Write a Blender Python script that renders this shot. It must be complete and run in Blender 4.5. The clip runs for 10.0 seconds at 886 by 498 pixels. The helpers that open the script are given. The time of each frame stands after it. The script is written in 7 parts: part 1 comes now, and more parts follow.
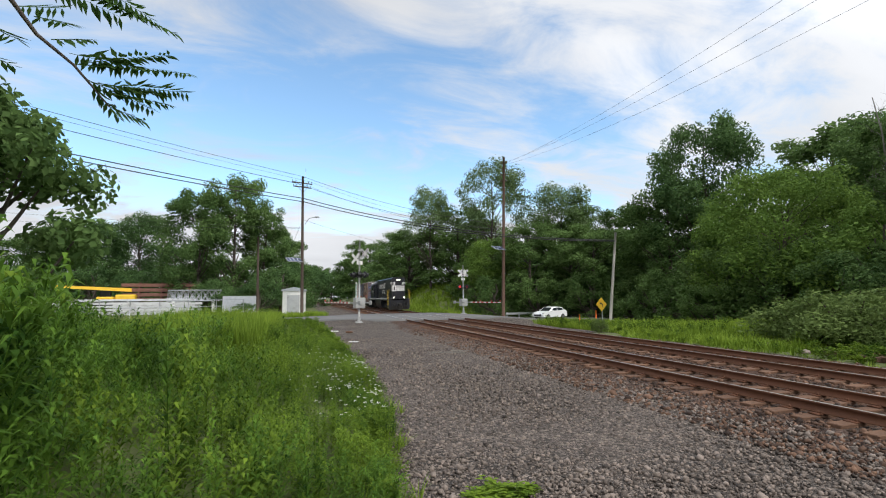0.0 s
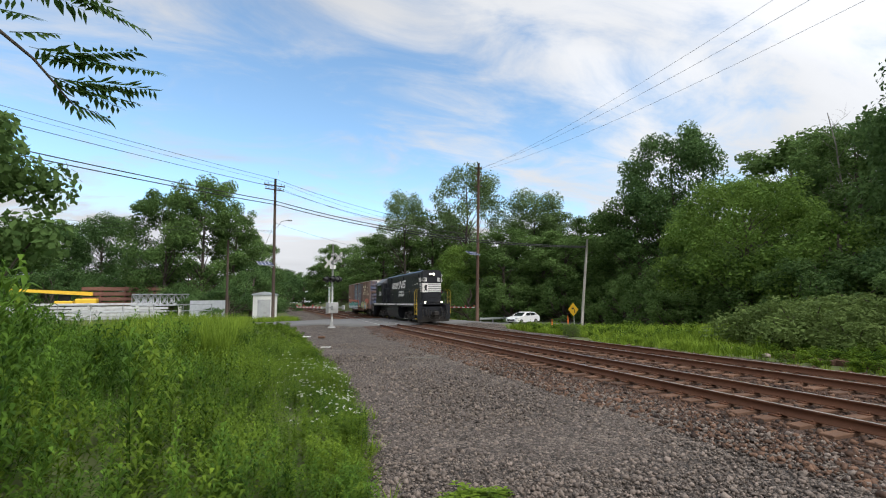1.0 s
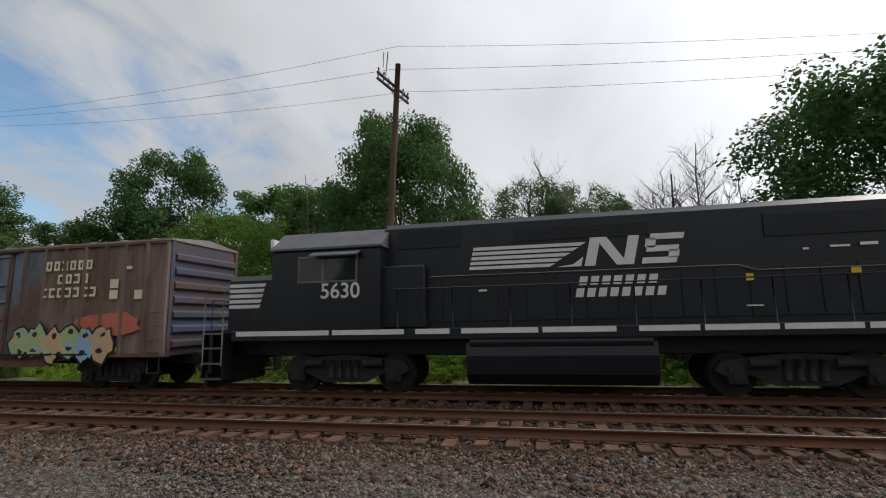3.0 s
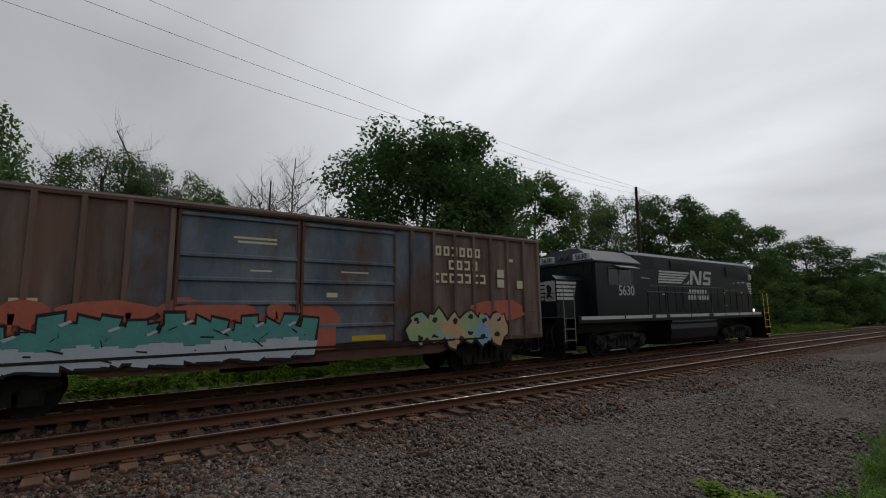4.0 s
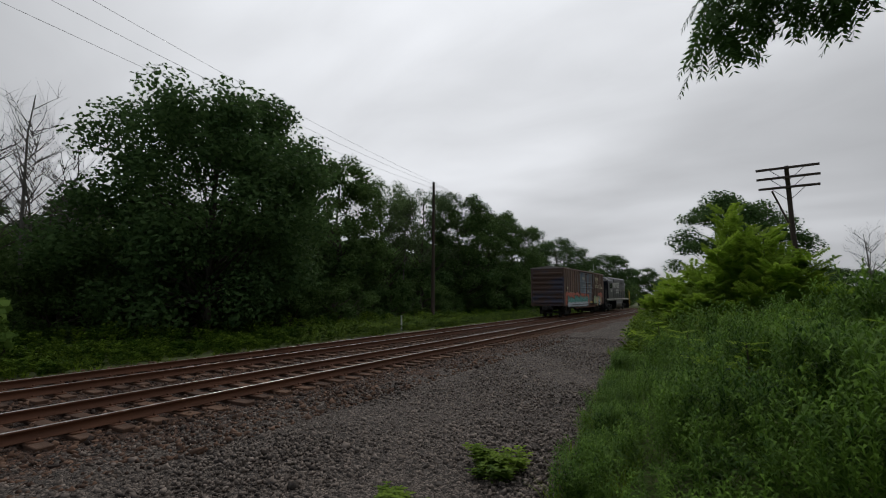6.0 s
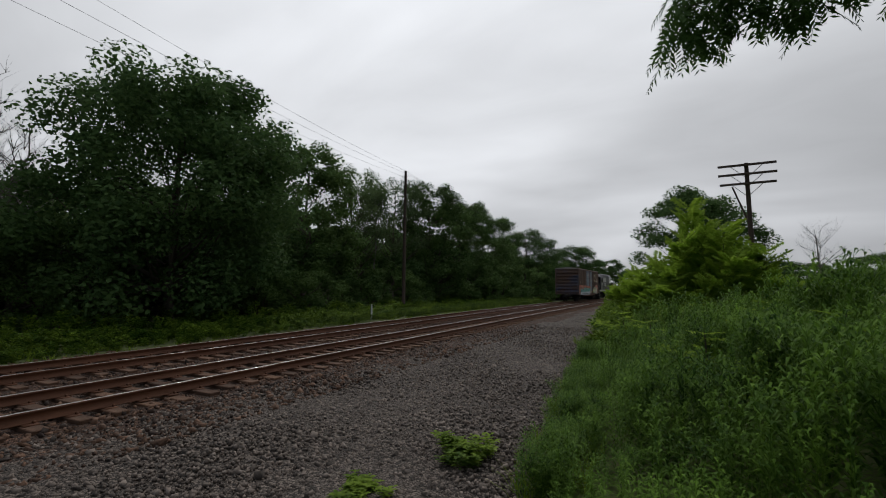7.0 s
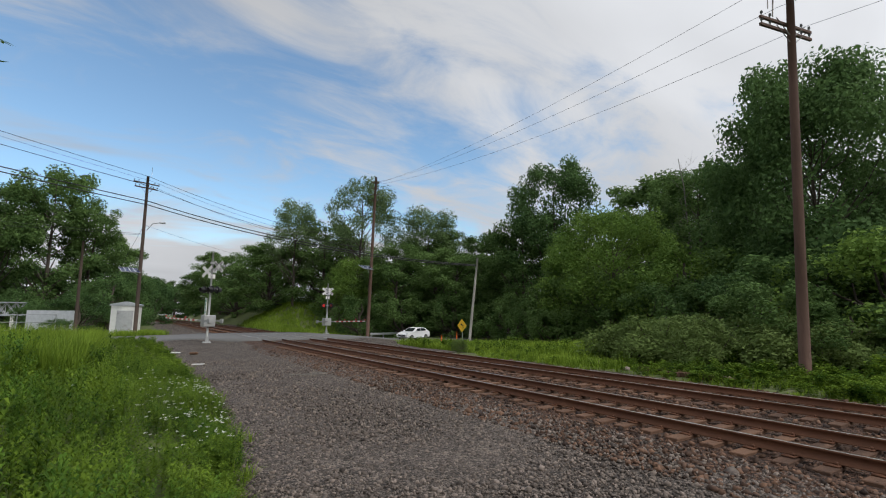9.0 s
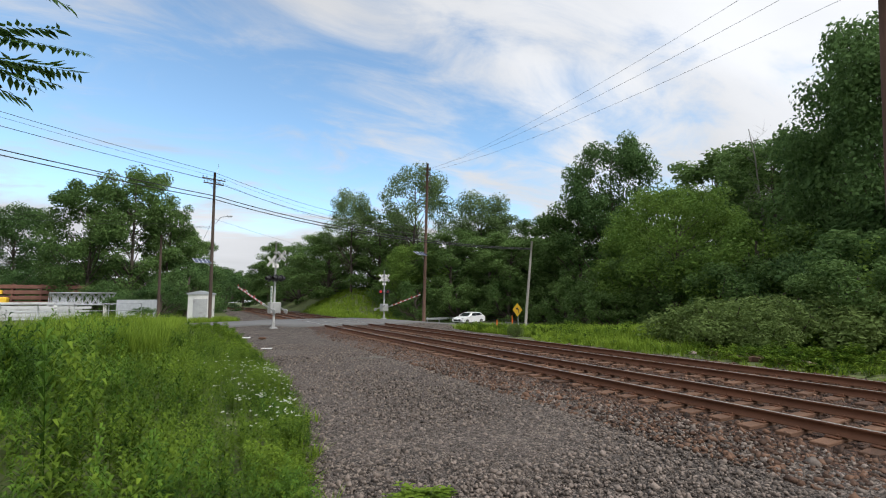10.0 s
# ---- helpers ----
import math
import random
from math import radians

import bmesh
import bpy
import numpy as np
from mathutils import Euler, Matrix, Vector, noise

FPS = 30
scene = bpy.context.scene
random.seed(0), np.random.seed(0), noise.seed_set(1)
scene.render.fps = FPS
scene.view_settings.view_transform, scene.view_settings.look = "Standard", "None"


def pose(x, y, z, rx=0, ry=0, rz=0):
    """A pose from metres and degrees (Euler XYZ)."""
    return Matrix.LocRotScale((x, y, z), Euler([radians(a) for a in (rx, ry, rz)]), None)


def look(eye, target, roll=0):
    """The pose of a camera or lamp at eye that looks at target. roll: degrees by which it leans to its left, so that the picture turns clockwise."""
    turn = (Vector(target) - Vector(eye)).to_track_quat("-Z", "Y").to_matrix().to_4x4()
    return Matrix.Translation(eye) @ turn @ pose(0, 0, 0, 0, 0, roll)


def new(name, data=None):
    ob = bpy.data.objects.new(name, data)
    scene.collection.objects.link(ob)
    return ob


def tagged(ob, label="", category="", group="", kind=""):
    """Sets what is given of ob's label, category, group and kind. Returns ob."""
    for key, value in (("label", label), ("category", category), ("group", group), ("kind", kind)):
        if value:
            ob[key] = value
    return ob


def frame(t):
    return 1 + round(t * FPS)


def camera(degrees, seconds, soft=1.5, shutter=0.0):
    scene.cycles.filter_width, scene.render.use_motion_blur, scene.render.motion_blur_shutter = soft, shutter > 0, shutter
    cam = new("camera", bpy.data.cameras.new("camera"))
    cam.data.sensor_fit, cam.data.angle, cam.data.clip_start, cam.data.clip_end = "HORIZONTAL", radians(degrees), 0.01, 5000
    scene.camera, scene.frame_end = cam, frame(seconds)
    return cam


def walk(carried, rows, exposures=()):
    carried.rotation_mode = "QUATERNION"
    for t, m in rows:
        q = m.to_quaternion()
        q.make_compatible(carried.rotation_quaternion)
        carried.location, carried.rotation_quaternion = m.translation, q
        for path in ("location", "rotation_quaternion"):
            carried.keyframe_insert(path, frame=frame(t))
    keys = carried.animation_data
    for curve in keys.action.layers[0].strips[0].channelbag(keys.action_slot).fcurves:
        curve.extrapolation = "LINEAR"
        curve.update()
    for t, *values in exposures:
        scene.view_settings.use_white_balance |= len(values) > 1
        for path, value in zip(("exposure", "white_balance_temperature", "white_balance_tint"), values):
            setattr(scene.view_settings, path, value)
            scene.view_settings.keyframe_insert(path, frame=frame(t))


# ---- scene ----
cam = camera(87.07, 10.0, soft=1.1)
# seconds, heading (left of +y), tilt up, lean
EYE = (0.0, 0.0, 2.2)
PATH = [
    (0, -17.13, 5.79, -0.59),
    (0.5, -18.22, 6.20, -0.54),
    (1, -20.28, 6.36, -0.46),
    (1.5, -24.21, 6.76, -0.54),
    (2, -32.51, 7.43, -0.64),
    (2.5, -50.90, 8.61, -0.99),
    (2.7, -60.94, 8.73, -1.10),
    (3.8, -119.37, 7.99, -0.88),
    (4, -125.54, 7.83, -0.85),
    (4.5, -134.93, 7.66, -0.65),
    (5, -140.88, 7.09, -0.46),
    (5.5, -145.95, 6.41, -0.21),
    (6, -149.80, 5.73, -0.13),
    (6.2, -151.22, 5.41, -0.12),
    (7.3, -153.4, 4.30, 0.30),
    (7.5, -151.23, 4.10, 0.44),
    (7.7, -148.0, 4.35, 0.60),
    (7.9, -133.2, 5.10, 0.80),
    (8, -123.91, 5.53, 0.85),
    (8.1, -113.1, 5.85, 0.81),
    (8.3, -89.95, 6.54, 0.62),
    (8.5, -66.4, 7.70, 0.25),
    (8.7, -47.2, 8.45, 0.20),
    (8.8, -41.43, 8.27, 0.12),
    (9, -33.34, 8.19, 0.42),
    (9.5, -28.10, 6.72, 0.10),
    (10, -26.74, 6.34, -0.27),
]


def aim(heading, tilt, lean):
    a, b = radians(heading), radians(tilt)
    ahead = Vector((-math.sin(a) * math.cos(b), math.cos(a) * math.cos(b), math.sin(b)))
    return look(EYE, Vector(EYE) + ahead, lean)


EXPOSURES = [(0.0, -0.06), (1.0, -0.1), (2.0, -0.2), (2.5, -0.35), (2.8, -0.6), (3.8, -1.45), (4.5, -1.55), (7.6, -1.5), (8.1, -1.45), (8.5, -1.0), (8.8, -0.75), (9.0, -0.55), (9.5, -0.24), (10.0, -0.17)]
walk(cam, [(t, aim(a, b, c)) for t, a, b, c in PATH], EXPOSURES)

# ---- light ----
SUN_AZ, SUN_EL = 150.0, 48.0          # degrees clockwise from +y; above the horizon


def sky_world():
    w = bpy.data.worlds.new("sky")
    w.use_nodes = True
    scene.world = w
    nt = w.node_tree
    nt.nodes.clear()
    N, L = nt.nodes.new, nt.links.new
    out, bg = N("ShaderNodeOutputWorld"), N("ShaderNodeBackground")
    L(bg.outputs[0], out.inputs[0])
    tc = N("ShaderNodeTexCoord")
    sky = N("ShaderNodeTexSky")
    sky.sky_type, sky.sun_disc = "NISHITA", False
    sky.sun_elevation, sky.sun_rotation = radians(SUN_EL), radians(SUN_AZ)
    sky.air_density, sky.dust_density, sky.ozone_density = 1.0, 0.6, 2.5
    dim = N("ShaderNodeVectorMath"); dim.operation = "MULTIPLY"; dim.inputs[1].default_value = (0.258, 0.280, 0.266)
    L(sky.outputs[0], dim.inputs[0])
    sep = N("ShaderNodeSeparateXYZ")
    L(tc.outputs["Generated"], sep.inputs[0])

    def math_node(op, a, b=None, c=None):
        n = N("ShaderNodeMath"); n.operation = op
        for i, v in enumerate((a, b, c)):
            if v is None:
                continue
            if isinstance(v, (int, float)):
                n.inputs[i].default_value = v
            else:
                L(v, n.inputs[i])
        return n.outputs[0]
    up = math_node("ADD", math_node("MAXIMUM", sep.outputs[2], 0.0), 0.22)
    comb = N("ShaderNodeCombineXYZ")
    L(math_node("DIVIDE", sep.outputs[0], up), comb.inputs[0])
    L(math_node("DIVIDE", sep.outputs[1], up), comb.inputs[1])
    mp = N("ShaderNodeMapping")
    mp.inputs["Rotation"].default_value = (0, 0, radians(28))
    mp.inputs["Scale"].default_value = (1.0, 1.9, 1.0)
    mp.inputs["Location"].default_value = (0.35, 0.2, 0)
    L(comb.outputs[0], mp.inputs[0])
    big = N("ShaderNodeTexNoise"); big.inputs["Scale"].default_value = 0.55; big.inputs["Detail"].default_value = 9; big.inputs["Roughness"].default_value = 0.55; big.inputs["Distortion"].default_value = 0.35
    L(mp.outputs[0], big.inputs["Vector"])
    wisp = N("ShaderNodeTexNoise"); wisp.inputs["Scale"].default_value = 1.9; wisp.inputs["Detail"].default_value = 8; wisp.inputs["Roughness"].default_value = 0.62; wisp.inputs["Distortion"].default_value = 0.6
    L(mp.outputs[0], wisp.inputs["Vector"])
    soft = N("ShaderNodeTexNoise"); soft.inputs["Scale"].default_value = 0.5; soft.inputs["Detail"].default_value = 3.0; soft.inputs["Roughness"].default_value = 0.5; soft.inputs["Distortion"].default_value = 0.3
    L(mp.outputs[0], soft.inputs["Vector"])
    # the cloud sheet thickens away from the clear quarter in the north
    dot = N("ShaderNodeVectorMath"); dot.operation = "DOT_PRODUCT"
    a = radians(5)
    dot.inputs[1].default_value = (math.sin(a) * 0.9, math.cos(a) * 0.9, 0.44)
    L(tc.outputs["Generated"], dot.inputs[0])
    clear = math_node("MULTIPLY_ADD", dot.outputs["Value"], -1.62, 1.345)
    cov = math_node("ADD", math_node("MULTIPLY_ADD", big.outputs[0], 1.5, -0.78), clear)
    cov = math_node("ADD", cov, math_node("MULTIPLY", math_node("MAXIMUM", math_node("ADD", sep.outputs[2], -0.42), 0.0), 2.6))
    cov = math_node("ADD", cov, math_node("MULTIPLY_ADD", wisp.outputs[0], 1.7, -0.76))
    cov = math_node("ADD", cov, math_node("MULTIPLY", math_node("MAXIMUM", math_node("SUBTRACT", 0.20, sep.outputs[2]), 0.0), 6.5))
    ramp = N("ShaderNodeMapRange"); ramp.interpolation_type = "SMOOTHSTEP"
    ramp.inputs[1].default_value, ramp.inputs[2].default_value, ramp.inputs[4].default_value = -0.30, 0.42, 1.0
    L(cov, ramp.inputs[0])
    # cloud light: brighter round the veiled sun
    sun = N("ShaderNodeVectorMath"); sun.operation = "DOT_PRODUCT"
    sa, se = radians(SUN_AZ), radians(SUN_EL)
    sun.inputs[1].default_value = (math.sin(sa) * math.cos(se), math.cos(sa) * math.cos(se), math.sin(se))
    L(tc.outputs["Generated"], sun.inputs[0])
    glow = math_node("POWER", math_node("MAXIMUM", math_node("MULTIPLY_ADD", sun.outputs["Value"], 0.5, 0.5), 0.0), 5.0)
    shade = math_node("ADD", math_node("MULTIPLY_ADD", soft.outputs[0], 1.35, 0.10), math_node("MULTIPLY_ADD", wisp.outputs[0], 0.18, 0.13))
    strength = math_node("MULTIPLY", math_node("MULTIPLY_ADD", glow, 1.98, 0.80), shade)
    tint = N("ShaderNodeVectorMath"); tint.operation = "SCALE"; tint.inputs[0].default_value = (0.955, 0.98, 1.028)
    L(strength, tint.inputs["Scale"])
    mix = N("ShaderNodeMix"); mix.data_type = "RGBA"
    L(ramp.outputs[0], mix.inputs[0]); L(dim.outputs[0], mix.inputs[6]); L(tint.outputs[0], mix.inputs[7])
    L(mix.outputs[2], bg.inputs[0])
    bg.inputs[1].default_value = 1.0


sky_world()
sun_data = bpy.data.lights.new("sun", "SUN")
sun_data.energy, sun_data.angle, sun_data.color = 1.9, radians(12), (1.0, 0.95, 0.86)
sun_ob = new("sun", sun_data)
sa, se = radians(SUN_AZ), radians(SUN_EL)
sun_ob.matrix_world = look((60 * math.sin(sa) * math.cos(se), 60 * math.cos(sa) * math.cos(se), 60 * math.sin(se)), (0, 0, 0))

# ---- materials ----


def material(name, dark, light, rough=0.8, metal=0.0, scale=6.0, fine=60.0, bump=0.3, spec=0.4, island=0.0, objrand=0.0, stain=None, stain_at=0.62, stretch=(1, 1, 1), through_light=0.0, contrast=0.9):
    """Two colours mixed by coarse and fine noise, with relief; a third colour as stains; variation piece by piece."""
    m = bpy.data.materials.new(name)
    m.use_nodes = True
    nt = m.node_tree
    N, L = nt.nodes.new, nt.links.new
    p = nt.nodes["Principled BSDF"]
    tc, mp = N("ShaderNodeTexCoord"), N("ShaderNodeMapping")
    mp.inputs["Scale"].default_value = stretch
    L(tc.outputs["Object"], mp.inputs[0])
    n1, n2 = N("ShaderNodeTexNoise"), N("ShaderNodeTexNoise")
    for n, s in ((n1, scale), (n2, fine)):
        n.inputs["Scale"].default_value, n.inputs["Detail"].default_value, n.inputs["Roughness"].default_value = s, 6, 0.6
        L(mp.outputs[0], n.inputs["Vector"])
    add = N("ShaderNodeMath"); add.operation = "MULTIPLY_ADD"; add.inputs[1].default_value = 0.5
    L(n2.outputs[0], add.inputs[0])
    half = N("ShaderNodeMath"); half.operation = "MULTIPLY_ADD"; half.inputs[1].default_value, half.inputs[2].default_value = contrast, 0.25 - contrast / 2
    L(n1.outputs[0], half.inputs[0]); L(half.outputs[0], add.inputs[2])
    fac = add.outputs[0]
    if island:
        g, k = N("ShaderNodeNewGeometry"), N("ShaderNodeMath")
        k.operation = "MULTIPLY_ADD"; k.inputs[1].default_value, k.inputs[2].default_value = island, -island / 2
        L(g.outputs["Random Per Island"], k.inputs[0])
        s = N("ShaderNodeMath"); L(fac, s.inputs[0]); L(k.outputs[0], s.inputs[1]); fac = s.outputs[0]
    if objrand:
        g, k = N("ShaderNodeObjectInfo"), N("ShaderNodeMath")
        k.operation = "MULTIPLY_ADD"; k.inputs[1].default_value, k.inputs[2].default_value = objrand, -objrand / 2
        L(g.outputs["Random"], k.inputs[0])
        s = N("ShaderNodeMath"); L(fac, s.inputs[0]); L(k.outputs[0], s.inputs[1]); fac = s.outputs[0]
    mix = N("ShaderNodeMix"); mix.data_type = "RGBA"; mix.clamp_factor = True
    mix.inputs[6].default_value, mix.inputs[7].default_value = (*dark, 1), (*light, 1)
    L(fac, mix.inputs[0])
    col = mix.outputs[2]
    if stain:
        n3, r = N("ShaderNodeTexNoise"), N("ShaderNodeMapRange")
        n3.inputs["Scale"].default_value, n3.inputs["Detail"].default_value, n3.inputs["Roughness"].default_value = scale * 0.6, 8, 0.7
        L(mp.outputs[0], n3.inputs["Vector"]); L(n3.outputs[0], r.inputs[0])
        r.inputs[1].default_value, r.inputs[2].default_value = stain_at - 0.08, stain_at + 0.08
        mx = N("ShaderNodeMix"); mx.data_type = "RGBA"; mx.inputs[7].default_value = (*stain, 1)
        L(r.outputs[0], mx.inputs[0]); L(col, mx.inputs[6]); col = mx.outputs[2]
    L(col, p.inputs["Base Color"])
    p.inputs["Roughness"].default_value, p.inputs["Metallic"].default_value, p.inputs["Specular IOR Level"].default_value = rough, metal, spec
    if bump:
        b = N("ShaderNodeBump"); b.inputs["Strength"].default_value, b.inputs["Distance"].default_value = bump, 0.02
        L(add.outputs[0], b.inputs["Height"]); L(b.outputs[0], p.inputs["Normal"])
    if through_light:
        t, ms = N("ShaderNodeBsdfTranslucent"), N("ShaderNodeMixShader")
        ms.inputs[0].default_value = through_light
        L(col, t.inputs[0]); L(p.outputs[0], ms.inputs[1]); L(t.outputs[0], ms.inputs[2])
        L(ms.outputs[0], nt.nodes["Material Output"].inputs[0])
    return m


def plain(name, colour, rough=0.5, metal=0.0, emit=0.0):
    m = bpy.data.materials.new(name)
    m.use_nodes = True
    p = m.node_tree.nodes["Principled BSDF"]
    p.inputs["Base Color"].default_value, p.inputs["Roughness"].default_value, p.inputs["Metallic"].default_value = (*colour, 1), rough, metal
    if emit:
        p.inputs["Emission Color"].default_value, p.inputs["Emission Strength"].default_value = (*colour, 1), emit
    return m


def leaf_material(name, dark, light, rough=0.62, island=0.5, scale=0.35, contrast=1.3, through_light=0.38):
    return material(name, dark, light, rough=rough, scale=scale, fine=3.0, bump=0, spec=0.06, island=island, objrand=0.35, through_light=through_light, contrast=contrast)


def gravel_material(name, dark, light, cell, stain, stain_at=0.64):
    """Crushed stone: cells of their own tone with dark gaps and relief, and broad stains."""
    m = material(name, dark, light, rough=0.92, scale=0.9, fine=30, bump=0, stain=stain, stain_at=stain_at)
    nt = m.node_tree
    N, L = nt.nodes.new, nt.links.new
    p = nt.nodes["Principled BSDF"]
    old = p.inputs["Base Color"].links[0].from_socket
    tc = N("ShaderNodeTexCoord")
    v, e = N("ShaderNodeTexVoronoi"), N("ShaderNodeTexVoronoi")
    e.feature = "DISTANCE_TO_EDGE"
    for n in (v, e):
        n.inputs["Scale"].default_value = cell
        L(tc.outputs["Object"], n.inputs["Vector"])
    sep = N("ShaderNodeSeparateColor"); L(v.outputs["Color"], sep.inputs[0])
    tone = N("ShaderNodeMapRange"); tone.inputs[3].default_value, tone.inputs[4].default_value = 0.38, 1.75
    L(sep.outputs[0], tone.inputs[0])
    gap = N("ShaderNodeMapRange"); gap.inputs[2].default_value, gap.inputs[3].default_value = 0.12, 0.25
    L(e.outputs["Distance"], gap.inputs[0])
    k = N("ShaderNodeMath"); k.operation = "MULTIPLY"; L(tone.outputs[0], k.inputs[0]); L(gap.outputs[0], k.inputs[1])
    s = N("ShaderNodeVectorMath"); s.operation = "SCALE"; L(old, s.inputs[0]); L(k.outputs[0], s.inputs["Scale"])
    L(s.outputs[0], p.inputs["Base Color"])
    hgt = N("ShaderNodeMath"); hgt.operation = "MULTIPLY_ADD"; hgt.inputs[1].default_value = 0.6
    L(sep.outputs[1], hgt.inputs[0]); L(gap.outputs[0], hgt.inputs[2])
    b = N("ShaderNodeBump"); b.inputs["Strength"].default_value, b.inputs["Distance"].default_value = 1.0, 0.03
    L(hgt.outputs[0], b.inputs["Height"]); L(b.outputs[0], p.inputs["Normal"])
    return m


M_GRAVEL = gravel_material("gravel", (0.043, 0.035, 0.030), (0.190, 0.154, 0.130), 24.0, (0.070, 0.055, 0.046))
M_BALLAST = gravel_material("rusty_ballast_bed", (0.026, 0.013, 0.008), (0.120, 0.060, 0.036), 18.0, (0.105, 0.085, 0.072), 0.60)
M_STONE = material("crushed_stone", (0.040, 0.032, 0.027), (0.245, 0.197, 0.166), rough=0.8, scale=9, fine=80, bump=0.3, island=0.9)
M_STONE_RUST = material("rusty_stone", (0.022, 0.012, 0.008), (0.165, 0.092, 0.058), rough=0.85, scale=9, fine=80, bump=0.3, island=1.1)
M_SOIL = material("soil", (0.05, 0.07, 0.02), (0.13, 0.15, 0.05), rough=1.0, scale=0.8, fine=12, bump=0.6, stain=(0.16, 0.13, 0.09), stain_at=0.72)
M_ASPHALT = material("asphalt", (0.085, 0.085, 0.085), (0.155, 0.152, 0.15), rough=0.85, scale=0.7, fine=70, bump=0.25, stain=(0.10, 0.10, 0.10), stain_at=0.66)
M_RAIL = material("rusty_rail", (0.046, 0.019, 0.011), (0.190, 0.078, 0.037), rough=0.75, metal=0.1, scale=3, fine=50, bump=0.3, stretch=(1, 0.25, 1))
M_RAILTOP = plain("worn_rail_head", (0.62, 0.60, 0.58), 0.28, 1.0)
M_TIE = material("weathered_tie", (0.030, 0.016, 0.011), (0.185, 0.100, 0.060), rough=0.95, scale=2.5, fine=30, bump=0.7, stretch=(0.3, 1.5, 1.5), objrand=0.5)
M_BARK = material("bark", (0.035, 0.028, 0.022), (0.12, 0.10, 0.08), rough=0.95, scale=4, fine=25, bump=0.8, stretch=(1, 1, 0.3))
M_DEADWOOD = material("dead_wood", (0.10, 0.09, 0.08), (0.26, 0.24, 0.22), rough=0.95, scale=4, fine=25, bump=0.5, stretch=(1, 1, 0.3))
M_LEAF = leaf_material("leaf_mid", (0.044, 0.089, 0.027), (0.162, 0.256, 0.078))
M_LEAF_DARK = leaf_material("leaf_dark", (0.034, 0.074, 0.026), (0.134, 0.226, 0.074))
M_LEAF_LIGHT = leaf_material("leaf_light", (0.072, 0.138, 0.026), (0.252, 0.378, 0.082))
M_LEAF_GREY = leaf_material("leaf_greyish", (0.062, 0.106, 0.046), (0.200, 0.280, 0.118))
M_WEED = leaf_material("weed_leaf", (0.034, 0.078, 0.009), (0.205, 0.305, 0.036), island=0.55, scale=0.9, contrast=2.4)
# deeper weed green; its darker tone also paints in the backlight to the south
M_WEED_DARK = leaf_material("weed_leaf_deep_backlit", (0.022, 0.062, 0.010), (0.155, 0.278, 0.038), island=0.6, scale=0.9, contrast=2.2)
M_GRASS = leaf_material("grass_blade", (0.07, 0.13, 0.014), (0.27, 0.38, 0.05), island=0.4, scale=0.5, contrast=1.8)
M_FLOWER = plain("white_flower", (0.75, 0.76, 0.68), 0.7)
M_POLE = material("pole_wood", (0.032, 0.024, 0.020), (0.105, 0.073, 0.056), rough=0.9, scale=3, fine=30, bump=0.4, stretch=(1, 1, 0.1))
M_POLE_RED = material("pole_wood_red", (0.050, 0.029, 0.022), (0.145, 0.085, 0.062), rough=0.9, scale=3, fine=30, bump=0.4, stretch=(1, 1, 0.1))
M_POLE_GREY = material("pole_wood_grey", (0.22, 0.21, 0.19), (0.42, 0.40, 0.36), rough=0.9, scale=3, fine=30, bump=0.4, stretch=(1, 1, 0.1))
M_WIRE = plain("wire", (0.02, 0.02, 0.022), 0.6)

# ---- mesh helpers ----


def part(name, bm, mat, parent=None, label="", smooth=False):
    me = bpy.data.meshes.new(name)
    bm.to_mesh(me)
    bm.free()
    return part_mesh(name, me, mat, parent, label, smooth)


def part_mesh(name, me, mat, parent=None, label="", smooth=False):
    for mm in (mat if isinstance(mat, (list, tuple)) else [mat]):
        me.materials.append(mm)
    if smooth:
        me.polygons.foreach_set("use_smooth", [True] * len(me.polygons))
    ob = new(name, me)
    if parent is not None:
        ob.parent = parent
    if label:
        tagged(ob, label)
    return ob


def empty(name, at=(0, 0, 0), rz=0.0, **tags):
    ob = new(name)
    ob.empty_display_size = 0.2
    ob.matrix_basis = pose(*at, 0, 0, rz)
    return tagged(ob, **tags)


def box(bm, x0, x1, y0, y1, z0, z1, bevel=0.0, m=None, mi=0):
    vs = [bm.verts.new(Vector((x, y, z))) for x in (x0, x1) for y in (y0, y1) for z in (z0, z1)]
    fs = [bm.faces.new([vs[i] for i in q]) for q in ((0, 1, 3, 2), (4, 6, 7, 5), (0, 4, 5, 1), (2, 3, 7, 6), (0, 2, 6, 4), (1, 5, 7, 3))]
    for f in fs:
        f.material_index = mi
    if bevel:
        es = list({e for f in fs for e in f.edges})
        r = bmesh.ops.bevel(bm, geom=es, offset=bevel, segments=1, profile=0.5, affect="EDGES")
        vs = list({v for f in r["faces"] for v in f.verts} | {v for v in vs if v.is_valid})
    if m is not None:
        bmesh.ops.transform(bm, matrix=m, verts=[v for v in vs if v.is_valid])
    return vs


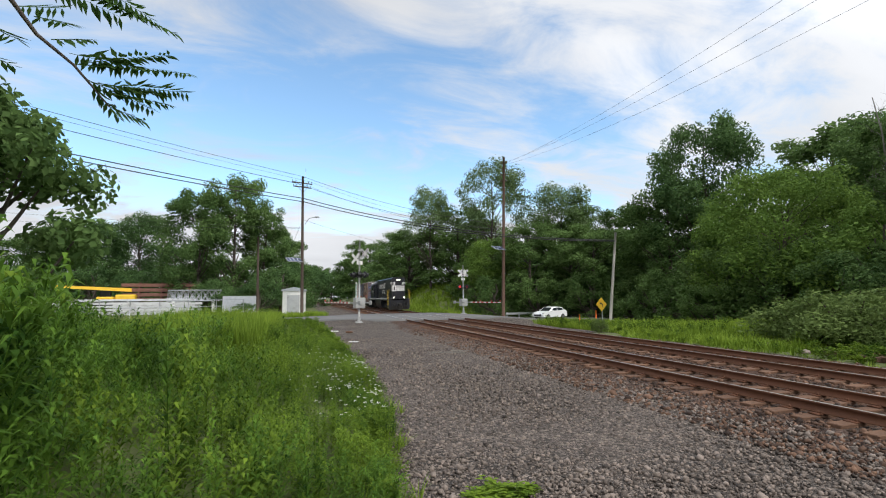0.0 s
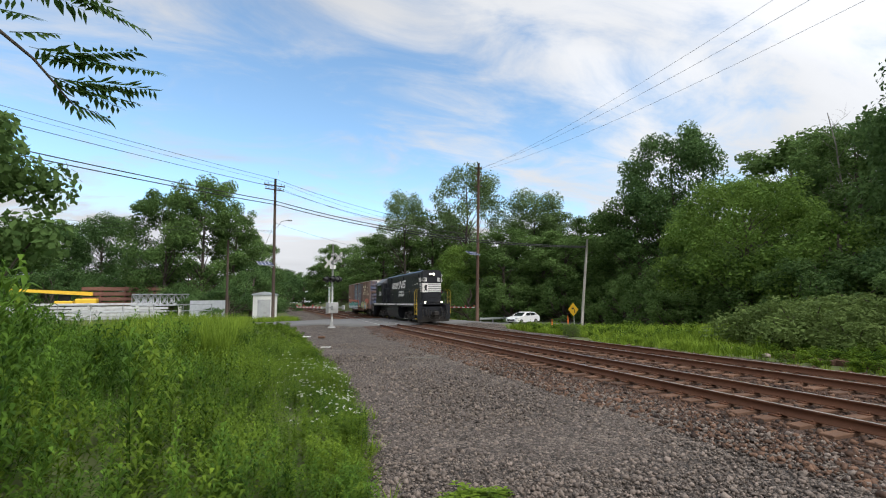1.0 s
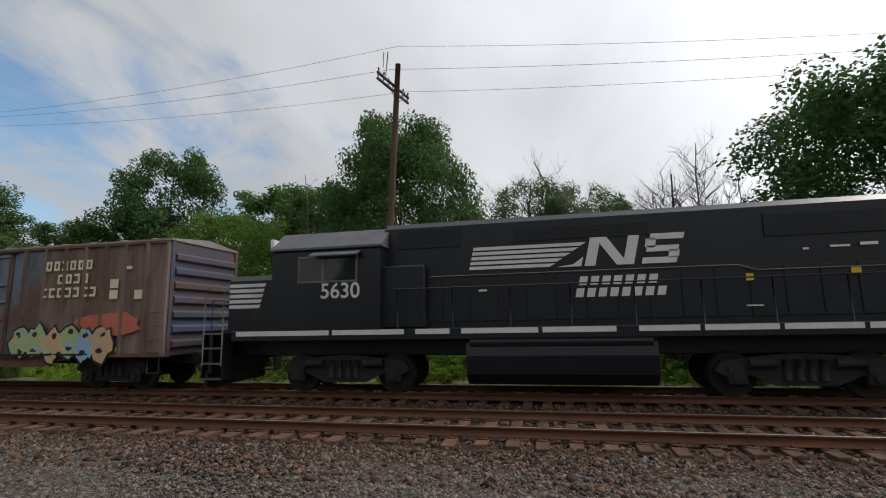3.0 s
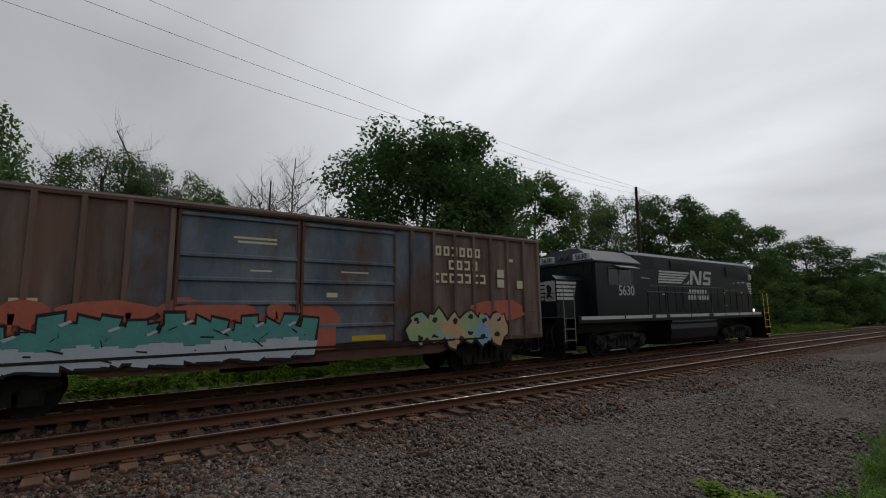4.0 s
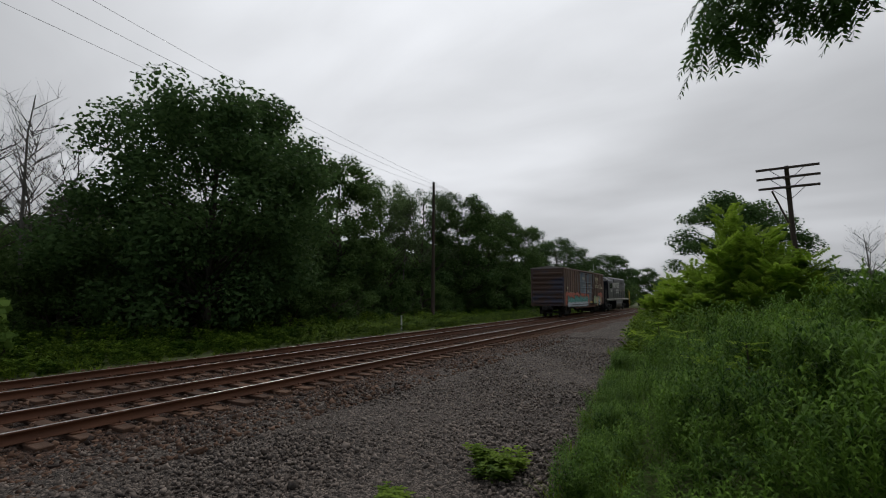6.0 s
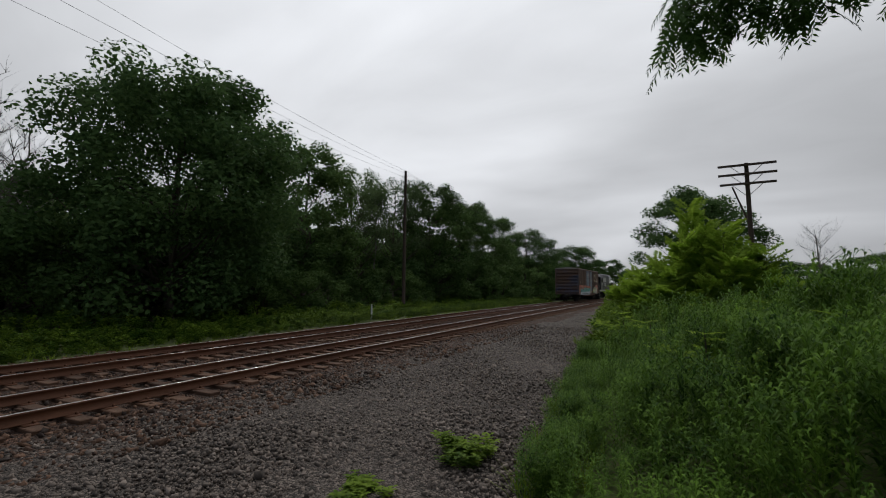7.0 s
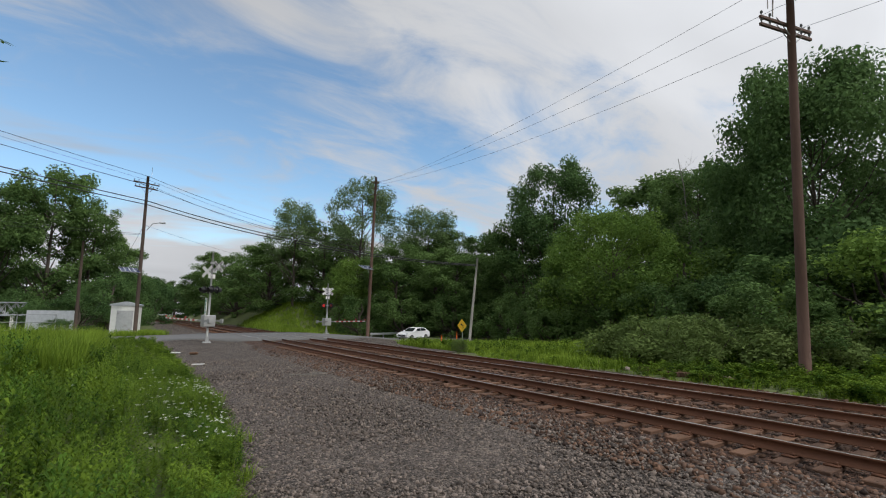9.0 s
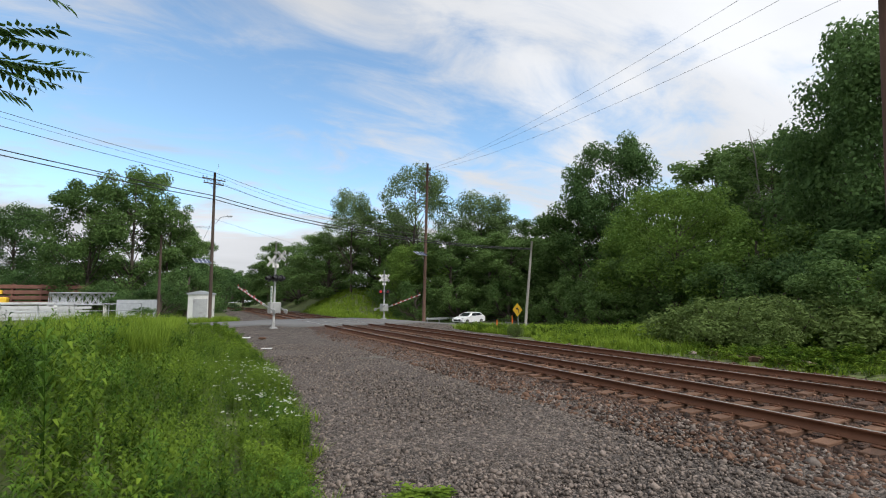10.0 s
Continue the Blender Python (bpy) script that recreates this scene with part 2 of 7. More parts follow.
def prism(bm, profile, a, b, axis="y", mi=0):
    """A closed outline (u, v) swept from a to b along an axis: y has (x, z), x has (y, z), z has (x, y)."""
    def at(u, v, w):
        return {"y": (u, w, v), "x": (w, u, v), "z": (u, v, w)}[axis]
    r0 = [bm.verts.new(at(u, v, a)) for u, v in profile]
    r1 = [bm.verts.new(at(u, v, b)) for u, v in profile]
    n = len(profile)
    fs = [bm.faces.new((r0[i], r0[(i + 1) % n], r1[(i + 1) % n], r1[i])) for i in range(n)]
    fs += [bm.faces.new(r0[::-1]), bm.faces.new(r1)]
    for f in fs:
        f.material_index = mi
    bmesh.ops.recalc_face_normals(bm, faces=fs)
    return fs


def tube(bm, pts, radii, n=8, mi=0, caps=True):
    """A round tube along points with a radius at each."""
    rings = []
    pts = [Vector(p) for p in pts]
    if not isinstance(radii, (list, tuple)):
        radii = [radii] * len(pts)
    for i, p in enumerate(pts):
        d = (pts[min(i + 1, len(pts) - 1)] - pts[max(i - 1, 0)]).normalized()
        s = d.cross(Vector((0, 0, 1)) if abs(d.z) < 0.9 else Vector((1, 0, 0))).normalized()
        u = s.cross(d)
        rings.append([bm.verts.new(p + (s * math.cos(k * math.tau / n) + u * math.sin(k * math.tau / n)) * radii[i]) for k in range(n)])
    for a, b in zip(rings, rings[1:]):
        for k in range(n):
            f = bm.faces.new((a[k], a[(k + 1) % n], b[(k + 1) % n], b[k]))
            f.material_index, f.smooth = mi, True
    if caps == "none":
        return rings
    if caps:
        bm.faces.new(rings[0]).material_index = mi
        bm.faces.new(rings[-1][::-1]).material_index = mi


def disc(bm, centre, axis, r, depth, n=20, mi=0):
    c, a = Vector(centre), Vector(axis).normalized()
    tube(bm, [c - a * depth / 2, c + a * depth / 2], r, n, mi)


def arrays_mesh(name, V, F, mat_index=None):
    """A mesh from an array of corners and an array of faces of equal length."""
    me = bpy.data.meshes.new(name)
    V, F = np.asarray(V, np.float32), np.asarray(F, np.int32)
    me.vertices.add(len(V)); me.vertices.foreach_set("co", V.ravel())
    me.loops.add(F.size); me.loops.foreach_set("vertex_index", F.ravel())
    me.polygons.add(len(F))
    me.polygons.foreach_set("loop_start", np.arange(0, F.size, F.shape[1], dtype=np.int32))
    me.polygons.foreach_set("loop_total", np.full(len(F), F.shape[1], np.int32))
    if mat_index is not None:
        me.polygons.foreach_set("material_index", np.asarray(mat_index, np.int32))
    me.update(calc_edges=True)
    return me


def unit_rows(v):
    return v / np.maximum(np.linalg.norm(v, axis=1, keepdims=True), 1e-9)


def leaf_quads(rng, C, out, length, width, droop=0.3, spread=0.8):
    """Leaf-shaped quads at the centres C, facing roughly the ways out."""
    n = len(C)
    nrm = unit_rows(out + rng.normal(0, spread, (n, 3)))
    ax = rng.normal(0, 1, (n, 3)); ax[:, 2] -= droop
    ax = unit_rows(ax - nrm * (ax * nrm).sum(1, keepdims=True))
    sd = np.cross(nrm, ax)
    L = (length * rng.uniform(0.6, 1.3, (n, 1))); Wd = width * rng.uniform(0.6, 1.3, (n, 1))
    V = np.stack([C - ax * L * 0.5, C + sd * Wd * 0.5 + nrm * Wd * 0.12, C + ax * L * 0.5, C - sd * Wd * 0.5 + nrm * Wd * 0.12], 1).reshape(-1, 3)
    return V, np.arange(4 * n).reshape(n, 4)


# ---- trees ----


def crown_data(seed, leaves=9000, clumps=55, leaf=(0.42, 0.24), low=0.22, lean=0.0, gap=0.0, top=18.0, r=5.0, shape=1.0):
    """Crown of leaf clumps on limbs for a tree 18 m high; returns leaf mesh arrays and limb paths."""
    rng = np.random.default_rng(seed)
    limbs, cs, rad = [], [], []
    for i in range(clumps):
        f = rng.uniform(0, 1) ** 0.8
        z = top * (low + (0.95 - low) * f)
        # widest a third of the way up
        w = math.sqrt(max(0.05, 1 - ((f - 0.42) / 0.66) ** 2))
        a = rng.uniform(0, math.tau)
        d = r * w * (0.30 + 0.70 * rng.uniform(0, 1) ** 0.55)
        c = np.array([d * math.cos(a) + lean * z / top, d * math.sin(a), z])
        cs.append(c); rad.append(r * rng.uniform(0.11, 0.27))
        if i % 2 == 0:
            z0 = max(top * 0.14, z - d * rng.uniform(0.7, 1.1) - 0.5)
            base = np.array([0.06 * c[0], 0.06 * c[1], z0])
            mid = (base + c) / 2 + rng.normal(0, 0.25, 3) + [0, 0, -0.3]
            limbs.append((base, mid, c))
    cs, rad = np.array(cs), np.array(rad)
    k = rng.choice(clumps, leaves, p=rad ** 2 / (rad ** 2).sum())
    dirs = unit_rows(rng.normal(0, 1, (leaves, 3)))
    dist = rng.uniform(0.0, 1.0, (leaves, 1)) ** 0.45
    C = cs[k] + dirs * dist * rad[k][:, None] * np.array([1.1, 1.1, 1.0])
    V, F = leaf_quads(rng, C, dirs * 0.9 + [0, 0, 0.5], leaf[0], leaf[1])
    return V, F, limbs


def wood_mesh(name, limbs, trunk_top, r0, seed, bend=0.3, twigs=False):
    rng = random.Random(seed)
    bm = bmesh.new()
    pts, rr = [], []
    for i in range(7):
        f = i / 6
        pts.append((rng.uniform(-bend, bend) * f, rng.uniform(-bend, bend) * f, trunk_top * f - 0.3))
        rr.append(r0 * (1.25 if i == 0 else 1 - 0.82 * f))
    stem = [v for ring in tube(bm, pts, rr, 8, caps="none") for v in ring]

    def grow(path, radii, n, onto):
        rings = tube(bm, path, radii, n, caps="none")
        root = min(onto, key=lambda v: (v.co - rings[0][0].co).length_squared)
        bm.faces.new((root, rings[0][0], rings[0][1]))
        return [v for ring in rings for v in ring]
    for base, mid, c in limbs:
        rb = max(0.03, r0 * 0.42 * (1 - base[2] / (trunk_top * 1.3)))
        limb = grow([base, mid, c], [rb, rb * 0.6, rb * 0.2], 5, stem)
        if twigs:
            for _ in range(5):
                p = Vector(mid).lerp(Vector(c), rng.uniform(0.2, 1))
                q = p + Vector((rng.uniform(-1, 1), rng.uniform(-1, 1), rng.uniform(0.2, 1.4))) * 1.1
                grow([p, (p + q) / 2 + Vector((0.1, 0, 0.1)), q], [rb * 0.3, rb * 0.2, rb * 0.06], 4, limb)
    me = bpy.data.meshes.new(name)
    bm.to_mesh(me); bm.free()
    return me


TREE_KINDS = {}


def tree_kind(kind, seed, mat, bark=None, **kw):
    top = kw.get("top", 18.0)
    V, F, limbs = crown_data(seed, **kw)
    crown = arrays_mesh("crown", V, F)
    crown.materials.append(mat)
    wood = wood_mesh("trunk", limbs, top * 0.9, 0.24, seed)
    wood.materials.append(bark or M_BARK)
    TREE_KINDS[kind] = (crown, wood)


tree_kind("oak", 1, M_LEAF_DARK, leaves=28000, clumps=110, r=5.5, low=0.10, leaf=(0.30, 0.18))
tree_kind("maple", 2, M_LEAF, leaves=27000, clumps=105, low=0.06, leaf=(0.29, 0.18))
tree_kind("locust", 3, M_LEAF_GREY, leaves=14000, clumps=70, low=0.40, leaf=(0.27, 0.14))
tree_kind("bright", 4, M_LEAF_LIGHT, leaves=30000, clumps=85, low=0.03, r=6.5, top=14.0, leaf=(0.30, 0.15))
tree_kind("tall", 5, M_LEAF, leaves=20000, clumps=120, low=0.05, r=4.0, leaf=(0.31, 0.19))
tree_kind("full", 6, M_LEAF_DARK, leaves=60000, clumps=150, low=0.10, r=7.0, top=17.0, leaf=(0.29, 0.18))
tree_kind("far", 7, M_LEAF_DARK, leaves=7000, clumps=70, low=0.02, r=6.0, leaf=(0.75, 0.48))
tree_kind("bush", 11, M_LEAF, leaves=9500, clumps=42, low=0.02, r=3.0, top=5.0, leaf=(0.17, 0.11))
tree_kind("light_bush", 17, M_LEAF_LIGHT, leaves=9000, clumps=42, low=0.02, r=3.0, top=5.0, leaf=(0.17, 0.11))
tree_kind("shrub", 8, M_LEAF_DARK, leaves=8500, clumps=42, low=0.02, r=3.0, top=5.0, leaf=(0.18, 0.11))
M_THICKET = leaf_material("thicket_leaf", (0.06, 0.10, 0.026), (0.17, 0.235, 0.072))
tree_kind("hedge", 9, M_THICKET, leaves=9000, clumps=60, low=0.02, r=3.0, top=3.0, leaf=(0.20, 0.10))
tree_kind("sapling", 10, M_LEAF_LIGHT, leaves=1100, clumps=30, low=0.10, r=1.2, top=3.0, leaf=(0.30, 0.19))
M_SAPLING = leaf_material("sapling_leaf", (0.15, 0.255, 0.026), (0.42, 0.58, 0.08), through_light=0.62)
def frond(V, F, a, b, width, rg):
    """A pinnate leaf: leaflets in pairs along a drooping stalk from a to b."""
    a, b = np.array(a), np.array(b)
    d = b - a
    L = np.linalg.norm(d); d = d / L
    side = np.cross(d, [0, 0, 1.0]); side /= max(1e-6, np.linalg.norm(side))
    side = side + rg.normal(0, 0.35, 3); side /= np.linalg.norm(side)
    up = np.cross(side, d)
    n = max(6, int(L / 0.036))
    for k in range(n):
        f = 0.12 + 0.88 * k / (n - 1)
        p = a + d * L * f + np.array([0, 0, -0.10 * L * f * f])
        w = width * (0.55 + 0.45 * math.sin(math.pi * (0.15 + 0.75 * f))) * rg.uniform(0.85, 1.15)
        for s in (-1, 1):
            t = side * s * 0.86 + d * 0.45 - np.array([0, 0, 0.35]) + rg.normal(0, 0.12, 3)
            t /= np.linalg.norm(t)
            q = np.cross(t, up); q /= max(1e-6, np.linalg.norm(q))
            i = len(V)
            V += [p, p + t * w * 0.42 + q * w * 0.13, p + t * w, p + t * w * 0.42 - q * w * 0.13]
            F.append((i, i + 1, i + 2, i + 3))
    i = len(V)
    V += [a + up * 0.004, a - up * 0.004, b - up * 0.002 - np.array([0, 0, 0.10 * L]), b + up * 0.002 - np.array([0, 0, 0.10 * L])]
    F.append((i, i + 1, i + 2, i + 3))

def heaven_kind(kind, seed, top, r, stems, fronds, width):
    """A young tree of heaven: thin stems that carry sprays of long compound leaves."""
    rg = np.random.default_rng(seed)
    V, F, limbs = [], [], []
    for i in range(stems):
        a = rg.uniform(0, math.tau)
        h = top * (1.0 if i == 0 else rg.uniform(0.35, 0.8))
        lean = 0.0 if i == 0 else r * rg.uniform(0.35, 0.85)
        base, tip = np.array([0.0, 0.0, 0.05]), np.array([lean * math.cos(a), lean * math.sin(a), h])
        limbs.append((base, (base + tip) / 2 + rg.normal(0, 0.06, 3), tip))
        for j in range(fronds):
            f = rg.uniform(0.25, 1.0) ** 0.7
            p = base + (tip - base) * f
            b = j * 2.4 + rg.uniform(-0.4, 0.4)
            reach = r * rg.uniform(0.35, 0.62) * (1.15 - 0.45 * f)
            frond(V, F, p, p + np.array([reach * math.cos(b), reach * math.sin(b), reach * rg.uniform(0.15, 1.1)]), width, rg)
    crown = arrays_mesh("crown", V, F)
    crown.materials.append(M_SAPLING)
    wood = wood_mesh("trunk", limbs, top * 0.5, 0.05, seed, 0.03)
    wood.materials.append(M_BARK)
    TREE_KINDS[kind] = (crown, wood)


heaven_kind("heaven", 13, 4.5, 1.8, 12, 44, 0.28)
heaven_kind("sprout", 19, 1.5, 0.7, 3, 11, 0.13)
tree_kind("broad_sapling", 14, M_LEAF_LIGHT, leaves=380, clumps=60, low=0.05, r=1.2, top=3.0, leaf=(0.46, 0.34))
KIND_SIZE = {"light_bush": (5, 3), "heaven": (4.5, 1.8), "sprout": (1.5, 0.7), "broad_sapling": (3, 1.2), "oak": (18, 5.5), "maple": (18, 5), "locust": (18, 5), "bright": (14, 6.5), "tall": (18, 4), "full": (17, 7), "far": (18, 6), "shrub": (5, 3), "bush": (5, 3), "hedge": (3, 3), "sapling": (3, 1.2)}


def tree(kind, x, y, z, height, radius, turn, label, name="tree", group="trees along the railway"):
    t, (crown, wood) = empty(name, (x, y, z), turn, label=label, category="tree", group=group), TREE_KINDS[kind]
    h0, r0 = KIND_SIZE[kind]
    t.scale = (1.08 * radius / r0, 1.08 * radius / r0, height / h0)
    for nm, me in (("crown", crown), ("trunk", wood)):
        ob = new(nm, me)
        ob.parent = t
    return t
# ---- ground, road, tracks ----
RAIL_TOP = 0.30
TRACKS = (9.46, 13.21)               # centre lines, metres east of the camera
GAUGE = 1.507


def track_x(y):
    """Sideways shift of both tracks: a long curve to the west, north of the crossing."""
    return -max(0.0, y - 110.0) ** 2 / 1400.0


def track_z(y):
    return -min(0.8, 0.00010 * max(0.0, -y - 25.0) ** 2)


def road_y(x):
    """Centre line of the road."""
    return 46.5 + (0.012 * max(0.0, x - 12) ** 2 if x < 60 else 27.6 + (x - 60) * 1.15) + (0.02 * (x - 12) if x < 12 else 0)


def road_z(x):
    if 4 < x < 17:
        return RAIL_TOP - 0.012
    if x <= 4:
        return RAIL_TOP - 0.012 - 0.02 * min(20, 4 - x)
    return RAIL_TOP - 0.012 - 0.95 * min(1.0, (x - 17) / 11.0)


def weed_edge(y):
    """West edge of the open gravel; it bulges round the place where the camera stands."""
    if -4.5 < y < 4.5:
        f = math.cos(y / 4.5 * math.pi / 2) ** 0.7
        return 0.95 - 1.9 * f + (0.2 if y < 0 else 0) * (1 - f)
    if y < 0:
        return 0.5 + 0.205 * (-y) ** 0.86 if y > -60 else 7.4
    return min(1.7, 0.35 + 0.12 * y) - 0.03 * max(0.0, y - 30)


def yard_gap(x, y):
    """1 where the weeds are low towards the yard, 0 in the tall weeds."""
    return min(1.0, max(0.0, (y - 4) / 4)) * min(1.0, max(0.0, (0.42 * y + x) / (0.12 * y + 0.1)))


def ground_z(x, y):
    z = 0.0
    d = min(abs(x - track_x(y) - TRACKS[0]), abs(x - track_x(y) - TRACKS[1]))
    if y < 33 or y > 60:
        z += 0.05 * min(1.0, max(0.0, (3.2 - d) / 1.6))
    else:
        z += 0.10
    z += track_z(y) * min(1.0, max(0.0, 1.0 - (abs(x - 11) - 12) / 30))
    if x > 17:
        z -= 0.25 * min(1.0, (x - 17) / 4)
        if 20 < y < 75:
            z -= 0.9 * min(1.0, (x - 17) / 9) * min(1.0, (y - 20) / 14) * min(1.0, (75 - y) / 10)
    # grassy bank beyond the road
    if x > 15 and 66 < y < 190:
        z += 4.2 * min(1.0, (x - 16) / 7) * min(1.0, (y - 66) / 16)
    if x < weed_edge(y) and y < 40:
        z += (0.7 - 0.35 * yard_gap(x, y)) * min(1.0, (weed_edge(y) - x) / 4.5)
    d = abs(y - road_y(x))
    if d < 9 and -60 < x < 90:
        w = min(1.0, max(0.0, (9 - d) / 3))
        z = z * (1 - w) + (road_z(x) - 0.03) * w
    return z


def build_ground():
    xs = np.unique(np.concatenate([[-1500, -700, -350, -200], np.arange(-140, -20, 8.0), np.arange(-20, 34, 0.4), np.arange(34, 140, 6.0), [200, 350, 700, 1500]]))
    ys = np.unique(np.concatenate([[-1500, -700, -350], np.arange(-240, -30, 6.0), np.arange(-30, 76, 0.8), np.arange(76, 330, 6.0), [450, 700, 1500]]))
    V = [(x, y, ground_z(x, y) + 0.05 * noise.noise(Vector((x * 0.35, y * 0.35, 0))) * (1 if abs(x - 11.3) > 4 else 0.25)) for y in ys for x in xs]
    nx = len(xs)
    F, M = [], []
    for j in range(len(ys) - 1):
        for i in range(nx - 1):
            F.append((j * nx + i, j * nx + i + 1, (j + 1) * nx + i + 1, (j + 1) * nx + i))
            x, y = (xs[i] + xs[i + 1]) / 2, (ys[j] + ys[j + 1]) / 2
            sx = x - track_x(y)
            east = 16.2 + 0.8 * noise.noise(Vector((0.2, y * 0.3, 4))) + (5.0 if 24 < y < 44 else 0)
            west = weed_edge(y) if y < 42 else 3.0
            bed = 7.1 + 0.55 * noise.noise(Vector((3.0, y * 0.5, 1))) < sx < 14.95 + 0.3 * noise.noise(Vector((5.0, y * 0.5, 1)))
            M.append((2 if bed else 0) if west < sx < east and -260 < y < 360 else 1)
    me = arrays_mesh("ground", V, F, M)
    ob = part_mesh("ground", me, [M_GRAVEL, M_SOIL, M_BALLAST], smooth=True)
    tagged(ob, "grey crushed stone beside the tracks and green verges", "ground", kind="structure")


def build_road():
    bm = bmesh.new()
    xs = list(np.arange(-60, 92, 2.0))
    prev = None
    for x in xs:
        dy = (road_y(x + 0.5) - road_y(x - 0.5))
        n = Vector((-dy, 1, 0)).normalized()
        w = 5.0 + (2.6 if 5 < x < 17 else 0.0)
        row = []
        for s, dz in ((-1.0, -0.25), (-1.0, 0.0), (-0.5, 0.03), (0, 0.05), (0.5, 0.03), (1.0, 0.0), (1.0, -0.25)):
            p = Vector((x, road_y(x), road_z(x))) + n * s * w
            flat = 0.0 if 5 < x < 17 else dz
            row.append(bm.verts.new((p.x, p.y, p.z + (flat if dz >= 0 else dz))))
        if prev:
            for a, b, c, d in zip(prev, prev[1:], row[1:], row):
                bm.faces.new((a, d, c, b))
        prev = row
    bmesh.ops.recalc_face_normals(bm, faces=bm.faces[:])
    tagged(part("road", bm, M_ASPHALT, smooth=True), "worn grey asphalt road over the level crossing", "road", kind="structure")


RAIL_OUTLINE = [(-0.07, 0), (0.07, 0), (0.07, 0.012), (0.012, 0.035), (0.010, 0.125), (0.036, 0.138), (0.036, 0.165), (0.030, 0.172), (-0.030, 0.172), (-0.036, 0.165), (-0.036, 0.138), (-0.010, 0.125), (-0.012, 0.035), (-0.07, 0.012)]


def build_tracks():
    ys = np.concatenate([np.arange(-230, -40, 6.0), np.arange(-40, 110, 5.0), np.arange(110, 330, 6.0)])
    n = len(RAIL_OUTLINE)
    tie_bm = bmesh.new()
    box(tie_bm, -1.3, 1.3, -0.115, 0.115, -0.17, 0.0, 0.012)
    tie_me = bpy.data.meshes.new("tie"); tie_bm.to_mesh(tie_me); tie_bm.free()
    tie_me.materials.append(M_TIE)
    for ti, cx in enumerate(TRACKS):
        tr = empty("railway_track", (cx, 0, 0), label="rusty steel railway track on weathered wooden ties", category="railway track", group="railway tracks")
        for side in (-1, 1):
            V, F, M = [], [], []
            for j, y in enumerate(ys):
                for u, v in RAIL_OUTLINE:
                    V.append((track_x(y) + side * GAUGE / 2 + u, y, RAIL_TOP - 0.172 + v + track_z(y)))
                if j:
                    for k in range(n):
                        a, b = (j - 1) * n + k, (j - 1) * n + (k + 1) % n
                        F.append((a, a + n, b + n, b)); M.append(1 if k == 7 else 0)
            rail = part_mesh("rail", arrays_mesh("rail", V, F, M), [M_RAIL, M_RAILTOP], tr)
        rng = random.Random(7 + ti)
        rest_V, rest_F, plate_V, plate_F = [], [], [], []
        y = -200.0
        cube = [(a, b, c) for a in (-1, 1) for b in (-1, 1) for c in (-1, 1)]
        quads = ((0, 1, 3, 2), (4, 6, 7, 5), (0, 4, 5, 1), (2, 3, 7, 6), (0, 2, 6, 4), (1, 5, 7, 3))
        while y < 300:
            y += 0.535 + rng.uniform(-0.03, 0.03)
            if abs(y - road_y(cx)) < 7.2:
                continue
            off, turn, dz = rng.uniform(-0.09, 0.09), rng.uniform(-1.2, 1.2), rng.uniform(-0.02, 0.006)
            z = RAIL_TOP - 0.19 + track_z(y) + dz
            if -20 < y < 36:
                ob = new("tie", tie_me)
                ob.parent = tr
                ob.matrix_basis = pose(track_x(y) + off, y, z, 0, 0, turn)
            else:
                k = len(rest_V)
                rest_V += [(track_x(y) + off + a * 1.3, y + b * 0.115, z - 0.085 + c * 0.085) for a, b, c in cube]
                rest_F += [tuple(k + i for i in q) for q in quads]
            for side in (-1, 1):
                k = len(plate_V)
                plate_V += [(track_x(y) + side * GAUGE / 2 + a * 0.17, y + b * 0.095, RAIL_TOP - 0.184 + track_z(y) + c * 0.012) for a, b, c in cube]
                plate_F += [tuple(k + i for i in q) for q in quads]
                for sp in ((-0.1, 0.1) if -25 < y < 36 else ()):
                    k = len(plate_V)
                    plate_V += [(track_x(y) + side * GAUGE / 2 + sp + a * 0.018, y + sp * 0.5 + b * 0.018, RAIL_TOP - 0.155 + track_z(y) + c * 0.02) for a, b, c in cube]
                    plate_F += [tuple(k + i for i in q) for q in quads]
        o = part_mesh("far_tie", arrays_mesh("far_tie", rest_V, rest_F), M_TIE, tr)
        tagged(o, kind="stuff")
        o = part_mesh("tie_plate", arrays_mesh("tie_plate", plate_V, plate_F), M_RAIL, tr, "rusty tie plates and spikes")
        tagged(o, kind="stuff")


build_ground()
build_road()
build_tracks()

# ---- trees ----
GREEN = "broad green leafy tree in full summer leaf"
for kind, x, y, h, r, turn, label in (
    ("maple", -10.5, 84, 23.2, 6.2, 10, "tall twin-crowned green tree beyond the yard"),
    ("maple", -15.5, 83, 20.5, 5.4, 80, "tall twin-crowned green tree beyond the yard"),
    ("tall", -6.0, 88, 19.5, 4.4, 40, GREEN), ("oak", -33, 115, 21, 7.0, 15, GREEN),
    ("oak", -30, 137, 16.2, 8.0, 70, GREEN), ("oak", -40, 104, 18, 7.5, 120, GREEN), ("maple", -3.6, 101, 16, 5.0, 200, GREEN),
    ("oak", -22, 150, 14, 8, 33, GREEN), ("maple", -52, 120, 17, 9, 77, GREEN)):
    tree(kind, x, y, 0, h, r, turn, label, group="trees west of the tracks")
